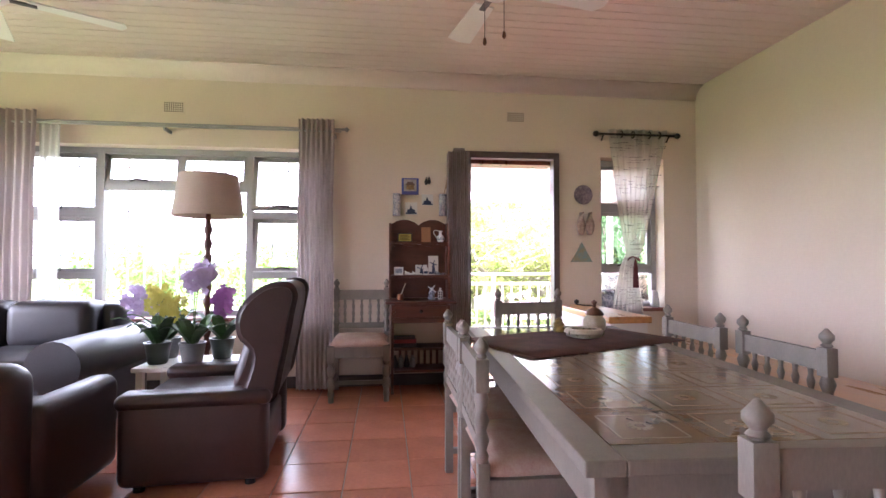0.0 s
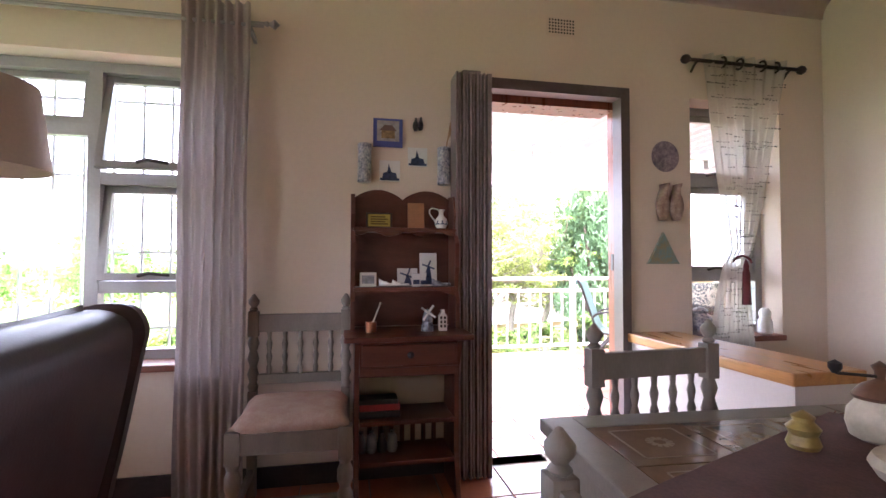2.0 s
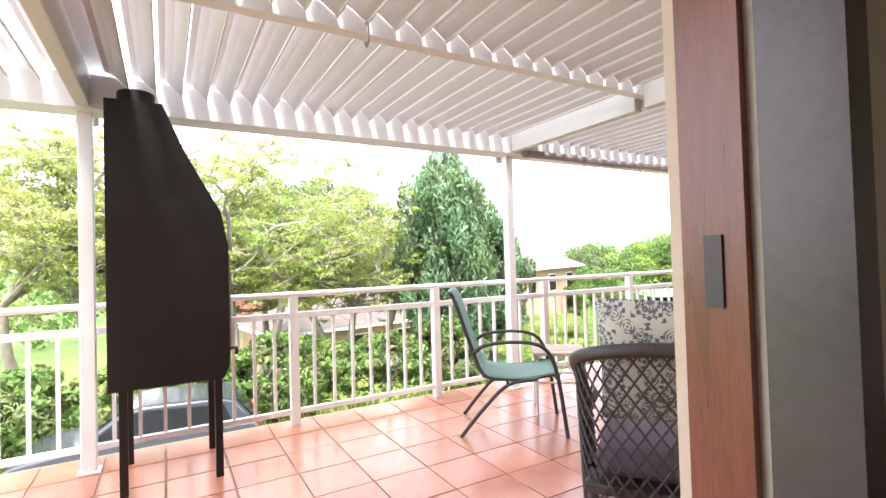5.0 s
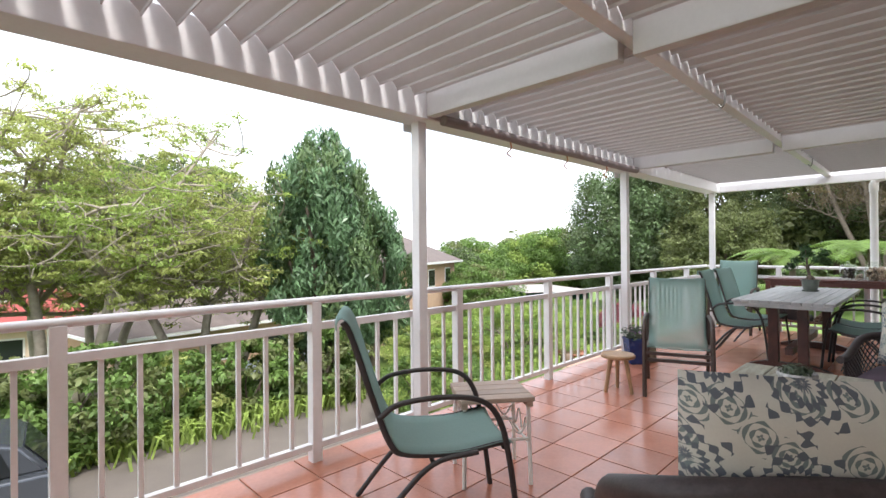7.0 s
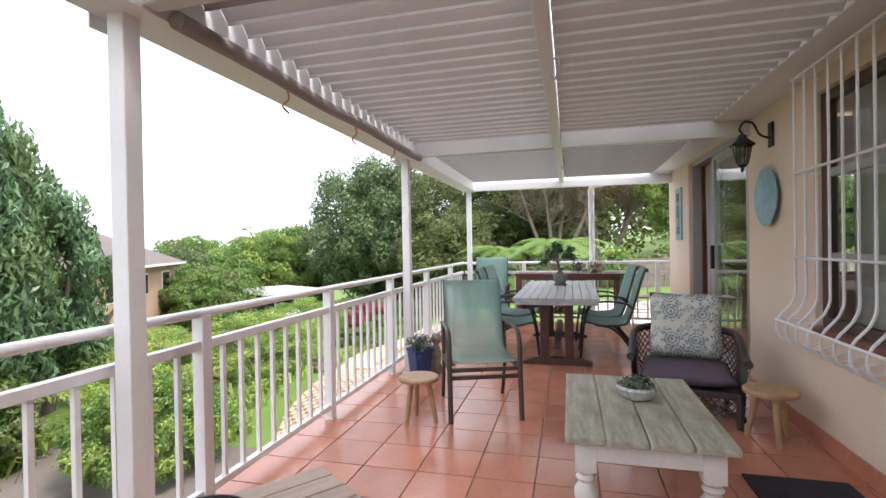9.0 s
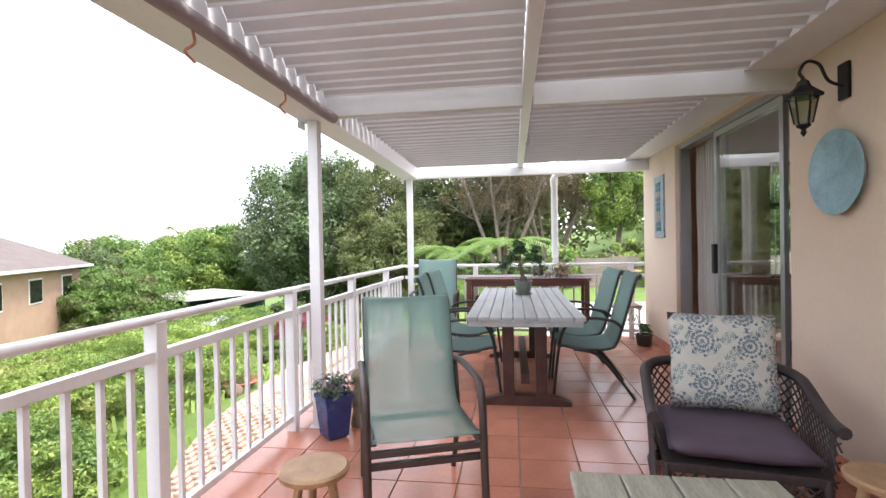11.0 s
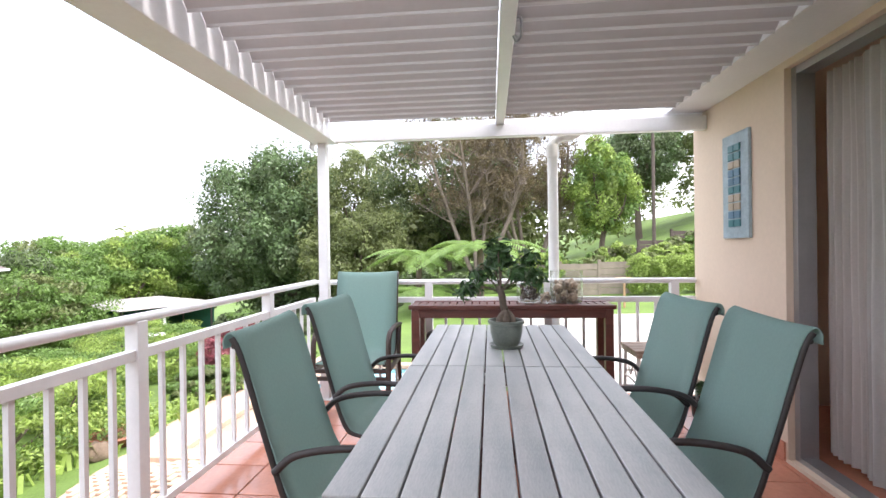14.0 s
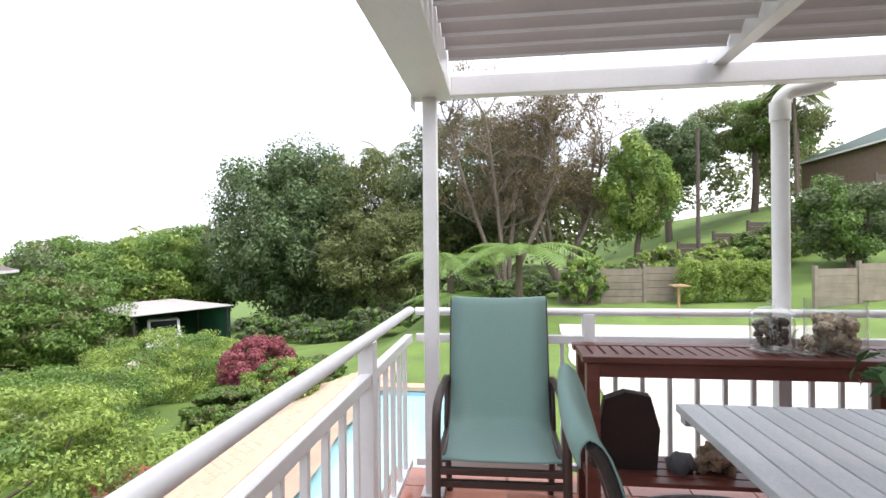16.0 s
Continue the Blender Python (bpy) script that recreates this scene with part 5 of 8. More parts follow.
gut = structure("gutter", box(10.03, 10.17, YO - 0.1, YP + 0.1, BZ0 + 0.09, BZ0 + 0.17, 0.008), ALU, "white rain gutter along the roof end", "gutter")

# ---- lounge materials ----
LEATHER = mat("oxblood_leather", (0.036, 0.016, 0.016), 0.40, var=0.25, scale=5, fine=120, bump=0.25)
LEATHER2 = mat("blue_black_leather", (0.026, 0.024, 0.030), 0.44, var=0.25, scale=5, fine=120, bump=0.25)
GREY_PAINT = mat("grey_limed_wood", (0.21, 0.187, 0.158), 0.5, var=0.14, scale=6, fine=60, stretch=(3, 3, 1), bump=0.25)
DESK = mat("reddish_pine_stain", (0.13, 0.042, 0.026), 0.38, var=0.22, scale=4, fine=50, stretch=(1, 6, 6), bump=0.15)
SEATCLOTH = mat("faded_rose_cloth", (0.46, 0.36, 0.29), 0.9, var=0.2, scale=14, fine=120, bump=0.3, col2=(0.34, 0.20, 0.17))
DRAPE = cloth_mat("taupe_drape", (0.46, 0.395, 0.385), 0.22)
VOILE = cloth_mat("printed_voile", (0.66, 0.63, 0.56), 0.5, see=0.2)
BLACK_IRON = mat("black_iron", (0.03, 0.025, 0.025), 0.45, metal=0.5, bump=0.05)
DELFT = mat("white_porcelain", (0.70, 0.70, 0.68), 0.25, var=0.05)
DELFT_BLUE = mat("delft_blue", (0.05, 0.075, 0.17), 0.3, var=0.3, scale=30)
POTTERY = mat("cream_pottery", (0.55, 0.48, 0.36), 0.4, var=0.15, scale=12)


def soft_box(x0, x1, y0, y1, z0, z1, bev, seg=4, puff=0.0):
    bm = bmesh.new()
    bmesh.ops.create_cube(bm, size=1)
    for v in bm.verts:
        v.co = Vector(((x0 + x1) / 2 + v.co.x * (x1 - x0), (y0 + y1) / 2 + v.co.y * (y1 - y0), (z0 + z1) / 2 + v.co.z * (z1 - z0)))
    bmesh.ops.bevel(bm, geom=list(bm.edges), offset=bev, segments=seg, affect="EDGES", profile=0.5)
    return bm


# ---- dining chairs ----
def spindle_chair(m, label, group, arch=0.0):
    """Bobbin-turned chair; it faces -y. Back at y = 0.2."""
    t = thing("dining_chair", label, "chair", m, group)
    w = 0.205
    bob = [(0.02, 0), (0.02, 0.04), (0.027, 0.06), (0.02, 0.085), (0.03, 0.12), (0.03, 0.16), (0.02, 0.185), (0.03, 0.21), (0.03, 0.25), (0.02, 0.275), (0.026, 0.29), (0.026, 0.30)]
    for s in (-1, 1):
        bm = lathe(bob, 12, at=(s * w, -0.19, 0))
        box(s * w - 0.027, s * w + 0.027, -0.217, -0.163, 0.30, 0.42, 0.003, bm=bm)
        part("front_leg", bm, GREY_PAINT, t, smooth=40)
        bm = box(s * w - 0.02, s * w + 0.02, 0.175, 0.215, 0, 0.47, 0.003)
        prof = [(0.018, 0.47), (0.024, 0.49), (0.016, 0.51), (0.026, 0.545), (0.016, 0.58), (0.026, 0.615), (0.016, 0.65), (0.026, 0.685), (0.017, 0.715)]
        lathe(prof, 12, bm=bm, at=(s * w, 0.2, 0))
        box(s * w - 0.022, s * w + 0.022, 0.178, 0.222, 0.715, 0.83, 0.003, bm=bm)
        lathe([(0.014, 0.83), (0.02, 0.838), (0.012, 0.848), (0.024, 0.865), (0.024, 0.88), (0.012, 0.896), (0.006, 0.905), (0.0, 0.908)], 12, bm=bm, at=(s * w, 0.2, 0))
        part("back_post", bm, GREY_PAINT, t, smooth=40)
        part("side_rail", box(s * w - 0.014, s * w + 0.014, -0.163, 0.178, 0.33, 0.41, 0.003), GREY_PAINT, t)
        part("stretcher", box(s * w - 0.012, s * w + 0.012, -0.17, 0.178, 0.10, 0.13, 0.003), GREY_PAINT, t)
    part("front_rail", box(-w + 0.027, w - 0.027, -0.205, -0.178, 0.33, 0.41, 0.003), GREY_PAINT, t)
    part("stretcher", box(-w + 0.02, w - 0.02, -0.2, -0.178, 0.13, 0.16, 0.003), GREY_PAINT, t)
    top = [(-w + 0.022, 0.735), (w - 0.022, 0.735)] + [(w - 0.022 - (2 * w - 0.044) * i / 10, 0.815 + arch * math.sin(math.pi * i / 10)) for i in range(11)]
    part("top_rail", slab(top, 0.024, m=Matrix.Translation((0, 0.188, 0))), GREY_PAINT, t)
    part("lower_rail", box(-w + 0.02, w - 0.02, 0.188, 0.212, 0.50, 0.545, 0.003), GREY_PAINT, t)
    prof = [(0.009, 0.545), (0.013, 0.57), (0.008, 0.59), (0.014, 0.625), (0.008, 0.645), (0.014, 0.68), (0.008, 0.705), (0.011, 0.735)]
    src = None
    for i in range(5):
        mm = pose(-w + 2 * w * (i + 1) / 6, 0.2, 0)
        if src is None:
            src = part("spindle", lathe(prof, 10), GREY_PAINT, t, m=mm, smooth=40)
        else:
            again("spindle", src, t, mm)
    sc = cushion(0.44, 0.42, 0.09, 12, 12, 0.3)
    bmesh.ops.transform(sc, matrix=pose(0, -0.01, 0.43, 90), verts=sc.verts)
    part("seat", sc, SEATCLOTH, t, "faded rose patterned seat pad", smooth=True)
    return t


DG = "bobbin-turned dining chairs"
sc1 = spindle_chair(pose(-0.42, 3.70, 0) @ Matrix.Scale(1.05, 4), "grey limed bobbin-turned chair with faded rose seat against the wall", DG)
SQ = Matrix.Diagonal((1.12, 1.0, 0.935, 1))
dc = spindle_chair(pose(0.315, 1.94, 0, 0, 0, 90) @ SQ, "grey limed bobbin-turned chair pushed under the tiled table", DG)
copy_thing(dc, pose(0.31, 1.43, 0, 0, 0, 88))
copy_thing(dc, pose(1.23, 2.07, 0, 0, 0, -91))
copy_thing(dc, pose(1.24, 1.50, 0, 0, 0, -93))
copy_thing(dc, pose(0.775, 2.66, 0, 0, 0, 4) @ Matrix.Diagonal((0.94, 1, 1.08, 1)))
copy_thing(dc, pose(0.70, 0.62, 0, 0, 0, 176))

# ---- tiled dining table ----
dt = thing("dining_table", "grey limed dining table with inset brown patterned tiles", "table", pose(0.20, 0.60, 0, 0, 0, -3))
TW, TL, TH = 0.96, 2.12, 0.68
for a in ((0, 0.09, 0, TL), (TW - 0.09, TW, 0, TL), (0.09, TW - 0.09, 0, 0.09), (0.09, TW - 0.09, TL - 0.09, TL)):
    part("top_border", box(*a, TH - 0.035, TH, 0.005), GREY_PAINT, dt)
part("tile_bed", box(0.09, TW - 0.09, 0.09, TL - 0.09, TH - 0.034, TH - 0.010), GROUT, dt)
for a in ((0.03, 0.055, 0.06, TL - 0.06), (TW - 0.055, TW - 0.03, 0.06, TL - 0.06), (0.055, TW - 0.055, 0.03, 0.055), (0.055, TW - 0.055, TL - 0.055, TL - 0.03)):
    part("apron", box(*a, TH - 0.14, TH - 0.036, 0.004), GREY_PAINT, dt)
for x in (0.07, TW - 0.07):
    for y in (0.07, TL - 0.07):
        bm = lathe([(0.03, 0), (0.04, 0.05), (0.028, 0.1), (0.045, 0.2), (0.03, 0.3), (0.045, 0.42), (0.03, 0.46), (0.04, 0.50)], 14, at=(x, y, 0))
        box(x - 0.04, x + 0.04, y - 0.04, y + 0.04, 0.50, TH - 0.036, 0.004, bm=bm)
        part("leg", bm, GREY_PAINT, dt, smooth=40)
TT = mat("brown_glazed_tile", (0.17, 0.108, 0.068), 0.16, var=0.15, scale=10, fine=50, bump=0.05, rand=0.1)
TT2 = mat("cream_tile_motif", (0.30, 0.23, 0.17), 0.2, var=0.1, scale=12)
tw, tl = (TW - 0.18) / 3, (TL - 0.18) / 8
src = None
for i in range(3):
    for j in range(8):
        mm = pose(0.09 + (i + 0.5) * tw, 0.09 + (j + 0.5) * tl, TH - 0.010)
        if src is None:
            src = part("tile", box(-tw / 2 + 0.002, tw / 2 - 0.002, -tl / 2 + 0.002, tl / 2 - 0.002, 0, 0.009, 0.0015), TT, dt, m=mm)
            bm = bmesh.new()
            for k in range(12):
                a = k * math.pi / 6
                box(-0.005, 0.005, 0.014, 0.032, 0.0092, 0.0098, bm=bm, m=pose(0, 0, 0, 0, 0, math.degrees(a)))
            for a in ((-0.085, 0.085, -0.088, -0.082), (-0.085, 0.085, 0.082, 0.088), (-0.088, -0.082, -0.082, 0.082), (0.082, 0.088, -0.082, 0.082)):
                box(*a, 0.0092, 0.0098, bm=bm)
            src2 = part("motif", bm, TT2, src)
        else:
            o = again("tile", src, dt, mm)
            again("motif", src2, o, Matrix.Identity(4))

run = thing("table_runner", "dark red-brown woven runner lying across the tiled table", "table runner", pose(0.78, 2.12, TH + 0.001, 0, 0, 22))
rows = []
for i in range(21):
    u = i / 20 - 0.5
    rows.append([(u * 1.0, v * 0.62, 0.003 + 0.004 * abs(noise.noise((u * 5, v * 4, 1)))) for v in (-0.5, -0.25, 0, 0.25, 0.5)])
part("cloth", sheet(rows, 0.003), mat("dark_red_weave", (0.125, 0.058, 0.048), 0.95, var=0.3, scale=9, fine=140, bump=0.6), run, smooth=True)
bm = bmesh.new()
for s in (-1, 1):
    for i in range(46):
        v = -0.30 + i * 0.0133
        tube([(s * 0.50, v, 0.004), (s * 0.515, v + rng.uniform(-.004, .004), 0.003), (s * 0.53, v + rng.uniform(-.008, .008), 0.002)], 0.0018, 4, bm=bm)
part("fringe", bm, mat("fringe_thread", (0.22, 0.12, 0.09), 0.95), run)

gr = thing("coffee_grinder", "cream pottery coffee grinder with wooden lid and crank", "coffee grinder", pose(1.02, 2.38, TH + 0.008) @ Matrix.Scale(0.80, 4))
part("jar", lathe([(0.055, 0), (0.075, 0.01), (0.085, 0.05), (0.08, 0.085), (0.062, 0.11), (0.06, 0.12)], 24), POTTERY, gr, smooth=40)
part("lid", lathe([(0.066, 0.12), (0.07, 0.13), (0.045, 0.16), (0.02, 0.172), (0.012, 0.178), (0.014, 0.20), (0.022, 0.215), (0.0, 0.232)], 20), mat("brown_turned_wood", (0.14, 0.07, 0.04), 0.4, var=0.2), gr, "turned brown wooden lid", smooth=40)
part("crank", tube([(0, 0, 0.185), (-0.12, 0.03, 0.195), (-0.125, 0.03, 0.20)], 0.005, 6), BLACK_IRON, gr)
part("knob", lathe([(0.008, 0.195), (0.018, 0.21), (0.018, 0.225), (0.0, 0.235)], 12, at=(-0.125, 0.03, 0)), BLACK_IRON, gr, smooth=40)
br = thing("pottery_dish", "round cream pottery dish with painted leaves on the runner", "dish", pose(0.86, 2.16, TH + 0.008) @ Matrix.Scale(0.84, 4))
part("dish", lathe([(0.07, 0), (0.11, 0.01), (0.125, 0.035), (0.115, 0.055), (0.085, 0.06), (0.08, 0.054), (0.10, 0.04), (0.09, 0.02), (0.0, 0.014)], 30), POTTERY, br, smooth=40)
leaf_part("painted_leaves", [leaf_cluster((0, 0, 0.034), (0.128, 0.128, 0.018), 40, 0.03, rng, 0.97, 0)], mat("olive_glaze", (0.12, 0.13, 0.05), 0.4, island=0.2), br)
fig = part("pottery_figure", lathe([(0.03, 0), (0.035, 0.01), (0.028, 0.03), (0.035, 0.045), (0.02, 0.06), (0.024, 0.07), (0.0, 0.085)], 14), mat("ochre_glaze", (0.36, 0.26, 0.08), 0.35, var=0.25, scale=14), smooth=40)
fig.matrix_basis = pose(0.80, 2.38, TH + 0.008)
tagged(fig, "small ochre glazed pottery piece on the runner", "ornament")

# ---- leather recliner ----
def recliner(m, label):
    """Wing recliner; it faces -x. Origin under the back's foot."""
    t = thing("leather_recliner", label, "armchair", m, "brown leather chairs")
    for y in (-0.43, 0.29):
        part("arm", soft_box(-0.80, -0.02, y, y + 0.14, 0.03, 0.47, 0.05), LEATHER, t, smooth=True)
        part("arm_pad", soft_box(-0.81, 0.0, y - 0.015, y + 0.155, 0.42, 0.50, 0.038), LEATHER, t, smooth=True)
    part("base", soft_box(-0.76, -0.04, -0.29, 0.29, 0.06, 0.30, 0.03), LEATHER, t, smooth=True)
    part("seat_cushion", soft_box(-0.80, -0.16, -0.285, 0.285, 0.28, 0.44, 0.06), LEATHER, t, smooth=True)
    prof = [(-0.26, 0.40), (-0.02, 0.40), (0.03, 0.55), (0.085, 0.78), (0.115, 0.96), (0.09, 1.03), (0.0, 1.05), (-0.07, 1.0), (-0.10, 0.86), (-0.16, 0.62)]
    bm = slab([(p.x, p.z) for p in curve_pts([(a, 0, b) for a, b in prof + prof[:1]], 3)[:-1]], 0.60, m=Matrix.Translation((0, -0.30, 0)))
    part("backrest", bm, LEATHER, t, smooth=35)
    for y in (-0.40, 0.30):
        wing = [(-0.20, 0.42), (0.0, 0.42), (0.06, 0.60), (0.12, 0.90), (0.135, 1.0), (0.08, 1.06), (-0.06, 1.04), (-0.19, 0.92), (-0.20, 0.78), (-0.12, 0.66)]
        bm = slab([(p.x, p.z) for p in curve_pts([(a, 0, b) for a, b in wing + wing[:1]], 4)[:-1]], 0.10, m=Matrix.Translation((0, y, 0)))
        bmesh.ops.bevel(bm, geom=[e for e in bm.edges if abs(e.verts[0].co.y - e.verts[1].co.y) < 1e-5], offset=0.03, segments=3, affect="EDGES", clamp_overlap=True)
        part("wing", bm, LEATHER, t, smooth=50)
    hr = cushion(0.56, 0.34, 0.12, 12, 8)
    bmesh.ops.transform(hr, matrix=pose(-0.04, 0, 0.90, 0, 14, 0) @ pose(0, 0, 0, 0, 0, 90), verts=hr.verts)
    part("head_cushion", hr, LEATHER, t, smooth=True)
    lc = cushion(0.56, 0.36, 0.16, 12, 8)
    bmesh.ops.transform(lc, matrix=pose(-0.16, 0, 0.60, 0, 18, 0) @ pose(0, 0, 0, 0, 0, 90), verts=lc.verts)
    part("back_cushion", lc, LEATHER, t, smooth=True)
    for x in (-0.7, -0.12):
        for y in (-0.36, 0.36):
            part("foot", lathe([(0.03, 0), (0.03, 0.035)], 12, at=(x, y, 0)), BLACK_IRON, t)
    return t


rc = recliner(pose(-0.80, 2.50, 0, 0, 0, 4) @ Matrix.Diagonal((0.87, 0.92, 0.94, 1)), "oxblood leather wing recliner turned from the table")
ac = thing("leather_armchair", "brown leather armchair with rounded back facing the sofa", "armchair", pose(-1.97, 1.95, 0))
part("back", soft_box(-0.36, 0.36, -0.36, -0.14, 0.05, 0.70, 0.09, 5), LEATHER, ac, smooth=True)
for x in (-0.37, 0.23):
    part("arm", soft_box(x, x + 0.15, -0.2, 0.42, 0.05, 0.52, 0.06, 4), LEATHER, ac, smooth=True)
part("seat", soft_box(-0.22, 0.23, -0.15, 0.42, 0.05, 0.42, 0.05, 4), LEATHER, ac, smooth=True)

# ---- dark sofa ----
so = thing("leather_sofa", "blue-black leather sofa with rolled arms under the window", "sofa", pose(-3.05, 3.05, 0))
part("base", soft_box(-0.95, 0.95, -0.42, 0.42, 0.06, 0.40, 0.04), LEATHER2, so, smooth=True)
for i in range(3):
    part("seat_cushion", soft_box(-0.83 + i * 0.555, -0.83 + i * 0.555 + 0.55, -0.45, 0.2, 0.38, 0.54, 0.05), LEATHER2, so, smooth=True)
    part("back_cushion", soft_box(-0.83 + i * 0.555, -0.83 + i * 0.555 + 0.55, 0.14, 0.42, 0.50, 0.83, 0.08), LEATHER2, so, smooth=True)
for s in (-1, 1):
    bm = tube([(s * 0.98, -0.46, 0.50), (s * 0.98, 0.0, 0.50), (s * 0.98, 0.46, 0.50)], 0.15, 20)
    part("arm_roll", bm, LEATHER2, so, smooth=40)
    part("arm_panel", soft_box(s * 0.98 - 0.10, s * 0.98 + 0.10, -0.44, 0.44, 0.05, 0.50, 0.03), LEATHER2, so, smooth=True)
part("back", soft_box(-0.95, 0.95, 0.30, 0.50, 0.06, 0.80, 0.07), LEATHER2, so, smooth=True)

# ---- floor lamp ----
fl = thing("floor_lamp", "tall turned wooden floor lamp with a beige drum shade", "floor lamp", pose(-1.57, 3.52, -0.0) @ Matrix.Diagonal((1, 1, 0.965, 1)))
part("base", lathe([(0.16, 0), (0.17, 0.02), (0.13, 0.045), (0.04, 0.07)], 28), DESK, fl, smooth=40)
prof = [(0.03, 0.06)]
for k in range(12):
    z = 0.08 + k * 0.115
    prof += [(0.018, z), (0.03, z + 0.035), (0.033, z + 0.06), (0.022, z + 0.09)]
prof += [(0.02, 1.47), (0.012, 1.6)]
part("pole", lathe(prof, 16), DESK, fl, smooth=40)
bm = bmesh.new()
rows = [[(r * math.cos(k * math.pi / 24), r * math.sin(k * math.pi / 24), z) for k in range(49)] for r, z in ((0.255, 1.50), (0.21, 1.83))]
part("shade", sheet(rows, 0.004), cloth_mat("beige_lampshade", (0.56, 0.46, 0.39), 0.3), fl, smooth=60)

# ---- orchids on a low table ----
pt = thing("plant_table", "low white plant table below the window", "plant table", pose(-1.50, 3.08, 0))
part("top", box(-0.30, 0.36, -0.2, 0.22, 0.40, 0.43, 0.006), WHITE_WOOD, pt)
for x in (-0.26, 0.32):
    for y in (-0.16, 0.18):
        part("leg", box(x - 0.02, x + 0.02, y - 0.02, y + 0.02, 0, 0.40, 0.003), WHITE_WOOD, pt)


def orchid(m, label, petal, stems, pot_col, h, big=1.0):
    t = thing("orchid", label, "pot plant", m, "potted orchids")
    part("pot", lathe([(0.055, 0), (0.06, 0.01), (0.08, 0.13), (0.085, 0.14), (0.075, 0.14), (0.07, 0.12), (0, 0.115)], 20), pot_col, t, smooth=40)
    verts, faces = [], []
    for i in range(7):
        a = i * 0.9 + h
        L = rng.uniform(0.18, 0.27)
        pts = []
        for k in range(6):
            u = k / 5
            r = 0.02 + L * u
            z = 0.13 + 0.12 * math.sin(u * 2.2) + (0.08 if i % 2 else 0) * u
            wd = 0.038 * math.sin(min(1, u + 0.15) * math.pi) ** 0.6 + 0.003
            c, s = math.cos(a), math.sin(a)
            pts += [(r * c - wd * s, r * s + wd * c, z + 0.008), (r * c, r * s, z), (r * c + wd * s, r * s - wd * c, z + 0.008)]
        k0 = len(verts)
        verts += pts
        for k in range(5):
            b0 = k0 + k * 3
            faces += [(b0, b0 + 1, b0 + 4, b0 + 3), (b0 + 1, b0 + 2, b0 + 5, b0 + 4)]
    leaf_part("leaves", [(verts, faces)], LEAF, t, "broad dark strap leaves")
    flw = []
    for (ex, ey, ez) in stems:
        line = curve_pts([(0, 0, 0.12), (ex * 0.25, ey * 0.25, ez * 0.7), (ex * 0.6, ey * 0.6, ez), (ex, ey, ez - 0.06)], 6)
        part("stem", tube(line, 0.004, 5), LEAF, t)
        for q in line[9:]:
            for _ in range(3):
                c = q + Vector((rng.uniform(-.06, .06), rng.uniform(-.05, .03), rng.uniform(-.055, .045)))
                v, f = [], []
                for p5 in range(5):
                    a = p5 * 1.2566 + rng.uniform(-.2, .2)
                    rr = 0.030 * big
                    d = Vector((math.cos(a), -0.25, math.sin(a))) * rr
                    s = Vector((-math.sin(a), 0, math.cos(a))) * rr * 0.45
                    k0 = len(v)
                    v += [tuple(c), tuple(c + d * 0.6 + s), tuple(c + d), tuple(c + d * 0.6 - s)]
                    f.append((k0, k0 + 1, k0 + 2, k0 + 3))
                flw.append((v, f))
    leaf_part("flower_spray", flw, petal, t)
    return t


MAUVE = cloth_mat("mauve_orchid_petal", (0.46, 0.36, 0.55), 0.4)
PINKP = cloth_mat("magenta_orchid_petal", (0.36, 0.13, 0.36), 0.4)
YELP = cloth_mat("yellow_orchid_petal", (0.50, 0.46, 0.10), 0.4)
POTS = [mat("dark_green_pot", (0.035, 0.05, 0.04), 0.3), mat("grey_pot", (0.2, 0.2, 0.2), 0.4)]
zt = 0.432
orchid(pose(-1.47, 2.98, zt), "mauve orchid spray in a grey pot", MAUVE, [(0.10, 0.0, 0.62), (0.02, 0.03, 0.58)], POTS[1], 0.2)
orchid(pose(-1.70, 3.02, zt), "yellow orchid spray in a dark green pot", YELP, [(-0.02, -0.02, 0.46), (0.14, 0, 0.40), (0.06, -0.04, 0.43)], POTS[0], 1.1, 0.9)
orchid(pose(-1.34, 3.16, zt), "magenta orchid spray in a dark pot", PINKP, [(0.04, -0.05, 0.45), (0.0, 0.0, 0.40)], POTS[0], 2.1)
orchid(pose(-1.72, 3.22, zt), "pale mauve orchid spray leaning over the sofa arm", MAUVE, [(-0.26, -0.02, 0.46), (-0.18, -0.05, 0.40)], POTS[1], 2.9)

# ---- writing hutch ----
hu = thing("writing_hutch", "reddish stained pine writing hutch with shelves and a drawer", "hutch", pose(0.08, 3.98, 0))
HW = 0.265
for s in (-1, 1):
    pr = [(0, 0.78), (-0.19, 0.78), (-0.19, 0.92), (-0.15, 0.98), (-0.175, 1.08), (-0.175, 1.2), (-0.13, 1.27), (-0.15, 1.34), (-0.12, 1.44), (0, 1.45)]
    part("upper_side", slab(pr, 0.02, m=Matrix.Translation((s * (HW - 0.01) + 0.01, 0, 0)) @ pose(0, 0, 0, 0, 0, 90)), DESK, hu)
    lo = [(0, 0.06), (-0.02, 0.0), (-0.30, 0.0), (-0.28, 0.08), (-0.25, 0.20), (-0.25, 0.60), (-0.33, 0.74), (0, 0.74)]
    part("lower_side", slab(lo, 0.022, m=Matrix.Translation((s * (HW - 0.03) + 0.011, 0, 0)) @ pose(0, 0, 0, 0, 0, 90)), DESK, hu)
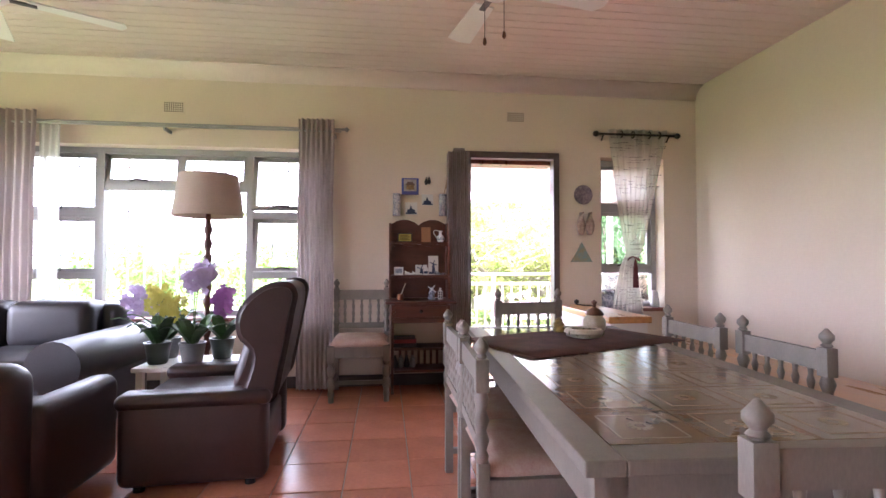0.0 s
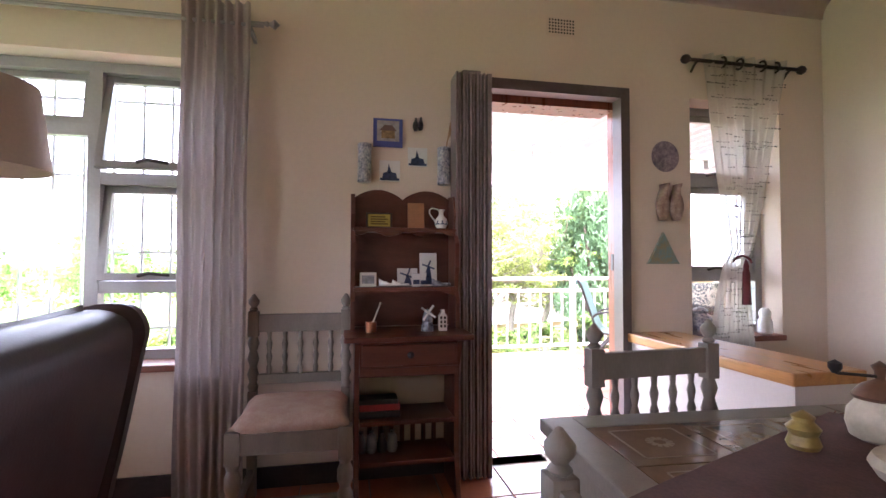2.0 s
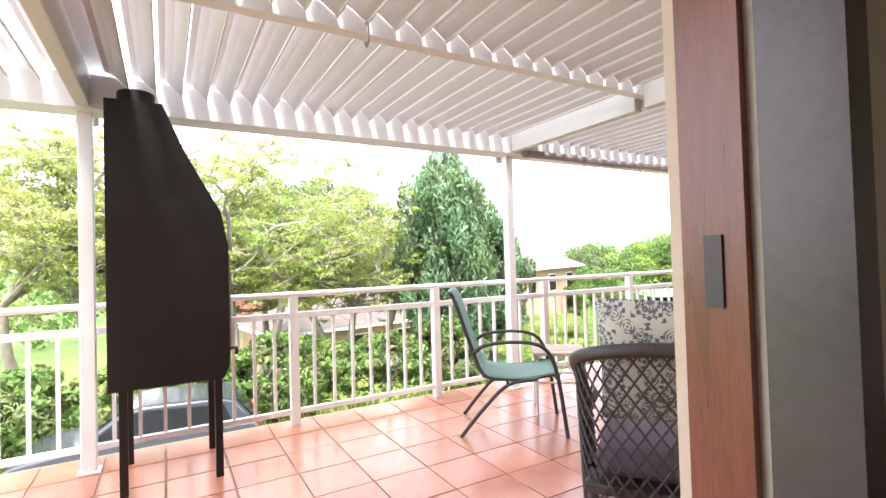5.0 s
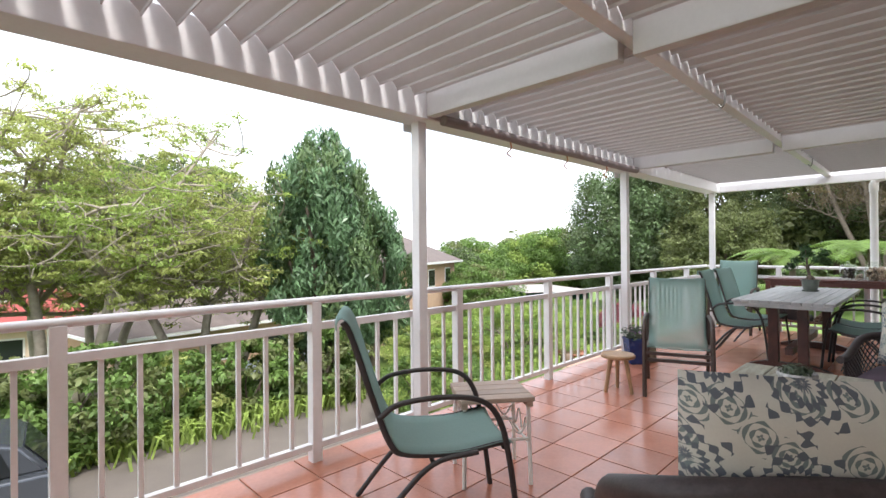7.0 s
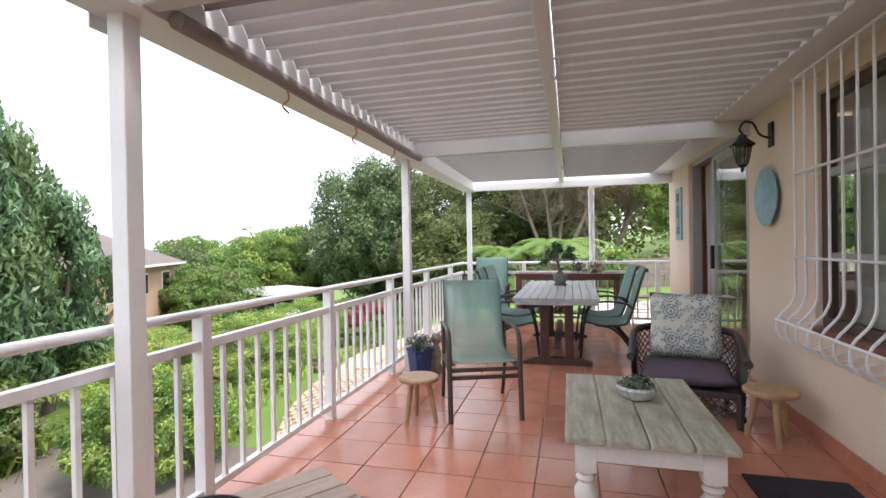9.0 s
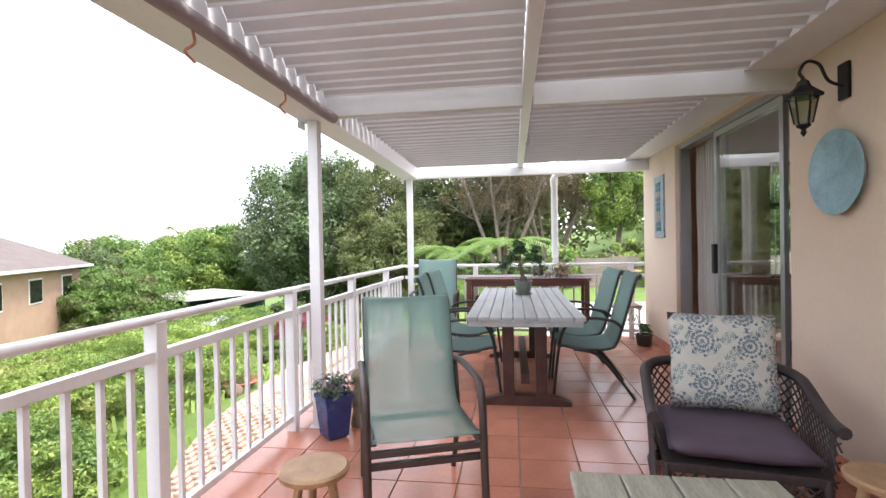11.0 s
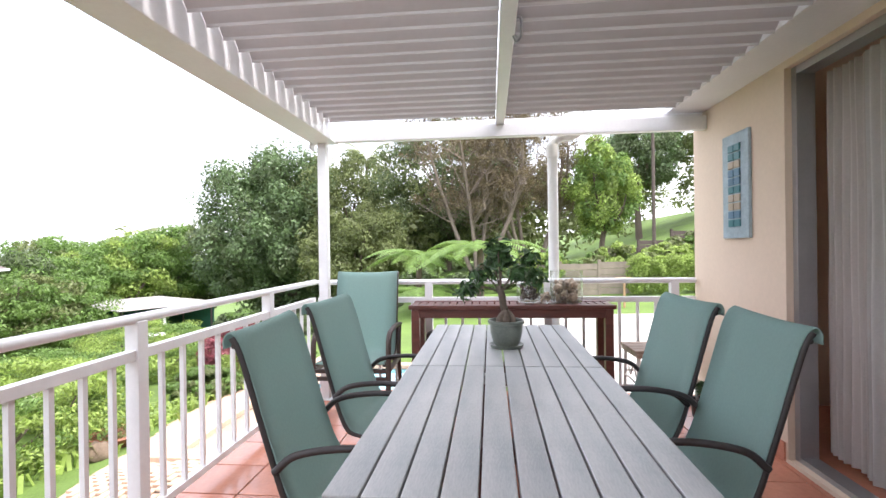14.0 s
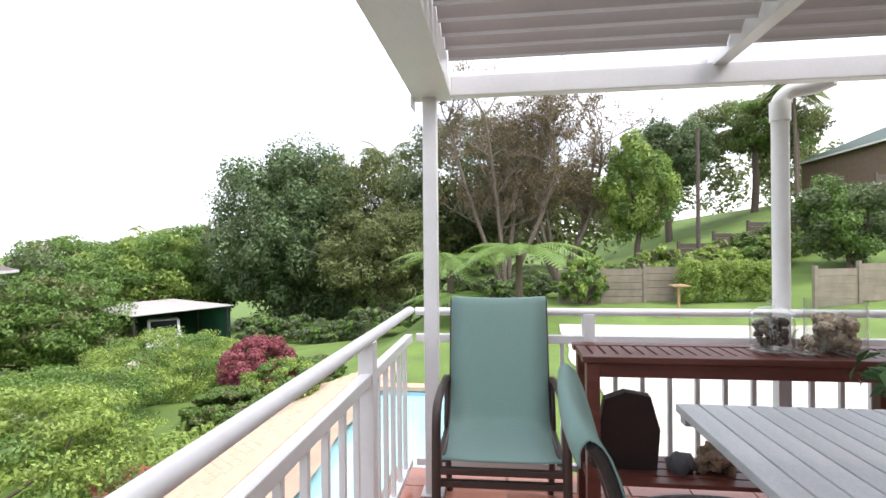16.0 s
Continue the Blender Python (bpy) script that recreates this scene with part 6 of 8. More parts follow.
bp = [(-HW + 0.012, 0.78), (HW - 0.012, 0.78), (HW - 0.012, 1.42)] + [(HW - 0.012 - (2 * HW - 0.024) * i / 24, 1.43 + 0.05 * abs(math.sin(i / 24 * 2 * math.pi)) ** 0.8) for i in range(25)] + [(-HW + 0.012, 1.42)]
part("back_board", slab(bp, 0.012, m=Matrix.Translation((0, -0.014, 0))), DESK, hu)
part("back_board", box(-HW + 0.035, HW - 0.035, -0.012, -0.002, 0.40, 0.74), WALL_IN, hu)
for z in (0.985, 1.275):
    part("shelf", box(-HW + 0.012, HW - 0.012, -0.165, -0.014, z - 0.018, z, 0.003), DESK, hu)
    wv = [(-HW + 0.02, z - 0.018), (HW - 0.02, z - 0.018)] + [(HW - 0.02 - (2 * HW - 0.04) * i / 16, z - 0.032 - 0.012 * math.cos(i / 16 * 6 * math.pi)) for i in range(17)]
    part("shelf_edge", slab(wv, 0.012, m=Matrix.Translation((0, -0.163, 0))), DESK, hu)
part("desk_top", box(-HW - 0.03, HW + 0.03, -0.37, -0.001, 0.75, 0.775, 0.008), DESK, hu)
part("drawer_front", box(-HW + 0.05, HW - 0.05, -0.335, -0.315, 0.64, 0.735, 0.005), DESK, hu)
part("drawer_box", box(-HW + 0.04, HW - 0.04, -0.315, -0.02, 0.63, 0.748), DESK, hu)
part("drawer_knob", lathe([(0.006, 0), (0.008, 0.012), (0.016, 0.02), (0.0, 0.03)], 12, at=(0, 0, 0)), BLACK_IRON, hu, m=pose(0, -0.335, 0.69, 90))
part("apron", box(-HW + 0.04, HW - 0.04, -0.325, -0.308, 0.59, 0.63, 0.004), DESK, hu)
for z in (0.355, 0.17):
    part("lower_shelf", box(-HW + 0.045, HW - 0.045, -0.27, -0.01, z, z + 0.02, 0.003), DESK, hu)
for i in range(7):
    part("rail_slat", box(-HW + 0.09 + i * 0.055, -HW + 0.112 + i * 0.055, -0.03, -0.014, 0.19, 0.35, 0.002), DESK, hu)


def flat_item(name, label, category, x0, x1, z0, z1, y, d, material, lean=0.0):
    ob = part(name, box(-(x1 - x0) / 2, (x1 - x0) / 2, -d / 2, d / 2, 0, z1 - z0, 0.002), material)
    ob.matrix_basis = pose((x0 + x1) / 2, y, z0, lean)
    return tagged(ob, label, category)


YS = 3.90
card = flat_item("brass_plaque", "small yellow plaque with unreadable lines on the upper shelf", "plaque", -0.11, 0.02, 1.276, 1.355, YS, 0.012, mat("dark_board", (0.06, 0.04, 0.03), 0.5), -6)
part("face", box(-0.055, 0.055, -0.0085, -0.0061, 0.008, 0.070), mat("ochre_card", (0.40, 0.30, 0.05), 0.6, var=0.15), card)
for k in range(4):
    part("text_bar", box(-0.042, 0.042 - 0.012 * (k % 2), -0.0095, -0.0086, 0.018 + k * 0.012, 0.024 + k * 0.012), mat("brown_ink", (0.14, 0.09, 0.02), 0.7), card)
flat_item("cork_card", "plain tan wooden card standing on the upper shelf", "card", 0.10, 0.185, 1.276, 1.41, YS, 0.010, mat("tan_board", (0.36, 0.17, 0.08), 0.7, var=0.12), -7)
pit = thing("porcelain_pitcher", "small white porcelain pitcher with blue painting and tall handle", "pitcher", pose(0.27, 3.89, 1.276))
part("body", lathe([(0.022, 0), (0.024, 0.004), (0.035, 0.03), (0.03, 0.05), (0.014, 0.068), (0.012, 0.085), (0.02, 0.10)], 20), DELFT, pit, smooth=40)
part("handle", tube(curve_pts([(-0.028, 0, 0.035), (-0.06, 0, 0.08), (-0.05, 0, 0.105), (-0.015, 0, 0.10)], 6), 0.004, 6), DELFT, pit, smooth=60)
part("painting", lathe([(0.0355, 0.022), (0.0358, 0.03), (0.033, 0.042)], 8), DELFT_BLUE, pit)


def windmill_tile(name, label, x0, x1, z0, z1, y, lean=-6, mill=True):
    ob = flat_item(name, label, "picture tile", x0, x1, z0, z1, y, 0.008, DELFT, lean)
    w, h = x1 - x0, z1 - z0
    yf = -0.0045
    if mill:
        part("tower", slab([(-w * .16, h * .15), (w * .2, h * .15), (w * .1, h * .55), (-w * .05, h * .55)], 0.0006, m=Matrix.Translation((0, yf - 0.0006, 0))), DELFT_BLUE, ob)
        for a in (20, 110):
            part("sail", box(-w * .38, w * .38, -0.0014, -0.0008, -0.004, 0.004, m=pose(0, yf, h * .58, 0, a, 0)), DELFT_BLUE, ob)
    else:
        part("building", slab([(-w * .35, h * .15), (w * .35, h * .15), (w * .3, h * .4), (w * .08, h * .45), (-w * .05, h * .85), (-w * .12, h * .45), (-w * .32, h * .4)], 0.0006, m=Matrix.Translation((0, yf - 0.0006, 0))), DELFT_BLUE, ob)
    part("foreground", box(-w * .46, w * .46, yf - 0.0006, yf, h * .04, h * .16), DELFT_BLUE, ob)
    return ob


flat = flat_item("porcelain_box", "round-cornered white porcelain box with blue picture", "box", -0.14, -0.06, 0.986, 1.055, 3.88, 0.05, DELFT)
part("picture", box(-0.03, 0.03, -0.0262, -0.0252, 0.015, 0.055), mat("pale_blue_print", (0.36, 0.39, 0.45), 0.4, var=0.3, scale=40), flat)
windmill_tile("delft_tile", "white and blue windmill picture tile on the shelf", 0.05, 0.155, 0.986, 1.075, 3.93)
windmill_tile("delft_tile", "tall white and blue windmill picture tile on the shelf", 0.165, 0.255, 0.986, 1.155, 3.92)


def clog(name, m, label, material, s=1.0):
    bm = bmesh.new()
    rows = []
    for i in range(9):
        u = i / 8
        w = 0.022 * s * (math.sin(min(1, u * 1.15) * math.pi * 0.85 + 0.35)) + 0.004
        z = 0.02 * s + 0.016 * s * (u > 0.75) * (u - 0.75) * 4
        rows.append([(-w, (u - .5) * 0.12 * s, z), (-w * .8, (u - .5) * 0.12 * s, 0.002), (w * .8, (u - .5) * 0.12 * s, 0.002), (w, (u - .5) * 0.12 * s, z), (w * .35, (u - .5) * 0.12 * s, z + 0.012 * s * (u > 0.5)), (-w * .35, (u - .5) * 0.12 * s, z + 0.012 * s * (u > 0.5))])
    g = [[bm.verts.new(p) for p in r] for r in rows]
    for a, b in zip(g, g[1:]):
        for k in range(6):
            bm.faces.new((a[k], a[(k + 1) % 6], b[(k + 1) % 6], b[k]))
    bm.faces.new(g[0])
    bm.faces.new(g[-1][::-1])
    bmesh.ops.recalc_face_normals(bm, faces=bm.faces)
    ob = part(name, bm, material, smooth=True)
    ob.matrix_basis = m
    return tagged(ob, label, "clog", "little clogs")


clog("porcelain_clog", pose(0.0, 3.86, 0.987, 0, 0, 80), "small white porcelain clog on the shelf", DELFT, 0.8)
clog("porcelain_clog", pose(0.06, 3.855, 0.987, 0, 0, 95), "small white porcelain clog on the shelf", DELFT, 0.7)
clog("porcelain_clog", pose(0.265, 3.86, 0.987, 0, 0, 100), "small blue and white porcelain clog on the shelf", mat("blue_white_glaze", (0.34, 0.37, 0.45), 0.3, var=0.4, scale=50), 0.8)
ca = flat_item("porcelain_canister", "little white porcelain canister with blue label", "canister", 0.115, 0.155, 0.986, 1.05, 3.85, 0.035, DELFT)
part("band", box(-0.016, 0.016, -0.0185, -0.0177, 0.012, 0.034), DELFT_BLUE, ca)
wm = thing("windmill_figure", "small blue and white porcelain windmill on the desk", "ornament", pose(0.18, 3.77, 0.776))
part("tower", lathe([(0.03, 0), (0.032, 0.01), (0.024, 0.045), (0.027, 0.05), (0.018, 0.09), (0.0, 0.108)], 8), MATS["blue_white_glaze"], wm)
for a in (35, 125):
    part("sail", box(-0.042, 0.042, -0.03, -0.027, -0.005, 0.005, m=pose(0, 0, 0.09, 0, a, 0)), DELFT, wm)
hs = thing("canal_house_figure", "narrow white porcelain canal house on the desk", "ornament", pose(0.255, 3.76, 0.776))
part("body", slab([(-0.02, 0), (0.02, 0), (0.02, 0.07), (0.008, 0.085), (0.008, 0.10), (-0.008, 0.10), (-0.008, 0.085), (-0.02, 0.07)], 0.03), DELFT, hs)
for i in range(3):
    for k in (-1, 1):
        part("window", box(k * 0.009 - 0.005, k * 0.009 + 0.005, -0.001, -0.0002, 0.016 + i * 0.02, 0.029 + i * 0.02), BLACK_IRON, hs)
ib = thing("copper_inkwell", "small copper cup with a quill and wooden knob on the desk", "inkwell", pose(-0.09, 3.76, 0.776))
part("cup", lathe([(0.022, 0), (0.026, 0.004), (0.026, 0.05), (0.023, 0.05), (0.022, 0.01), (0, 0.008)], 18), mat("copper", (0.35, 0.14, 0.07), 0.35, metal=0.8), ib, smooth=40)
part("quill", tube([(0.0, 0, 0.02), (0.03, 0, 0.10), (0.045, 0, 0.14)], 0.004, 5), POTTERY, ib)
bk = thing("box_of_games", "red and black boxes stacked on the lower hutch shelf", "boxes", pose(-0.05, 3.82, 0.376))
part("box", box(-0.10, 0.10, -0.06, 0.06, 0.0, 0.03, 0.003), mat("black_card", (0.02, 0.02, 0.025), 0.5), bk)
part("box", box(-0.09, 0.10, -0.055, 0.055, 0.031, 0.062, 0.003), mat("red_card", (0.25, 0.02, 0.02), 0.5), bk)
part("box", box(-0.10, 0.09, -0.06, 0.05, 0.063, 0.085, 0.003), MATS["black_card"], bk)
gb = thing("glass_ornaments", "dark glass and metal ornaments on the bottom hutch shelf", "ornaments", pose(-0.06, 3.84, 0.191))
for i in range(4):
    part("ornament", lathe([(0.02, 0), (0.028, 0.02), (0.02, 0.06 + 0.02 * (i % 2)), (0.008, 0.09), (0.012, 0.10)], 12, at=(-0.07 + i * 0.05, 0, 0)), FRAME_GREY if i % 2 else STEEL_DARK, gb, smooth=40)

# ---- pictures and tiles on the wall ----
YWALL = YI - 0.001
pic = flat_item("framed_picture", "small house picture in a bright blue frame", "picture", -0.072, 0.082, 1.71, 1.86, YWALL - 0.008, 0.014, mat("blue_frame", (0.07, 0.09, 0.32), 0.5, var=0.1))
part("print", box(-0.058, 0.058, -0.0085, -0.0071, 0.03, 0.138), mat("picture_sky", (0.42, 0.38, 0.36), 0.6, var=0.2, scale=30), pic)
part("house", box(-0.035, 0.035, -0.0095, -0.0086, 0.045, 0.085), mat("picture_ochre", (0.36, 0.22, 0.10), 0.6, var=0.3, scale=60), pic)
part("roof", slab([(-0.045, 0.085), (0.045, 0.085), (0.02, 0.115), (-0.02, 0.115)], 0.0009, m=Matrix.Translation((0, -0.0095, 0))), mat("picture_roof", (0.16, 0.09, 0.07), 0.6), pic)
for x0, x1, z0, z1 in ((-0.04, 0.07, 1.53, 1.64), (0.11, 0.215, 1.615, 1.715)):
    windmill_tile("delft_tile", "blue and white church picture tile hung on the wall", x0, x1, z0, z1, YWALL - 0.005, 0, False)
BW = mat("blue_floral_glaze", (0.52, 0.52, 0.52), 0.3, var=0.4, scale=45, fine=90, col2=(0.06, 0.07, 0.14))
for x0, x1 in ((-0.155, -0.08), (0.262, 0.335)):
    wv = part("wall_vase", lathe([(0.03, 0), (0.036, 0.004), (0.034, 0.10), (0.036, 0.196), (0.032, 0.20), (0.0, 0.198)], 18), BW, smooth=40)
    wv.matrix_basis = pose((x0 + x1) / 2, YWALL - 0.037, 1.515)
    tagged(wv, "tall blue patterned porcelain wall vase", "wall vase", "porcelain wall vases")
dry = part("wooden_spoons", tube([(0, 0, 0), (0.02, 0, 0.10), (0.05, 0, 0.19)], [0.004, 0.004, 0.018], 8), PALEWOOD)
tube([(0, 0, 0), (-0.02, 0, 0.09), (-0.035, 0, 0.17)], [0.003, 0.003, 0.009], 6)
dry.matrix_basis = pose(0.30, YWALL - 0.037, 1.66)
tagged(dry, "wooden spoon standing in the wall vase", "spoon")
clog("wall_clog", pose(0.15, YWALL - 0.005, 1.835, 90, 0, 0), "tiny dark wooden clog hung on the wall", BLACK_IRON, 0.55)
clog("wall_clog", pose(0.175, YWALL - 0.005, 1.84, 90, 0, 8), "tiny dark wooden clog hung on the wall", BLACK_IRON, 0.55)
rp = part("round_plate", lathe([(0.05, 0), (0.085, 0.008), (0.092, 0.014), (0.082, 0.015), (0.05, 0.008), (0.0, 0.007)], 36), mat("dark_patterned_plate", (0.34, 0.27, 0.30), 0.35, var=0.4, scale=40, fine=120, col2=(0.07, 0.05, 0.10)), smooth=40)
rp.matrix_basis = pose(1.64, YWALL, 1.735, 90)
tagged(rp, "round purple patterned plate hung beside the door", "wall plate")
CL1 = mat("painted_clog", (0.46, 0.36, 0.28), 0.4, var=0.35, scale=30, fine=80, col2=(0.20, 0.10, 0.10))
clog("painted_clog", pose(1.605, YWALL - 0.01, 1.46, 90, 0, 4), "cream painted clog hung toe down by the door", CL1, 1.75)
clog("painted_clog", pose(1.695, YWALL - 0.01, 1.46, 90, 0, -4), "cream painted clog hung toe down by the door", CL1, 1.75)
tri = part("triangle_plaque", slab([(-0.105, 0), (0.105, 0), (0.09, 0.02), (0.0, 0.185), (-0.09, 0.02)], 0.02), mat("seascape_glaze", (0.10, 0.26, 0.30), 0.4, var=0.3, scale=14, col2=(0.30, 0.20, 0.06)))
tri.matrix_basis = pose(1.62, YWALL - 0.021, 1.10)
tagged(tri, "triangular ceramic plaque with a painted seascape", "plaque")


def vent(x, z):
    t = thing("air_vent", "plain plaster air brick with small holes high on the wall", "air vent", pose(x, YWALL, z), "air bricks")
    part("plate", box(0, 0.18, -0.006, 0.0, 0, 0.105, 0.002), WALL_IN, t)
    bm = bmesh.new()
    for i in range(9):
        for k in range(5):
            box(0.012 + i * 0.018, 0.022 + i * 0.018, -0.0075, -0.0061, 0.012 + k * 0.018, 0.022 + k * 0.018, bm=bm)
    part("holes", bm, BLACK_IRON, t, "small dark holes")
    return t


vent(0.90, 2.40)
vent(-2.12, 2.38)

# ---- curtains and rods ----
cr = thing("curtain_rod", "long grey double curtain rod above the lounge window", "curtain rod")
for y, z in ((YI - 0.10, 2.26), (YI - 0.14, 2.23)):
    part("rod", tube([(-3.75, y, z), (-0.60, y, z)], 0.009, 10), FRAME_GREY, cr, smooth=60)
part("finial", lathe([(0.01, 0), (0.014, 0.01), (0.008, 0.02), (0.024, 0.045), (0.0, 0.07)], 14), FRAME_GREY, cr, m=pose(-0.60, YI - 0.10, 2.26, 0, 90, 0), smooth=40)
for x in (-0.66, -2.05, -3.6):
    part("bracket", box(x - 0.008, x + 0.008, YI - 0.14, YI - 0.001, 2.20, 2.225, 0.002), FRAME_GREY, cr)
curtain("curtain", "taupe eyelet curtain drawn to the side of the lounge window", -0.96, -0.66, YI - 0.15, 0.02, 2.33, DRAPE, 7, 0.035, "taupe lounge curtains")
curtain("curtain", "taupe eyelet curtain drawn to the side of the lounge window", -3.50, -3.02, YI - 0.15, 0.02, 2.33, DRAPE, 8, 0.035, "taupe lounge curtains")
curtain("sheer_curtain", "white sheer curtain hanging beside the taupe curtain", -3.02, -2.86, YI - 0.11, 0.02, 2.24, SHEER, 3, 0.02)
sr = thing("curtain_rod", "short black iron curtain rod with ball ends", "curtain rod")
part("rod", tube([(1.76, YI - 0.06, 2.31), (2.56, YI - 0.06, 2.31)], 0.011, 10), BLACK_IRON, sr, smooth=60)
for x in (1.75, 2.57):
    part("finial", lathe([(0.0, -0.03), (0.022, -0.018), (0.03, 0.0), (0.022, 0.018), (0.0, 0.03)], 14, at=(x, YI - 0.06, 2.31)), BLACK_IRON, sr, smooth=60)
for x in (1.83, 2.49):
    part("bracket", tube([(x, YI - 0.06, 2.31), (x, YI - 0.03, 2.29), (x, YI - 0.002, 2.26)], 0.008, 6), BLACK_IRON, sr)
for x in (2.0, 2.12, 2.28, 2.38):
    part("ring", tube([(x, YI - 0.06 + 0.03 * math.cos(a * 0.524), 2.31 + 0.03 * math.sin(a * 0.524)) for a in range(12)], 0.007, 6, closed=True), BLACK_IRON, sr)


def waist(v):
    # v from 0 at the hem to 1 at the rod
    k = (v - 0.30)
    g = 0.20 + (min(1.0, k / 0.70) ** 0.85 * 0.80 if k > 0 else min(1, -k / 0.30) ** 0.7 * 0.32)
    return 2.17 - 0.08 * (1 - v) - (0.04 if v < 0.3 else 0), g


tie_c = curtain("voile_curtain", "sheer cream voile curtain printed with script and tied at its waist", 1.88, 2.48, YI - 0.05, 0.60, 2.36, VOILE, 8, 0.02, "", waist)
bm = bmesh.new()
rr = random.Random(3)
for i in range(150):
    z = rr.uniform(0.66, 2.28)
    c, g = waist((z - 0.60) / 1.76)
    xa = c + rr.uniform(-0.32, 0.26) * g
    for k in range(rr.randint(2, 5)):
        w = rr.uniform(0.008, 0.03) * max(g, 0.4)
        if xa + w < c + 0.33 * g:
            box(xa, xa + w, YI - 0.0745, YI - 0.074, z, z + rr.uniform(0.003, 0.009), bm=bm)
        xa += w + 0.008
tagged(part("script_line", bm, mat("grey_print", (0.22, 0.21, 0.20), 0.9), tie_c), kind="stuff")
ts = thing("curtain_tassel", "dark red tassel tie round the voile curtain", "tassel", pose(2.115, YI - 0.09, 1.13))
part("cord", tube([(0.055 * math.cos(a * 0.524), 0.03 + 0.04 * math.sin(a * 0.524), 0.02 * math.sin(a)) for a in range(12)], 0.007, 6, closed=True), mat("dark_red_cord", (0.13, 0.02, 0.025), 0.8, bump=0.3), ts)
part("tassel", lathe([(0.004, 0.0), (0.016, -0.04), (0.014, -0.06), (0.02, -0.08), (0.026, -0.27), (0.0, -0.272)], 12, at=(0.0, 0, 0)), MATS["dark_red_cord"], ts, smooth=40)

# ornaments on the narrow sill
oj = part("ginger_jar", lathe([(0.04, 0), (0.05, 0.005), (0.075, 0.06), (0.07, 0.11), (0.045, 0.135), (0.05, 0.15), (0.03, 0.165), (0.0, 0.175)], 22), BW, smooth=40)
oj.matrix_basis = pose(1.92, YI + 0.06, 0.664)
tagged(oj, "round blue and white ginger jar on the window sill", "jar")
og = part("white_owl_figure", lathe([(0.035, 0), (0.045, 0.01), (0.04, 0.08), (0.03, 0.10), (0.036, 0.13), (0.02, 0.16), (0.0, 0.165)], 16), DELFT, smooth=40)
og.matrix_basis = pose(2.38, YI + 0.05, 0.664)
tagged(og, "small white porcelain figure on the window sill", "ornament")


# ---- ceiling fans ----
def fan(x, y, turn):
    t = thing("ceiling_fan", "white ceiling fan with four blades and pull cords", "ceiling fan", pose(x, y, ZC, 0, 0, turn), "ceiling fans")
    part("rod", tube([(0, 0, 0.0), (0, 0, -0.20)], 0.014, 10), WHITE, t, smooth=60)
    part("canopy", lathe([(0.02, -0.06), (0.06, -0.03), (0.065, 0.0)], 20), WHITE, t, smooth=40)
    part("motor", lathe([(0.0, -0.32), (0.07, -0.315), (0.11, -0.28), (0.115, -0.23), (0.08, -0.20), (0.02, -0.19)], 28), WHITE, t, smooth=40)
    for k in range(4):
        a = k * 90
        bl = slab([(0.18, -0.055), (0.62, -0.075), (0.64, 0.0), (0.62, 0.075), (0.18, 0.055)], 0.008)
        bmesh.ops.transform(bl, matrix=pose(0, 0, -0.27, 0, 0, a) @ pose(0, 0, 0, 8 - 90), verts=bl.verts)
        part("blade", bl, WHITE, t)
        part("blade_iron", box(0.09, 0.22, -0.018, 0.018, -0.285, -0.278, m=pose(0, 0, 0, 0, 0, a)), STEEL_DARK, t)
    for dx, L in ((0.05, 0.20), (-0.06, 0.25)):
        part("pull_cord", tube([(dx, 0.03, -0.31), (dx, 0.03, -0.31 - L)], 0.002, 5), BLACK_IRON, t)
        part("cord_pull", lathe([(0.003, 0.03), (0.008, 0.02), (0.011, 0.0), (0.006, -0.012)], 10, at=(dx, 0.03, -0.31 - L)), DESK, t, smooth=40)
    return t


fan(0.36, 2.05, 10)
fan(-2.34, 2.42, 30)

# ---- garden ground ----
before_garden = set(scene.objects)
def sstep(a, b, v):
    t = min(1.0, max(0.0, (v - a) / (b - a)))
    return t * t * (3 - 2 * t)


def ground_z(x, y):
    z = -2.8 + 1.2 * sstep(8.5, 13.0, x)
    z += 0.5 * sstep(19, 34, x) * sstep(16, 4, y)
    z += 6.5 * sstep(3, -26, y) * sstep(22, 46, x)
    z -= 1.2 * sstep(14, 24, y) * sstep(6, 14, x)
    z -= 2.6 * sstep(18, 40, y)
    z += 0.8 * sstep(30, 60, x) * sstep(20, 10, y)
    z += 1.2 * sstep(24, 30, x) * sstep(17, 23, y) * sstep(48, 36, y)
    z -= 0.068 * min(max(x - 9.0, 0.0), 30.0) * sstep(10, 13, y)
    z += 0.05 * noise.noise((x * 0.3, y * 0.3, 0))
    return z


def axis(lo, hi, near0, near1):
    out, v = [], near0
    while v < near1:
        out.append(v)
        v += 0.7
    step = 0.7
    while v < hi:
        out.append(v)
        step *= 1.25
        v += step
    out.append(hi)
    v, step = near0, 0.7
    while v > lo:
        step *= 1.25
        v -= step
        out.insert(0, max(v, lo))
    return out


def grid_mesh(name, xs, ys, fz, material):
    nx, ny = len(xs), len(ys)
    verts = [(x, y, fz(x, y)) for x in xs for y in ys]
    faces = [(i * ny + j, (i + 1) * ny + j, (i + 1) * ny + j + 1, i * ny + j + 1) for i in range(nx - 1) for j in range(ny - 1)]
    me = bpy.data.meshes.new(name)
    me.from_pydata(verts, [], faces)
    me.materials.append(material)
    me.polygons.foreach_set("use_smooth", [True] * len(me.polygons))
    return new(name, me)


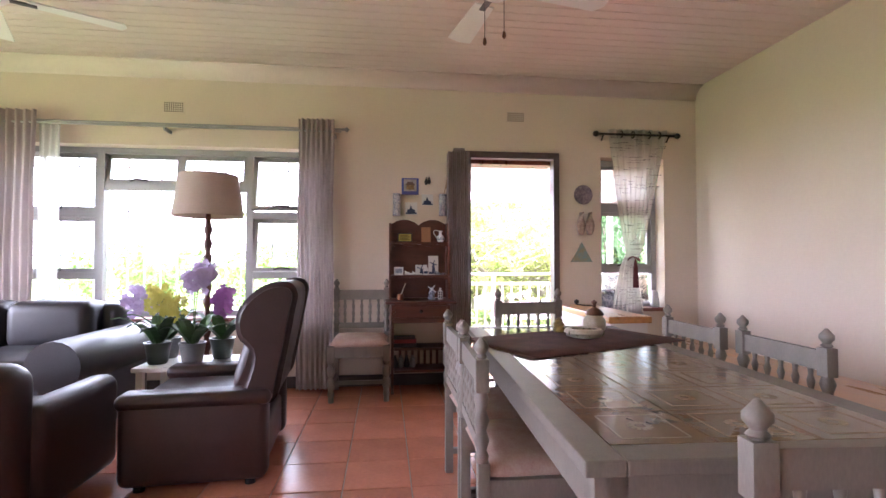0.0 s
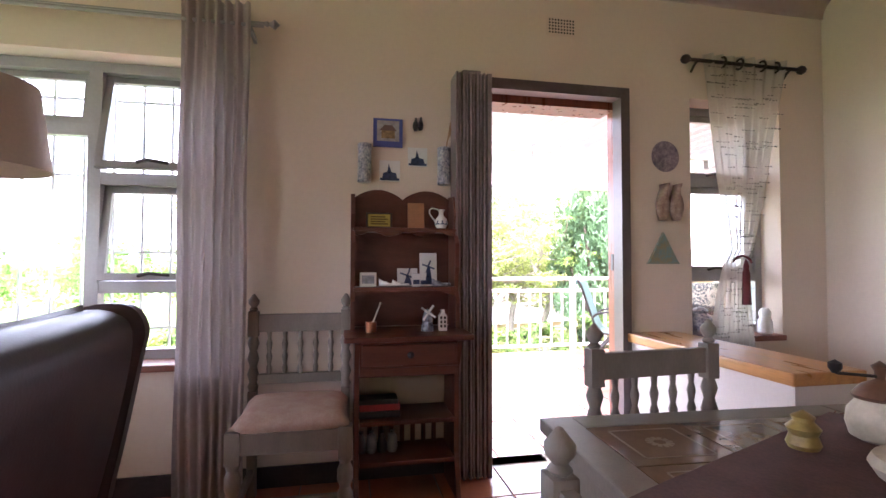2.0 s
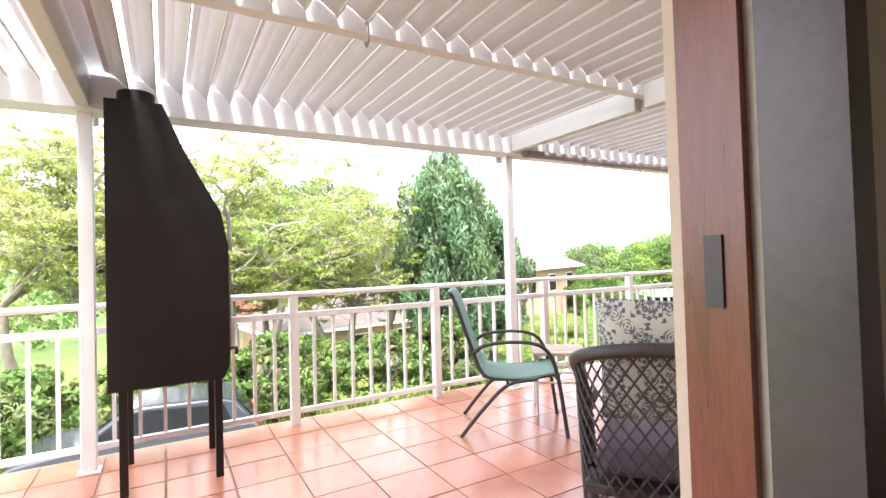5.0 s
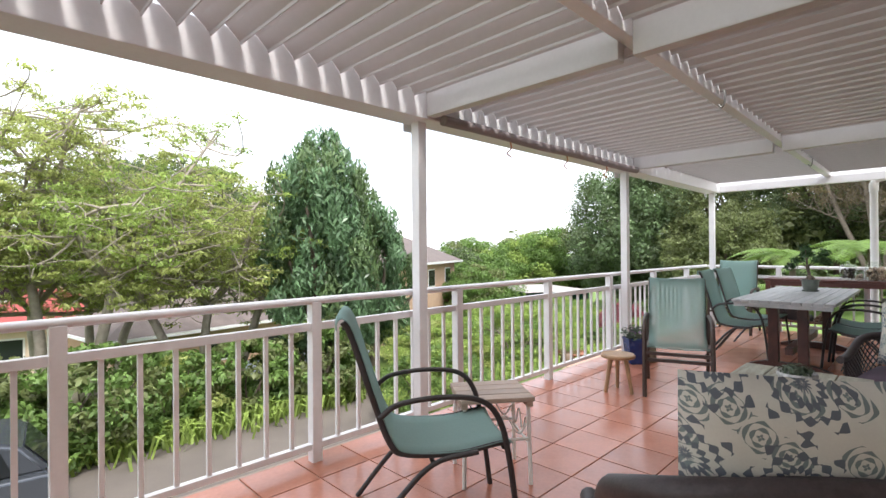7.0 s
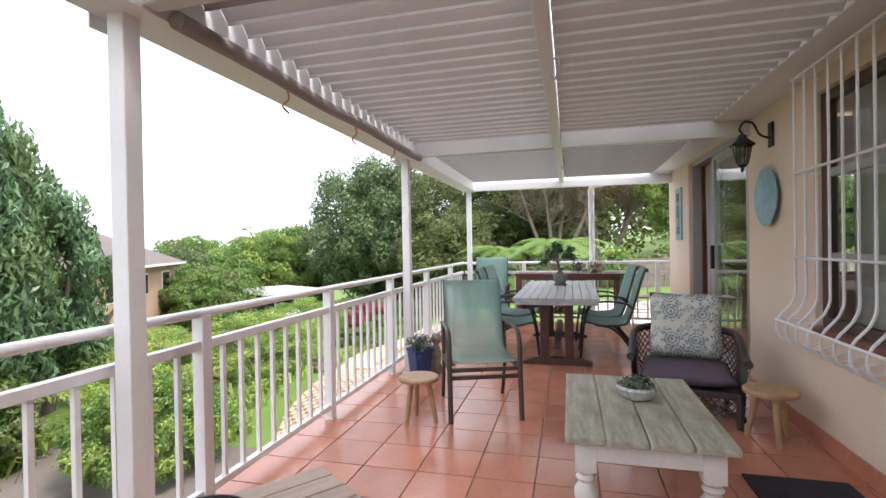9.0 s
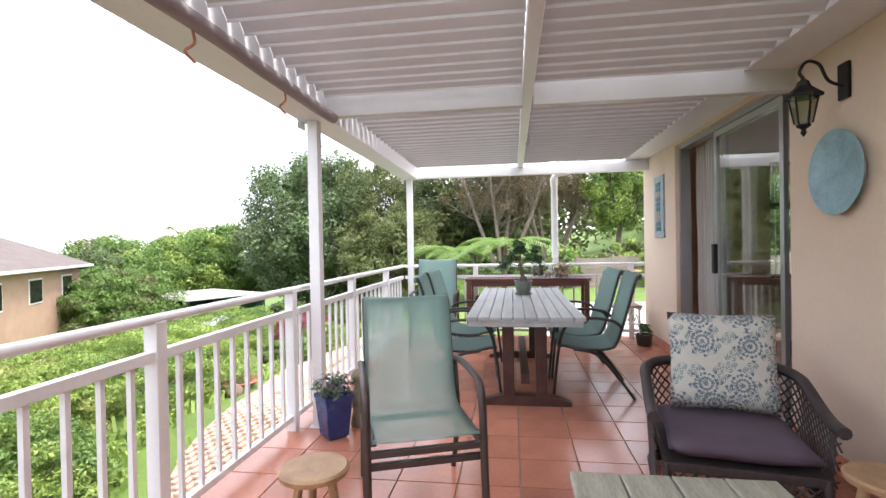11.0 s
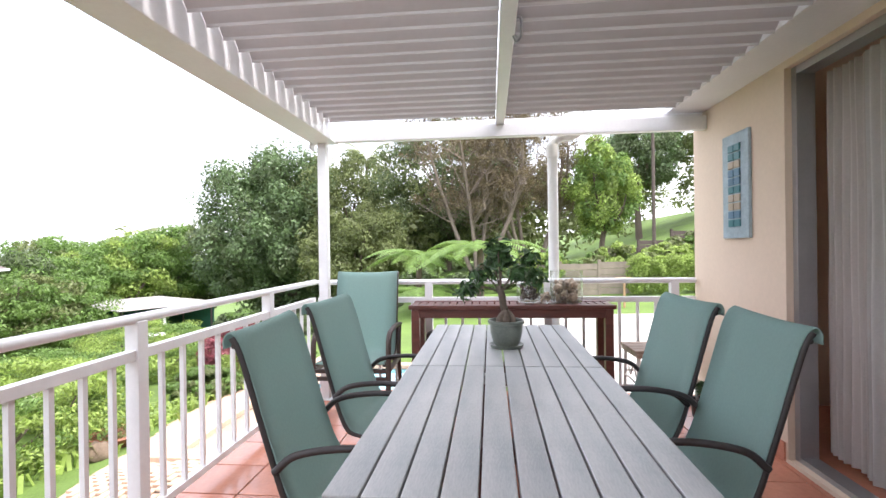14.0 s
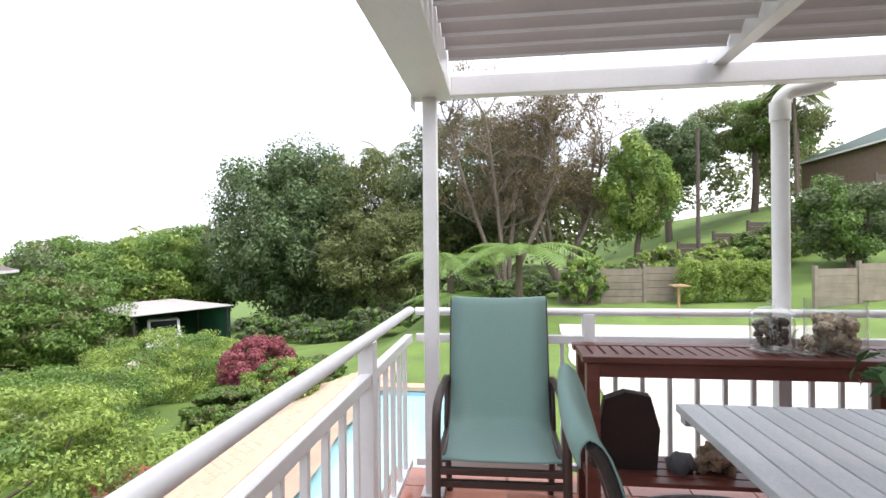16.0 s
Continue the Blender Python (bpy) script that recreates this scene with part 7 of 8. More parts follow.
GRASS = mat("lawn_grass", (0.15, 0.24, 0.045), 0.9, var=0.22, scale=0.7, fine=26, bump=0.7, dist=0.03)
POOL = (13.3, 18.4, 8.2, 10.7)


def dug(x, y):
    z = ground_z(x, y)
    if POOL[0] - 0.3 < x < POOL[1] + 0.3 and POOL[2] - 0.3 < y < POOL[3] + 0.3:
        z -= 1.6
    if -5 < x < 11.5 and y < 8.2 and y > -4:
        z = -2.9
    return z


tagged(grid_mesh("ground", axis(-600, 900, -14, 46), axis(-500, 900, -20, 44), dug, GRASS), "green garden ground falling to the valley", "ground", kind="structure")
ASPHALT = mat("worn_driveway", (0.17, 0.145, 0.125), 0.9, var=0.16, scale=0.9, fine=60, bump=0.4)


def strip(name, x0, x1, y0, y1, material, label, category, lift=0.03, wob=0.25, step=0.5, slope=0.0):
    """A surface laid on the ground with a slightly wandering edge."""
    xs = [x0 + (x1 - x0) * i / max(1, round((x1 - x0) / step)) for i in range(max(1, round((x1 - x0) / step)) + 1)]
    n = max(2, round((y1 - y0) / step))
    verts, faces = [], []
    for x in xs:
        a = y0 + wob * noise.noise((x * 0.5, 1.3, 0))
        b = y1 + slope * (x - x0) + wob * 2 * noise.noise((x * 0.4, 7.7, 0))
        for j in range(n + 1):
            y = a + (b - a) * j / n
            verts.append((x, y, ground_z(x, y) + lift))
    m = n + 1
    faces = [(i * m + j, (i + 1) * m + j, (i + 1) * m + j + 1, i * m + j + 1) for i in range(len(xs) - 1) for j in range(n)]
    me = bpy.data.meshes.new(name)
    me.from_pydata(verts, [], faces)
    me.materials.append(material)
    return tagged(new(name, me), label, category, kind="structure")


strip("driveway", -14, 10.2, 8.3, 16.4, ASPHALT, "worn brown-grey driveway below the veranda", "driveway")
PAVE = mat("pale_paving", (0.52, 0.48, 0.43), 0.85, var=0.1, scale=1.2, fine=50, bump=0.3)
strip("pool_paving_south", 13.0, 26.0, -3.5, 5.4, PAVE, "pale paving beside the pool", "paving", 0.035, 0.15)
strip("pool_paving_west", 11.6, 12.95, -2.0, 9.0, PAVE, "pale paving beside the pool", "paving", 0.035, 0.05)
BRICKBED = mat("sandy_joints", (0.46, 0.34, 0.25), 0.95, var=0.15, scale=2, fine=60)
path_bed = strip("brick_path", 9.6, 20.5, 9.9, 11.15, BRICKBED, "curving salmon brick path along the garden beds", "path", 0.02, 0.2, slope=0.21)
PBRICK = mat("salmon_paver", (0.56, 0.39, 0.28), 0.85, var=0.1, scale=6, fine=70, rand=0.07, bump=0.3)
PBRICK_ST = mat("salmon_paver_rest", (0.56, 0.39, 0.28), 0.85, var=0.1, scale=6, fine=70, island=0.07, bump=0.3)

# pool
pw = thing("pool", "rectangular swimming pool with pale blue water and brick coping", "pool", kind="structure")
PLAST = mat("pool_plaster", (0.30, 0.55, 0.62), 0.6, var=0.06, scale=1)
x0, x1, y0, y1 = POOL
zp = -1.62
bm = box(x0, x1, y0, y1, zp - 1.4, zp - 1.3)
for a in ((x0 - 0.1, x0, y0, y1), (x1, x1 + 0.1, y0, y1), (x0 - 0.1, x1 + 0.1, y0 - 0.1, y0), (x0 - 0.1, x1 + 0.1, y1, y1 + 0.1)):
    box(*a, zp - 1.4, zp - 0.02, bm=bm)
part("basin", bm, PLAST, pw)
wm_ = mat("pool_water", (0.34, 0.60, 0.66), 0.06, var=0.05, scale=2, fine=5, bump=0.15, dist=0.02)
part("water", box(x0, x1, y0, y1, zp - 0.16, zp - 0.12), wm_, pw, "still pale blue water")
for a in ((x0 - 0.32, x0, y0 - 0.3, y1 + 0.3), (x1, x1 + 0.32, y0 - 0.3, y1 + 0.3), (x0, x1, y0 - 0.3, y0), (x0, x1, y1, y1 + 0.3)):
    part("coping", box(*a, zp - 0.05, zp + 0.07, 0.01), PBRICK, pw)


# ---- leaves ----
def leaf_mat(name, col, trans=0.3, rough=0.5, vary=0.35):
    if name in MATS:
        return MATS[name]
    m = mat(name, col, rough, var=0.15, scale=1.5, fine=20, bump=0.0, island=vary)
    n, l = m.node_tree.nodes, m.node_tree.links
    b = n["Principled BSDF"]
    out = n["Material Output"]
    src = b.inputs["Base Color"].links[0].from_socket
    tl = n.new("ShaderNodeBsdfTranslucent")
    l.new(src, tl.inputs["Color"])
    mx = n.new("ShaderNodeMixShader")
    mx.inputs["Fac"].default_value = trans
    l.new(b.outputs[0], mx.inputs[1])
    l.new(tl.outputs[0], mx.inputs[2])
    l.new(mx.outputs[0], out.inputs["Surface"])
    return m


def quads_mesh(name, v, material, parent, label=""):
    """v: (n, 4, 3) corner points of separate blades."""
    n = len(v)
    me = bpy.data.meshes.new(name)
    me.vertices.add(n * 4)
    me.vertices.foreach_set("co", np.ascontiguousarray(v, dtype=np.float32).ravel())
    me.loops.add(n * 4)
    me.loops.foreach_set("vertex_index", np.arange(n * 4, dtype=np.int32))
    me.polygons.add(n)
    me.polygons.foreach_set("loop_start", np.arange(0, n * 4, 4, dtype=np.int32))
    me.polygons.foreach_set("loop_total", np.full(n, 4, dtype=np.int32))
    me.update(calc_edges=True)
    me.materials.append(material)
    ob = new(name, me)
    if parent is not None:
        ob.parent = parent
    if label:
        ob["label"] = label
    return ob


def blades(blobs, per, size, rs, droop=0.2, slim=0.42, shell=0.55):
    """Leaf blades round many small ellipsoids. blobs: rows of x, y, z, rx, ry, rz."""
    bl = np.asarray(blobs, dtype=float)
    idx = np.repeat(np.arange(len(bl)), per)
    n = len(idx)
    d = rs.normal(size=(n, 3))
    d /= np.linalg.norm(d, axis=1, keepdims=True)
    r = shell + (1 - shell) * rs.random((n, 1))
    p = bl[idx, :3] + d * bl[idx, 3:] * r
    nrm = d + rs.uniform(-0.8, 0.8, (n, 3)) + np.array([0, 0, 0.35])
    nrm /= np.linalg.norm(nrm, axis=1, keepdims=True)
    t = np.cross(nrm, rs.normal(size=(n, 3)))
    t[:, 2] -= droop
    t /= np.linalg.norm(t, axis=1, keepdims=True)
    s = np.cross(nrm, t)
    s /= np.linalg.norm(s, axis=1, keepdims=True)
    a = size * rs.uniform(0.6, 1.35, (n, 1))
    w = a * slim * rs.uniform(0.8, 1.2, (n, 1))
    v = np.stack([p - t * a / 2, p + s * w / 2 + nrm * a * 0.08, p + t * a / 2 - nrm * a * 0.1, p - s * w / 2 + nrm * a * 0.08], axis=1)
    return v


def lumps(c, r, n, rs, lo=0.55, size=0.30, top=0.0, ymin=-1.0):
    """Foliage clumps over a big ellipsoid, jittered for an uneven outline."""
    out = []
    while len(out) < n:
        d = rs.normal(size=3)
        d /= np.linalg.norm(d)
        if d[2] < ymin:
            continue
        k = rs.uniform(lo, 1.0)
        q = rs.uniform(0.7, 1.3) * size
        out.append((c[0] + d[0] * r[0] * k, c[1] + d[1] * r[1] * k, c[2] + d[2] * r[2] * k + top * (1 - abs(d[0])), r[0] * q, r[1] * q, r[2] * q * 0.85))
    return out


def limb(bm, a, b, r0, r1, rs, bend=0.12, seg=7):
    a, b = Vector(a), Vector(b)
    L = (b - a).length
    pts = []
    off = Vector(rs.normal(size=3)) * L * bend
    for i in range(6):
        u = i / 5
        pts.append(a.lerp(b, u) + off * math.sin(u * math.pi))
    tube(pts, [r0 + (r1 - r0) * i / 5 for i in range(6)], seg, bm=bm)
    return pts


def broad_tree(label, x, y, height, crown, mats, seed, trunk_r=0.25, leaf=0.28, n_lump=120, per=120, low=0.25, size=0.3, name="tree", droop=0.2, slim=0.42):
    """Trunk, limbs and a crown made of many leafy clumps. crown: rx, ry, rz."""
    rs = np.random.RandomState(seed)
    z0 = ground_z(x, y) - 0.1
    t = thing(name, label, "tree", pose(0, 0, 0))
    cz = z0 + height - crown[2]
    bm = bmesh.new()
    fork = z0 + (height - 2 * crown[2]) + crown[2] * low
    fork = max(fork, z0 + 0.8)
    limb(bm, (x, y, z0), (x + rs.normal() * 0.1, y + rs.normal() * 0.1, fork), trunk_r, trunk_r * 0.75, rs, 0.04, 10)
    bls = lumps((x, y, cz), crown, n_lump, rs, size=size)
    for k in range(12):
        b = bls[int(rs.randint(len(bls)))]
        limb(bm, (x, y, fork - 0.1), b[:3], trunk_r * 0.5, 0.03, rs)
    part("trunk", bm, BARK, t, smooth=60)
    half = len(bls) * 2 // 3
    per, leaf = int(per * 1.9), leaf * 0.66
    quads_mesh("crown", blades(bls[:half], per, leaf, rs, droop, slim), mats[0], t)
    quads_mesh("crown", blades(bls[half:], per, leaf, rs, droop, slim), mats[-1], t)
    return t


G_DARK = leaf_mat("dark_glossy_leaf", (0.15, 0.23, 0.09), 0.3, 0.4)
G_DARK2 = leaf_mat("dark_olive_leaf", (0.14, 0.19, 0.08), 0.35, 0.5)
G_MID = leaf_mat("mid_green_leaf", (0.19, 0.31, 0.075), 0.4)
G_OLIVE = leaf_mat("olive_leaf", (0.21, 0.25, 0.09), 0.4)
G_LIGHT = leaf_mat("fresh_green_leaf", (0.35, 0.47, 0.11), 0.42)
G_YELL = leaf_mat("yellow_green_leaf", (0.50, 0.56, 0.18), 0.5)
G_RED = leaf_mat("crimson_leaf", (0.40, 0.12, 0.14), 0.35)
G_MANGO = leaf_mat("mango_leaf", (0.17, 0.29, 0.14), 0.3, 0.35)

broad_tree("tall dark mango tree with hanging glossy leaves", 9.15, 18.2, 7.95, (1.6, 1.7, 3.5), (G_MANGO, G_DARK), 11, 0.22, 0.34, 150, 130, size=0.24, droop=1.3, slim=0.28)
broad_tree("dark mango tree lower shoulder beside the tall one", 11.1, 18.3, 5.8, (1.45, 1.5, 2.5), (G_MANGO, G_DARK), 12, 0.16, 0.34, 90, 120, size=0.26, droop=1.3, slim=0.28)
broad_tree("huge dense dark evergreen tree behind the lawn", 43.9, 23.2, 13.6, (6.0, 6.2, 6.6), (G_DARK, G_DARK2), 13, 0.5, 0.42, 330, 150, size=0.19)
broad_tree("tall olive-green tree behind the lawn", 43.0, 17.5, 12.6, (4.2, 5.0, 5.6), (G_OLIVE, G_DARK2), 14, 0.35, 0.36, 220, 120, size=0.19)
broad_tree("olive-green tree spreading low over the lawn edge", 39.0, 15.0, 7.8, (3.2, 4.0, 3.2), (G_OLIVE, G_OLIVE), 15, 0.25, 0.34, 120, 110, size=0.22)
broad_tree("dark woodland tree behind the bare tree", 50.0, 10.0, 14.0, (5.0, 7.5, 6.0), (G_DARK2, G_OLIVE), 16, 0.35, 0.42, 220, 120, size=0.18)
broad_tree("bright green broad-leaved tree by the fence", 41.0, -1.6, 9.2, (2.4, 2.4, 3.4), (G_LIGHT, G_MID), 17, 0.22, 0.36, 110, 110, size=0.25)
broad_tree("dark rounded tree beyond the fence", 56.0, -8.5, 12.0, (4.0, 4.0, 3.6), (G_DARK2, G_DARK), 18, 0.35, 0.45, 120, 110, size=0.24)
broad_tree("spreading green tree on the hillside", 58.0, -17.0, 11.0, (5.5, 6.0, 2.6), (G_OLIVE, G_MID), 19, 0.35, 0.42, 150, 110, size=0.2)
broad_tree("dark green bush tree on the grassy bank", 34.0, -9.6, 4.6, (2.2, 2.2, 2.0), (G_DARK2, G_MID), 20, 0.15, 0.3, 90, 100, size=0.25)
broad_tree("round light green tree below the house", 28.6, 28.6, 4.6, (3.3, 3.3, 2.2), (G_MID, G_OLIVE), 21, 0.25, 0.3, 200, 110, size=0.19)
broad_tree("mid green tree behind the carport", 41.5, 34.0, 8.6, (4.8, 4.8, 3.6), (G_MID, G_LIGHT), 22, 0.3, 0.42, 170, 110, size=0.2)
broad_tree("mid green tree beside the carport", 35.5, 36.0, 7.4, (4.2, 4.2, 3.2), (G_MID, G_DARK2), 23, 0.3, 0.4, 140, 110, size=0.22)
broad_tree("mid green tree in the gap beside the great tree", 47.5, 33.5, 9.6, (5.0, 5.0, 4.0), (G_MID, G_OLIVE), 27, 0.3, 0.45, 170, 110, size=0.2)
broad_tree("flat-topped dark acacia beyond the driveway", 10.5, 38.5, 13.0, (6.5, 6.0, 2.6), (G_DARK2, G_OLIVE), 24, 0.3, 0.32, 200, 110, size=0.17)
broad_tree("far green tree on the valley side", 52.0, 50.0, 10.5, (6, 6, 4.0), (G_MID, G_OLIVE), 25, 0.3, 0.55, 140, 100, size=0.22)
broad_tree("far olive tree on the valley side", 40.0, 56.0, 10.5, (6, 6, 4.0), (G_OLIVE, G_DARK2), 26, 0.3, 0.55, 130, 100, size=0.22)


def feathery_tree(label, x, y, height, spread, seed):
    """A wide, bare-limbed tree with thin sprays of fine yellow-green leaflets."""
    rs = np.random.RandomState(seed)
    z0 = ground_z(x, y) - 0.1
    t = thing("feathery_tree", label, "tree", pose(0, 0, 0))
    bm = bmesh.new()
    tips = []
    for s in range(3):
        base = (x + (s - 1) * 0.7, y + rs.normal() * 0.3, z0)
        mid = (x + (s - 1) * 1.5, y + rs.normal() * 0.6, z0 + height * 0.36)
        p = limb(bm, base, mid, 0.17, 0.11, rs, 0.05)
        for k in range(7):
            a = rs.uniform(0, 6.28)
            e = Vector(mid) + Vector((math.cos(a) * spread * rs.uniform(0.35, 0.8), math.sin(a) * spread * rs.uniform(0.25, 0.6), height * rs.uniform(0.08, 0.5)))
            q = limb(bm, mid, e, 0.075, 0.03, rs, 0.12, 6)
            for c in range(13):
                st = q[int(rs.randint(2, 6))]
                f = st + Vector((rs.normal() * 1.1, rs.normal() * 1.1, rs.normal() * 0.5 + 0.25))
                q2 = limb(bm, st, f, 0.030, 0.011, rs, 0.15, 5)
                tips.append(q2[3])
                tips.append(q2[5])
                for g in range(2):
                    h = q2[4] + Vector((rs.normal() * 0.5, rs.normal() * 0.5, rs.normal() * 0.25))
                    limb(bm, q2[3], h, 0.014, 0.006, rs, 0.15, 4)
                    tips.append(h)
    part("trunk", bm, mat("pale_grey_bark", (0.40, 0.35, 0.28), 0.9, var=0.2, scale=6, bump=0.5), t, smooth=60)
    bl = [(p.x, p.y, p.z, 0.42, 0.42, 0.12) for p in tips]
    k = len(bl) * 3 // 4
    quads_mesh("crown", blades(bl[:k], 42, 0.13, rs, 0.1, 0.34, 0.1), G_YELL, t)
    quads_mesh("crown", blades(bl[k:], 42, 0.13, rs, 0.1, 0.3, 0.1), G_LIGHT, t)
    return t


feathery_tree("wide feathery tree with pale limbs and sparse yellow-green leaves", 2.6, 21.0, 10.0, 5.2, 31)
feathery_tree("feathery tree with pale limbs and sparse yellow-green leaves", 6.6, 20.5, 7.6, 4.2, 32)
feathery_tree("feathery tree with pale limbs and sparse yellow-green leaves", -1.5, 21.5, 9.6, 5.0, 33)
feathery_tree("feathery tree with pale limbs and thin yellow-green leaves", 4.2, 23.5, 8.2, 4.8, 34)


def bare_tree(label, x, y, height, seed, leafy=None):
    rs = np.random.RandomState(seed)
    z0 = ground_z(x, y) - 0.1
    t = thing("bare_tree", label, "tree", pose(0, 0, 0))
    bm = bmesh.new()
    tips = []
    for s in range(5):
        a = s * 1.256 + 0.3
        top = Vector((x + math.cos(a) * height * 0.16, y + math.sin(a) * height * 0.24, z0 + height * rs.uniform(0.55, 0.75)))
        p = limb(bm, (x + math.cos(a) * 0.2, y + math.sin(a) * 0.2, z0), top, 0.17, 0.08, rs, 0.06)
        for k in range(14):
            st = p[int(rs.randint(2, 6))]
            e = st + Vector((rs.normal() * 1.3, rs.normal() * 1.5, abs(rs.normal()) * 1.6 + 0.8))
            q = limb(bm, st, e, 0.05, 0.02, rs, 0.1, 5)
            for c in range(11):
                s2 = q[int(rs.randint(2, 6))]
                f = s2 + Vector((rs.normal() * 0.7, rs.normal() * 0.7, abs(rs.normal()) * 0.8 + 0.3))
                limb(bm, s2, f, 0.022, 0.008, rs, 0.1, 4)
                tips.append(f)
    part("trunk", bm, mat("dry_grey_bark", (0.25, 0.20, 0.16), 0.9, var=0.2, scale=6, bump=0.5), t, smooth=60)
    if leafy:
        quads_mesh("crown", blades([(p.x, p.y, p.z, 0.5, 0.5, 0.4) for p in tips], leafy, 0.16, rs, 0.2, 0.35, 0.2), leaf_mat("dry_brown_leaf", (0.22, 0.17, 0.09), 0.3), t)
    return t


bare_tree("tall half-bare tree with many upright grey limbs", 40.0, 7.0, 15.8, 41, 40)
bare_tree("tall half-bare tree with thin brown foliage", 42.0, 3.4, 14.0, 42, 40)


def palm(label, x, y, height, seed, fl=2.6):
    rs = np.random.RandomState(seed)
    z0 = ground_z(x, y) - 0.1
    t = thing("palm_tree", label, "tree", pose(0, 0, 0), "palm trees")
    part("trunk", limb_only((x, y, z0), (x + 0.3, y, z0 + height), 0.15, 0.10, rs), BARK, t, smooth=60)
    top = Vector((x + 0.3, y, z0 + height))
    vs = []
    for k in range(26):
        a = k * 2.4
        up = rs.uniform(-0.2, 1.5)
        for s in range(24):
            u = (s + 1) / 24
            c = top + Vector((math.cos(a) * fl * u, math.sin(a) * fl * u, fl * (up * u - 0.95 * u * u)))
            side = Vector((-math.sin(a), math.cos(a), 0))
            fw = Vector((math.cos(a), math.sin(a), -0.5 * u))
            L = fl * 0.19 * math.sin(math.pi * min(1, u * 0.9 + 0.1))
            for sg in (-1, 1):
                e = c + side * sg * L + fw * L * 0.35 + Vector((0, 0, -L * 0.55))
                w = fw * 0.024 * fl
                vs.append([tuple(c - w), tuple(c + w), tuple(e + w * 0.4), tuple(e - w * 0.4)])
    quads_mesh("fronds", np.array(vs), G_OLIVE, t)
    return t


def limb_only(a, b, r0, r1, rs):
    bm = bmesh.new()
    limb(bm, a, b, r0, r1, rs, 0.02, 10)
    return bm


palm("tall palm tree on the hillside", 50.5, -16.6, 10.3, 51)
palm("tall palm tree on the hillside", 53.0, -18.0, 9.8, 52)
palm("feathery palm tree beyond the carport", 50.0, 41.0, 9.0, 53, 3.4)
palm("tall palm tree rising behind the wood", 56.0, 19.0, 14.5, 54, 3.0)


def tree_fern(label, x, y, h, fl, seed, n=16):
    rs = np.random.RandomState(seed)
    z0 = ground_z(x, y) - 0.05
    t = thing("tree_fern", label, "tree fern", pose(0, 0, 0), "tree ferns")
    part("trunk", limb_only((x, y, z0), (x, y, z0 + h), 0.16, 0.13, rs), BARK, t, smooth=60)
    vs = []
    for k in range(n):
        a = k * 6.283 / n + rs.uniform(-0.1, 0.1)
        L = fl * rs.uniform(0.8, 1.1)
        up = rs.uniform(0.30, 0.6)
        for s in range(26):
            u = (s + 1) / 26
            c = Vector((x + math.cos(a) * L * u, y + math.sin(a) * L * u, z0 + h + L * (up * u - 0.62 * u * u)))
            side = Vector((-math.sin(a), math.cos(a), 0))
            fw = Vector((math.cos(a), math.sin(a), up - 1.24 * u))
            W = L * 0.24 * math.sin(math.pi * min(1, u * 0.88 + 0.1)) + 0.03
            for sg in (-1, 1):
                e = c + side * sg * W + fw * W * 0.3 + Vector((0, 0, -W * 0.22))
                w = fw * (L / 26 * 0.42)
                vs.append([tuple(c - w), tuple(c + w), tuple(e + w * 0.35), tuple(e - w * 0.35)])
    quads_mesh("fronds", np.array(vs), leaf_mat("fern_frond", (0.20, 0.32, 0.07), 0.4, vary=0.2), t)
    return t


tree_fern("spreading tree fern with pale green fronds on the lawn edge", 27.5, 6.6, 2.7, 2.9, 61)
tree_fern("spreading tree fern with pale green fronds on the lawn edge", 29.5, 9.6, 2.4, 2.5, 62)
tree_fern("low tree fern with pale green fronds", 26.5, 9.0, 1.0, 2.0, 63)


def bush(label, x, y, r, h, m, seed, leaf=0.075, n=80, per=200, name="bush"):
    rs = np.random.RandomState(seed)
    z0 = ground_z(x, y)
    t = thing(name, label, "bush", pose(0, 0, 0), "garden bushes")
    bm = bmesh.new()
    for k in range(7):
        a = k * 0.9
        limb(bm, (x + 0.1 * math.cos(a), y + 0.1 * math.sin(a), z0 - 0.1), (x + r * 0.6 * math.cos(a), y + r * 0.6 * math.sin(a), z0 + h * 0.65), 0.03, 0.01, rs, 0.1, 5)
    part("stems", bm, BARK, t)
    bl = lumps((x, y, z0 + h * 0.45), (r, r, h * 0.55), int(n * 1.5), rs, 0.78, 0.2, ymin=-0.75)
    k = len(bl) * 2 // 3
    quads_mesh("foliage", blades(bl[:k], per, leaf, rs, 0.1), m[0], t)
    quads_mesh("foliage", blades(bl[k:], per, leaf, rs, 0.1), m[-1], t)
    return t


bush("clipped light green bush beside the brick path", 13.6, 14.2, 1.9, 1.5, (G_LIGHT, G_MID), 71)
bush("light green bush beside the brick path", 11.4, 15.2, 1.7, 1.35, (G_LIGHT, G_YELL), 72)
bush("broad green bush in the garden bed", 16.4, 16.0, 2.2, 1.3, (G_MID, G_LIGHT), 73, n=90)
bush("broad green bush in the garden bed", 13.4, 17.8, 2.2, 1.3, (G_LIGHT, G_MID), 74, n=90)
bush("crimson-leaved bush in the garden bed", 19.9, 13.5, 0.9, 1.5, (G_RED, leaf_mat("pink_red_leaf", (0.36, 0.10, 0.12), 0.3)), 75)
bush("light green bush under the crimson one", 19.4, 12.7, 0.9, 1.05, (G_LIGHT, G_MID), 76)
bush("bright green bush beside the lawn", 20.6, 16.6, 2.0, 1.75, (G_LIGHT, G_MID), 77, n=90)
bush("green bush above the carport wall", 24.0, 17.8, 1.6, 1.3, (G_LIGHT, G_MID), 78)
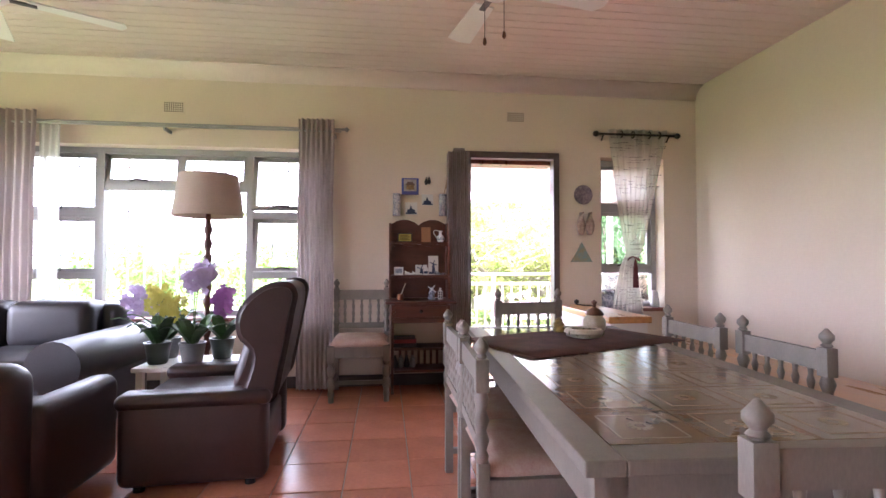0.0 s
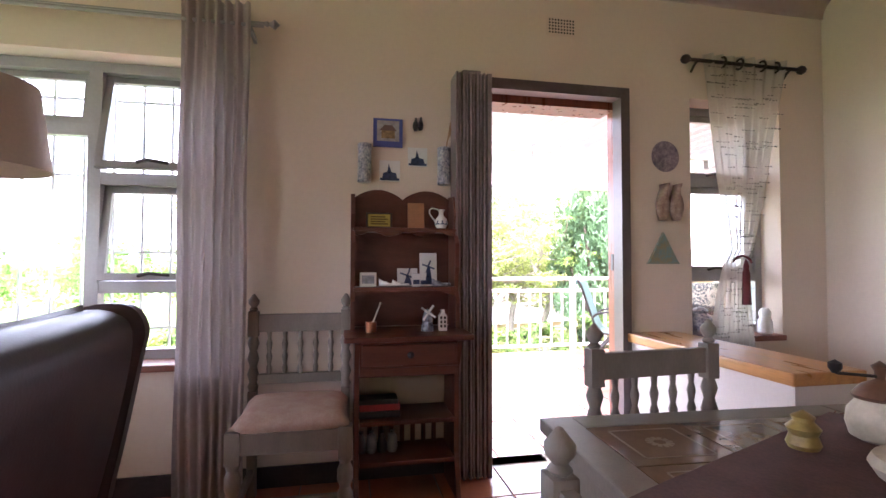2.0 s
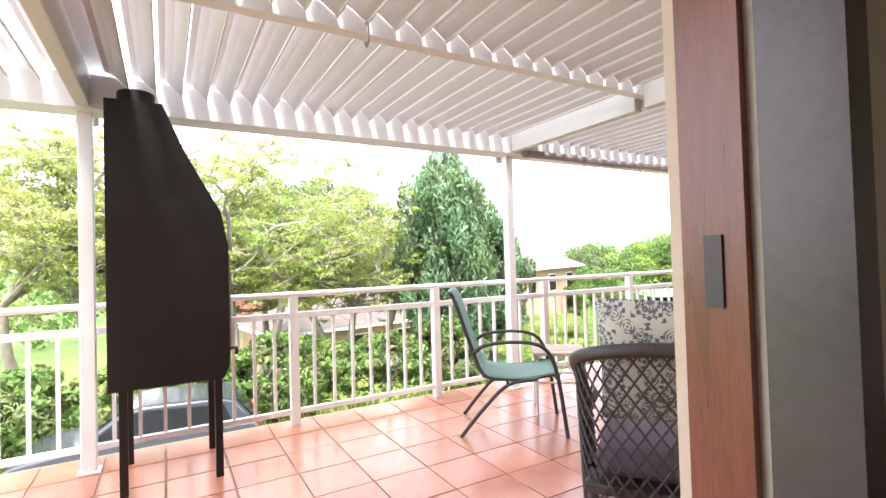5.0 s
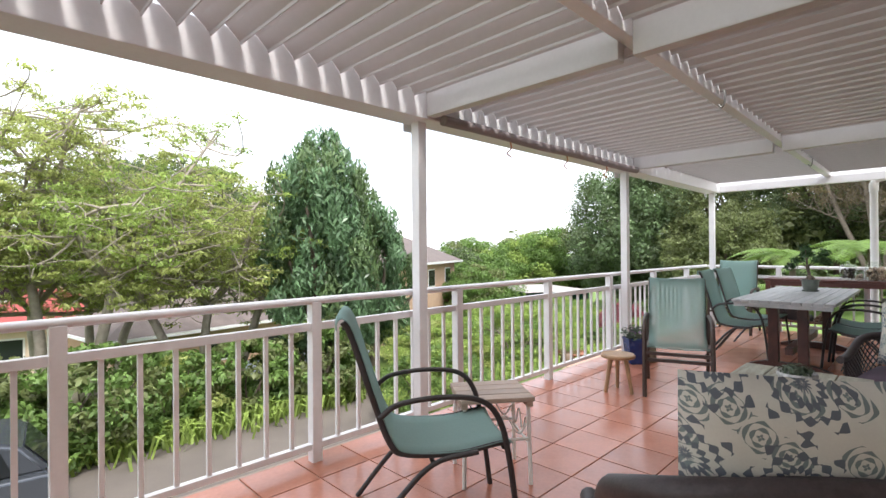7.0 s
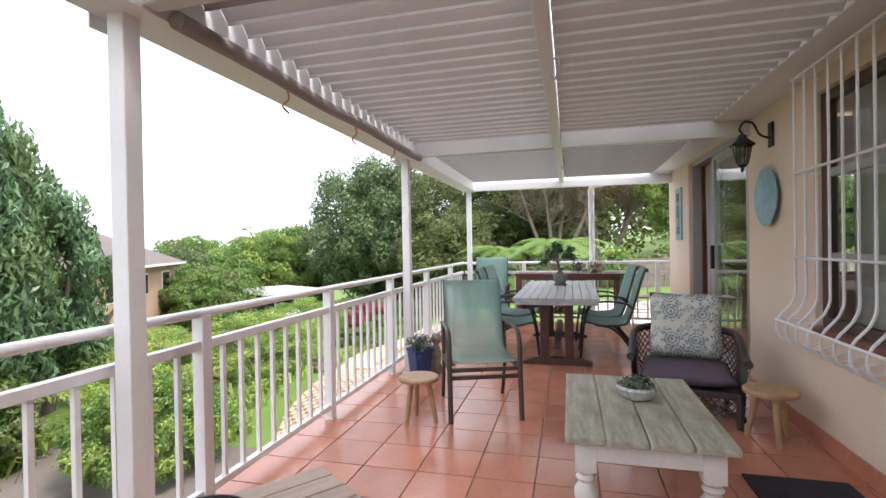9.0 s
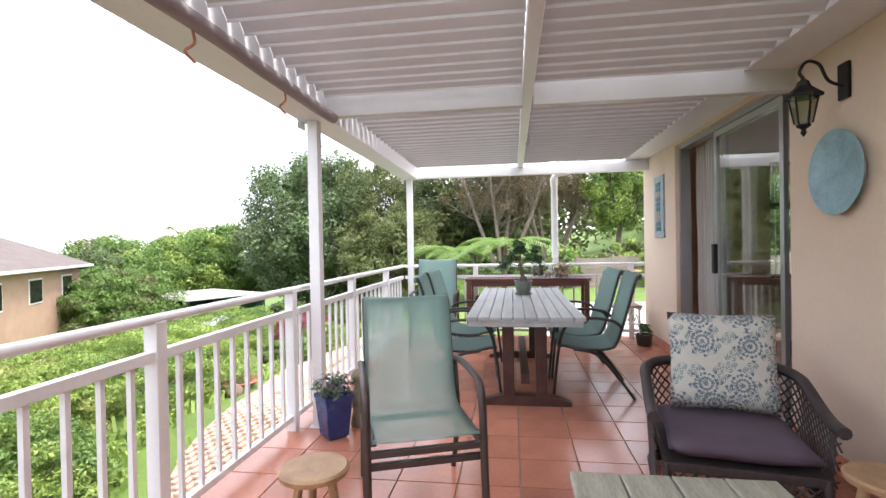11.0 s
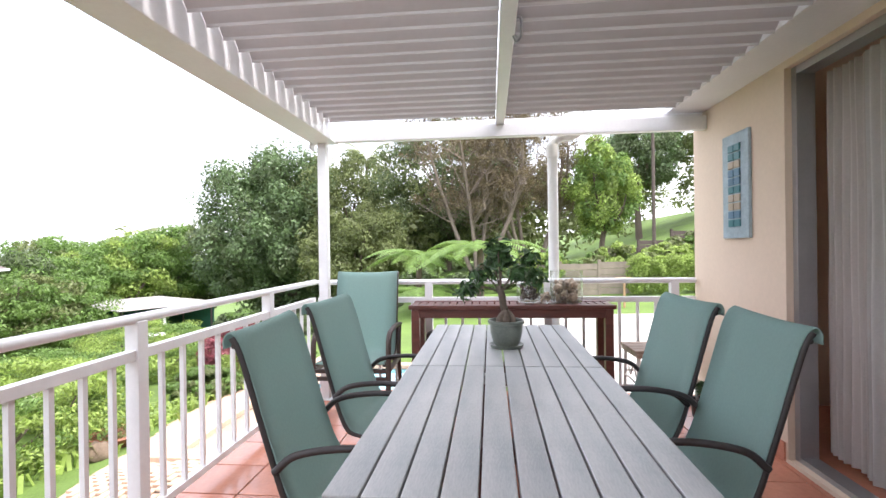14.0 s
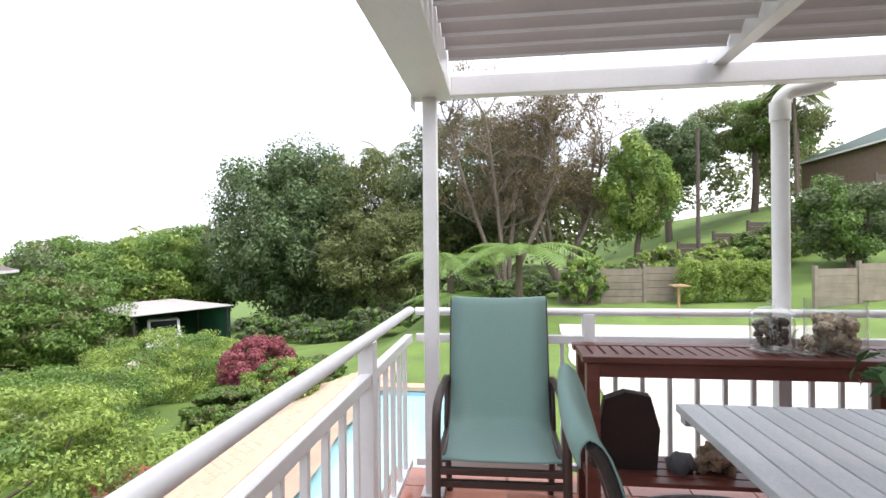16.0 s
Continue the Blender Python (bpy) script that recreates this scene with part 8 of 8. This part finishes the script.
bush("low green bush at the lawn corner", 21.4, 12.6, 0.8, 0.75, (G_MID, G_OLIVE), 79)
bush("low leafy bush by the path", 17.6, 13.0, 0.8, 0.7, (G_MID, G_OLIVE), 80)
bush("green bush below the veranda", 9.6, 13.6, 1.4, 1.6, (G_MID, G_LIGHT), 81)
bush("green bush near the brick house", 15.0, 23.5, 2.0, 1.3, (G_MID, G_LIGHT), 82)
for i in range(9):
    bush("dense leafy hedge bush beyond the driveway", -5.5 + i * 1.75, 17.7 + 0.5 * math.sin(i * 2.2), 1.35, 2.0 + 0.3 * math.sin(i * 1.7), (G_MID, G_YELL if i % 3 == 0 else G_OLIVE), 90 + i, 0.16, 60, 95, "hedge_bush")
for i in range(8):
    bush("dark shrub in the shade below the trees", 33.0 + 0.8 * math.sin(i * 1.9), 20.5 - i * 2.1, 1.3, 1.3 + 0.3 * math.sin(i * 2.7), (G_DARK2, G_MID), 110 + i, 0.2, 40, 80, "shade_shrub")
for i in range(7):
    bush("leafy shrub on the terraced bank", 33.0 + i * 0.9, 1.0 - i * 1.7, 1.5, 1.9 + 0.4 * math.sin(i * 2.1), (G_LIGHT if i % 2 else G_MID, G_OLIVE), 130 + i, 0.22, 45, 80, "bank_shrub")
for i in range(5):
    bush("green shrub behind the garden wall", 31.0 + i * 0.6, 3.6 - i * 0.2, 1.0, 2.1, (G_MID, G_LIGHT), 140 + i, 0.2, 30, 80, "wall_shrub")


def fringe_grass(name, label, x0, x1, y, n, h, seed):
    """Strap-leaved edging plants along a bed."""
    rs = np.random.RandomState(seed)
    x = rs.uniform(x0, x1, n)
    yy = y + rs.normal(size=n) * 0.35
    z = np.array([ground_z(a, b) for a, b in zip(x, yy)])
    a = rs.uniform(0, 6.28, n)
    L = h * rs.uniform(0.5, 1.2, n)
    c, s = np.cos(a), np.sin(a)
    p0 = np.stack([x, yy, z], 1)
    w = np.stack([-s * 0.03, c * 0.03, 0 * s], 1)
    p1 = p0 + np.stack([c * L * 0.35, s * L * 0.35, L * 0.8], 1)
    p2 = p0 + np.stack([c * L * 0.8, s * L * 0.8, L * 0.75], 1)
    v = np.concatenate([np.stack([p0 - w, p0 + w, p1 + w, p1 - w], 1), np.stack([p1 - w, p1 + w, p2 + w * 0.2, p2 - w * 0.2], 1)])
    ob = quads_mesh(name, v, G_LIGHT, None)
    return tagged(ob, label, "plants", kind="stuff")


fringe_grass("edging_plants", "strap-leaved edging plants along the driveway", -5, 10, 16.6, 1500, 0.55, 7)
fringe_grass("edging_plants", "strap-leaved edging plants along the brick path", 10, 20, 12.9, 900, 0.28, 8)

# ---- hedge, walls, fences, pole ----
rs = np.random.RandomState(9)
hd = thing("clipped_hedge", "square clipped green hedge before the garden wall", "hedge", pose(0, 0, 0))
bl = [(30.5 + rs.uniform(-.4, .4), rs.uniform(-4.5, -0.4), ground_z(30.5, -2) + rs.uniform(0.1, 1.75), 0.18, 0.18, 0.18) for _ in range(420)]
quads_mesh("foliage", blades(bl, 60, 0.10, rs, 0.1), G_LIGHT, hd)
PRECAST = mat("weathered_precast", (0.30, 0.25, 0.20), 0.9, var=0.2, scale=2, fine=40, bump=0.4)
TIMB = mat("weathered_fence_timber", (0.13, 0.10, 0.085), 0.9, var=0.25, scale=3, fine=40, stretch=(0.6, 0.6, 6), bump=0.4)


def panel_wall(name, label, pts, h, slats, post_w, material, category):
    t = thing(name, label, category)
    for (ax, ay), (bx, by) in zip(pts, pts[1:]):
        L = math.hypot(bx - ax, by - ay)
        ang = math.degrees(math.atan2(by - ay, bx - ax))
        z = min(ground_z(ax, ay), ground_z(bx, by)) - 0.1
        zz = (ground_z(ax, ay) + ground_z(bx, by)) / 2
        for k in range(slats):
            sh = h / slats
            part("slat", box(0.04, L - 0.04, -0.025, 0.025, k * sh, (k + 1) * sh - 0.02, 0.004), material, t, m=pose(ax, ay, zz, 0, 0, ang))
        part("post", box(-post_w / 2, post_w / 2, -post_w / 2, post_w / 2, -0.4, h + 0.1, 0.006), material, t, m=pose(ax, ay, zz, 0, 0, ang))
    return t


panel_wall("garden_wall", "low slatted precast garden wall at the end of the lawn", [(31.2, 4.6 - i * 1.9) for i in range(4)], 1.6, 5, 0.14, PRECAST, "wall")
panel_wall("garden_wall", "low slatted precast garden wall beyond the hedge", [(28.5 + i * 0.5, -4.8 - i * 1.9) for i in range(5)], 1.5, 5, 0.14, PRECAST, "wall")
panel_wall("timber_fence", "weathered dark timber slat fence along the hillside", [(38.0 + i * 0.7, -1.0 - i * 2.3) for i in range(10)], 1.7, 6, 0.14, TIMB, "fence")
pole = part("utility_pole", tube([(36.0, -3.4, ground_z(36, -3.4) - 0.3), (36.0, -3.4, ground_z(36, -3.4) + 8.4)], [0.12, 0.09], 10), TIMB, smooth=60)
tagged(pole, "weathered wooden pole rising among the shrubs", "pole")
bt = thing("bird_table", "small pale wooden bird table on the lawn", "bird table", pose(27.5, 0.6, ground_z(27.5, 0.6)))
part("post", box(-0.04, 0.04, -0.04, 0.04, 0, 1.2, 0.004), PALEWOOD, bt)
part("tray", box(-0.3, 0.3, -0.3, 0.3, 1.2, 1.26, 0.006), PALEWOOD, bt)

# terracotta bowl and rock by the path
tb = thing("terracotta_bowl", "wide terracotta bowl of low plants by the brick path", "planter", pose(14.2, 12.5, ground_z(14.2, 12.5)))
part("bowl", lathe([(0.16, 0), (0.2, 0.02), (0.38, 0.2), (0.42, 0.22), (0.40, 0.25), (0.35, 0.2), (0, 0.18)], 24), mat("terracotta_pot", (0.38, 0.15, 0.09), 0.7, var=0.15, scale=8), tb, smooth=40)
quads_mesh("foliage", blades([(0, 0, 0.24, 0.34, 0.34, 0.06)], 400, 0.05, rs, 0.0), G_OLIVE, tb)
rk = part("garden_rock", pebbles(0.12, 0.1, 0.2, 0.24, 5, random.Random(4)), mat("brown_rock", (0.28, 0.2, 0.14), 0.9, var=0.25, scale=5, bump=0.6), smooth=True)
rk.matrix_basis = pose(13.5, 12.3, ground_z(13.5, 12.3) - 0.05)
tagged(rk, "rounded brown rock beside the brick path", "rock")

# ---- carport and pickup ----
cp = thing("carport", "low carport with grey corrugated roof and green netting", "carport", pose(33.0, 26.5, ground_z(33, 26.5), 0, 0, -28))
bm = bmesh.new()
rows = [[(x, -3.4 + i * 0.1, 2.45 + 0.04 * math.sin(i * 2.1)) for x in (-2.6, 2.6)] for i in range(69)]
part("roof", sheet(rows, 0.02), mat("corrugated_sheet", (0.42, 0.39, 0.37), 0.6, var=0.15, scale=2), cp)
for x in (-2.4, 2.4):
    for y in (-3.1, 0, 3.1):
        part("post", tube([(x, y, -0.2), (x, y, 2.42)], 0.06, 8), STEEL_DARK, cp)
part("netting", box(2.5, 2.52, -3.2, 3.2, 0.1, 2.3), mat("green_net", (0.02, 0.12, 0.08), 0.9, var=0.15, scale=6), cp, "dark green shade netting")
part("netting", box(-2.4, 2.4, 3.2, 3.22, 0.1, 2.3), MATS["green_net"], cp, "dark green shade netting")
CARWHITE = mat("white_car_paint", (0.74, 0.74, 0.73), 0.25, var=0.03, scale=2, bump=0.0, coat=0.5)
CARGREY = mat("dark_grey_car_paint", (0.075, 0.085, 0.10), 0.22, metal=0.3, var=0.05, scale=2, bump=0.0, coat=0.6)
TYRE = mat("tyre_rubber", (0.02, 0.02, 0.02), 0.85)
CGLASS = mat("car_window_glass", (0.015, 0.018, 0.02), 0.06, var=0.02, bump=0.0)


def car(name, label, m, paint, wagon):
    """A car along x, nose at -x."""
    t = thing(name, label, "car", m, "parked vehicles")
    if wagon:
        low = [(-2.05, 0.35), (2.0, 0.35), (2.08, 0.6), (2.02, 0.95), (1.9, 1.0), (-0.75, 0.98), (-1.85, 0.82), (-2.1, 0.62)]
        top = [(1.98, 0.96), (1.62, 1.42), (1.35, 1.50), (0.1, 1.52), (-0.25, 1.46), (-0.98, 0.95)]
        win = [(1.55, 1.02), (1.42, 1.36), (0.1, 1.43), (-0.2, 1.38), (-0.72, 1.02)]
    else:
        low = [(-2.3, 0.45), (2.4, 0.45), (2.45, 0.95), (0.5, 0.98), (-0.95, 1.0), (-2.2, 0.92), (-2.4, 0.7)]
        top = [(0.62, 0.98), (0.5, 1.6), (0.3, 1.66), (-0.45, 1.64), (-1.0, 1.0)]
        win = [(0.45, 1.06), (0.38, 1.5), (-0.4, 1.52), (-0.78, 1.06)]
    bm = slab(low, 1.68, m=Matrix.Translation((0, -0.84, 0)))
    bmesh.ops.bevel(bm, geom=list(bm.edges), offset=0.07, segments=3, affect="EDGES", clamp_overlap=True)
    part("body", bm, paint, t, smooth=50)
    bm = slab(top, 1.46, m=Matrix.Translation((0, -0.73, 0)))
    bmesh.ops.bevel(bm, geom=list(bm.edges), offset=0.06, segments=3, affect="EDGES", clamp_overlap=True)
    part("cabin", bm, paint, t, smooth=50)
    for y in (-0.738, 0.732):
        part("side_window", slab(win, 0.006, m=Matrix.Translation((0, y, 0))), CGLASS, t)
    a, b = top[-1], top[-2]
    part("windscreen", box(-0.6, 0.6, -0.003, 0.003, 0.06, math.hypot(b[0] - a[0], b[1] - a[1]) - 0.06, m=Matrix.Translation((a[0] - 0.012, 0, a[1] + 0.012)) @ pose(0, 0, 0, 0, math.degrees(math.atan2(b[0] - a[0], b[1] - a[1])), 0) @ pose(0, 0, 0, 0, 0, 90)), CGLASS, t)
    c, d = top[0], top[1]
    part("rear_window", box(-0.58, 0.58, -0.003, 0.003, 0.06, math.hypot(d[0] - c[0], d[1] - c[1]) - 0.05, m=Matrix.Translation((c[0] + 0.014, 0, c[1] + 0.01)) @ pose(0, 0, 0, 0, math.degrees(math.atan2(d[0] - c[0], d[1] - c[1])), 0) @ pose(0, 0, 0, 0, 0, 90)), CGLASS, t)
    for x in (-1.35, 1.3):
        for y in (-0.8, 0.8):
            w = new("wheel")
            w.parent = t
            w.matrix_basis = pose(x, y, 0.32, 90)
            part("tyre", lathe([(0.2, -0.1), (0.30, -0.1), (0.32, -0.07), (0.32, 0.07), (0.30, 0.1), (0.2, 0.1)], 28), TYRE, w, smooth=40)
            part("rim", lathe([(0.05, -0.09), (0.2, -0.105), (0.205, -0.08), (0.205, 0.08), (0.2, 0.105), (0.05, 0.09)], 10), STAINLESS, w)
    for y in (-0.72, 0.50):
        part("tail_light", box(1.86, 2.05, y, y + 0.22, 0.74, 0.97, 0.03), mat("red_lens", (0.42, 0.01, 0.015), 0.2, bump=0), t)
    part("bumper", box(2.0, 2.12, -0.78, 0.78, 0.38, 0.58, 0.04), paint, t)
    return t


car("parked_hatchback", "dark grey hatchback parked on the driveway", pose(0.35, 14.9, -2.77, 0, 0, -6), CARGREY, True)
car("white_pickup", "white pickup parked under the carport", pose(31.6, 25.0, ground_z(31.6, 25) + 0.0, 0, 0, 40), CARWHITE, False)

# ---- houses beyond ----
FBRICK = mat("salmon_face_brick", (0.50, 0.33, 0.23), 0.85, var=0.1, scale=1.5, fine=30, bump=0.3)
ROOFT = mat("grey_brown_roof_tile", (0.17, 0.135, 0.12), 0.8, var=0.2, scale=2, fine=30, bump=0.4)
REDROOF = mat("red_roof_tile", (0.36, 0.07, 0.06), 0.75, var=0.15, scale=2, fine=30, bump=0.4)


def house(name, label, x, y, turn, w, d, h, roof_h, wall_m, roof_m, z=None, bricks=False):
    z = ground_z(x, y) if z is None else z
    t = thing(name, label, "house", pose(x, y, z, 0, 0, turn), "neighbouring houses")
    part("wall", box(-w / 2, w / 2, -d / 2, d / 2, -1, h), wall_m, t)
    e = 0.5
    bm = bmesh.new()
    a = [bm.verts.new(p) for p in ((-w / 2 - e, -d / 2 - e, h), (w / 2 + e, -d / 2 - e, h), (w / 2 + e, d / 2 + e, h), (-w / 2 - e, d / 2 + e, h))]
    k = max(0.1, (w - d) / 2)
    r = [bm.verts.new(p) for p in ((-k, 0, h + roof_h), (k, 0, h + roof_h))]
    for f in ((a[0], a[1], r[1], r[0]), (a[1], a[2], r[1]), (a[2], a[3], r[0], r[1]), (a[3], a[0], r[0]), (a[3], a[2], a[1], a[0])):
        bm.faces.new(f)
    part("roof", bm, roof_m, t)
    for s in (-1, 1):
        part("gutter", box(-w / 2 - e - 0.06, w / 2 + e + 0.06, s * (d / 2 + e) - 0.06, s * (d / 2 + e) + 0.06, h - 0.14, h - 0.01), WHITE, t)
        part("gutter", box(s * (w / 2 + e) - 0.06, s * (w / 2 + e) + 0.06, -d / 2 - e + 0.061, d / 2 + e - 0.061, h - 0.14, h - 0.01), WHITE, t)
    n = max(2, int(w // 3))
    for i in range(n):
        xx = -w / 2 + (i + 0.5) * w / n
        wn_ = new("window")
        wn_.parent = t
        part("frame", box(xx - 0.7, xx + 0.7, -d / 2 - 0.03, -d / 2 - 0.001, h - 1.7, h - 0.5, 0.02), WHITE, wn_)
        part("pane", box(xx - 0.62, xx + 0.62, -d / 2 - 0.045, -d / 2 - 0.032, h - 1.62, h - 0.58), CGLASS, wn_)
    return t


house("brick_house", "salmon face-brick house with grey-brown hipped tile roof", 21.6, 32.0, 28, 11.2, 8.1, 6.8, 2.3, FBRICK, ROOFT, -6.2)
house("brown_roof_house", "long low house with grey-brown tiled roof beyond the trees", 9.4, 32.0, 10, 9.0, 6.5, 4.1, 1.9, FBRICK, ROOFT, -6.2)
house("red_roof_house", "cream house with a red tiled roof beyond the trees", 4.4, 36.0, -8, 6.0, 5.0, 4.3, 1.5, WALL_OUT, REDROOF, -6.2)
house("cream_house", "cream two-storey house with a dark roof beyond the trees", 6.0, 45.0, 5, 9.0, 7.0, 7.2, 1.6, WALL_OUT, ROOFT, -6.8)
house("green_roof_house", "brown house with a dark green roof on the hillside", 51.5, -24.4, 0, 10.0, 8.0, 5.3, 2.2, mat("brown_brick_wall", (0.20, 0.14, 0.10), 0.9, var=0.15, scale=3), mat("green_roof_sheet", (0.05, 0.09, 0.065), 0.6, var=0.15, scale=2), 3.7)
shed = structure("garden_shed_roof", box(6.5, 13.5, 21.4, 23.6, -3.0, -2.85, 0.02), mat("blue_grey_sheet", (0.22, 0.25, 0.30), 0.5, var=0.1, scale=1), "blue-grey sheet roof beyond the hedge", "roof")
wallf = structure("garden_boundary_wall", box(22.0, 31.0, 23.2, 23.4, -6.0, -3.4, 0.01), mat("cream_boundary", (0.55, 0.50, 0.44), 0.9, var=0.12, scale=1), "low cream boundary wall beyond the bushes", "wall")

# far wooded slopes, as one mass each
rs = np.random.RandomState(77)


def far_wood(name, x0, x1, y0, y1, n, h, m, label):
    bl = []
    for _ in range(n):
        x, y = rs.uniform(x0, x1), rs.uniform(y0, y1)
        r = rs.uniform(2.0, 4.2)
        z = ground_z(x, y)
        for k in range(9):
            d = rs.normal(size=3)
            d /= np.linalg.norm(d)
            bl.append((x + d[0] * r * 0.8, y + d[1] * r * 0.8, z + h * rs.uniform(0.7, 1.1) - r + d[2] * r * 0.8 + 1, r * 0.42, r * 0.42, r * 0.36))
    ob = quads_mesh(name, blades(bl, 44, 0.55, rs, 0.1, 0.6), m, None)
    return tagged(ob, label, "trees", kind="stuff")


far_wood("far_trees", 24, 80, 66, 120, 100, 6.0, G_OLIVE, "wooded valley side in the distance")
far_wood("far_trees", 72, 120, 4, 40, 80, 8.0, G_DARK2, "dark woodland beyond the garden")
far_wood("far_trees", -40, 20, 48, 90, 70, 8.5, G_MID, "green trees beyond the houses")
far_wood("far_trees", 47, 58, -2, 16, 26, 8.0, G_OLIVE, "woodland edge behind the bare trees")
far_wood("far_trees", 50, 62, 14, 30, 26, 8.0, G_DARK2, "dark woodland behind the great tree")
far_wood("far_trees", 55, 90, -60, -6, 60, 8.0, G_OLIVE, "wooded hillside beyond the fence")

# the garden plan above is drawn at 9/8 size; bring it to the veranda's metres
TO_SITE = pose(0.09, 0.471, -0.009) @ Matrix.Scale(0.89, 4)
for ob in set(scene.objects) - before_garden:
    if ob.parent is None:
        ob.matrix_basis = TO_SITE @ ob.matrix_basis

# ---- floor tiles, laid last ----
def tile_bm(s):
    return box(-s / 2, s / 2, -s / 2, s / 2, -0.01, 0.0, 0.0025)


def lay(floor_name, xs, ys, z, size, origin, near, joint=0.007):
    """Tiles on a grid; those inside near are parts, the rest one mesh."""
    holder = bpy.data.objects[floor_name]
    src = None
    rest = bmesh.new()
    i0, i1 = math.floor((xs[0] - origin[0]) / size), math.ceil((xs[1] - origin[0]) / size)
    j0, j1 = math.floor((ys[0] - origin[1]) / size), math.ceil((ys[1] - origin[1]) / size)
    verts, faces = [], []
    for i in range(i0, i1):
        for j in range(j0, j1):
            ax, bx = max(xs[0], origin[0] + i * size + joint / 2), min(xs[1], origin[0] + (i + 1) * size - joint / 2)
            ay, by = max(ys[0], origin[1] + j * size + joint / 2), min(ys[1], origin[1] + (j + 1) * size - joint / 2)
            if bx - ax < 0.02 or by - ay < 0.02:
                continue
            full = bx - ax > size - joint - 0.001 and by - ay > size - joint - 0.001
            cx, cy = (ax + bx) / 2, (ay + by) / 2
            if full and near[0] < cx < near[1] and near[2] < cy < near[3]:
                m = pose(cx, cy, z + random.uniform(-0.0006, 0.0006), random.uniform(-0.12, 0.12), random.uniform(-0.12, 0.12))
                if src is None:
                    src = part("tile", tile_bm(size - joint), TILE, holder, m=m)
                else:
                    again("tile", src, holder, m)
            else:
                k = len(verts)
                e = 0.003
                verts += [(ax, ay, z - 0.01), (bx, ay, z - 0.01), (bx, by, z - 0.01), (ax, by, z - 0.01),
                          (ax + e, ay + e, z), (bx - e, ay + e, z), (bx - e, by - e, z), (ax + e, by - e, z)]
                faces += [(k + 4, k + 5, k + 6, k + 7), (k, k + 1, k + 5, k + 4), (k + 1, k + 2, k + 6, k + 5), (k + 2, k + 3, k + 7, k + 6), (k + 3, k, k + 4, k + 7)]
    rest.free()
    me = bpy.data.meshes.new("tiles")
    me.from_pydata(verts, [], faces)
    me.materials.append(TILE_ST)
    ob = new("tiles", me)
    ob.parent = holder
    tagged(ob, kind="stuff")


lay("floor_screed", (XL, XR), (YB, YI + 0.13), 0.0, 0.333, (-0.084, 0.02), (-1.1, 1.4, 0.6, 4.1))
lay("deck_slab", (-0.74, 10.27), (YO + 0.002, 7.65), ZD, 0.333, (0.05, 4.3), (1.0, 10.0, 4.6, 7.3))

# bricks of the garden path
verts, faces = [], []
src = None
count = 0
for i in range(54):
    for j in range(35):
        x = 9.75 + i * 0.2 + (0.1 if j % 2 else 0)
        y = 9.95 + j * 0.1
        if y > 11.1 + 0.21 * (x - 9.6) + 0.38 * noise.noise((x * 0.4, 7.7, 0)) or (x < 18.75 and x > 12.95 and y < 11.05):
            continue
        z = ground_z(x, y) + 0.024
        if count < 290 and x < 14.6 and y > 10.4:
            count += 1
            m = pose(x, y, z, random.uniform(-1, 1), random.uniform(-1, 1), random.uniform(-1.5, 1.5))
            if src is None:
                src = part("brick", box(-0.096, 0.096, -0.046, 0.046, -0.02, 0.02, 0.005), PBRICK, path_bed, m=m)
            else:
                again("brick", src, path_bed, m)
        else:
            k = len(verts)
            z1 = z + 0.02 + random.uniform(-0.003, 0.003)
            verts += [(x - 0.096, y - 0.046, z), (x + 0.096, y - 0.046, z), (x + 0.096, y + 0.046, z), (x - 0.096, y + 0.046, z),
                      (x - 0.09, y - 0.04, z1), (x + 0.09, y - 0.04, z1), (x + 0.09, y + 0.04, z1), (x - 0.09, y + 0.04, z1)]
            faces += [(k + 4, k + 5, k + 6, k + 7), (k, k + 1, k + 5, k + 4), (k + 1, k + 2, k + 6, k + 5), (k + 2, k + 3, k + 7, k + 6), (k + 3, k, k + 4, k + 7)]
me = bpy.data.meshes.new("bricks")
me.from_pydata(verts, [], faces)
me.materials.append(PBRICK_ST)
ob = new("bricks", me)
ob.parent = path_bed
tagged(ob, kind="stuff")
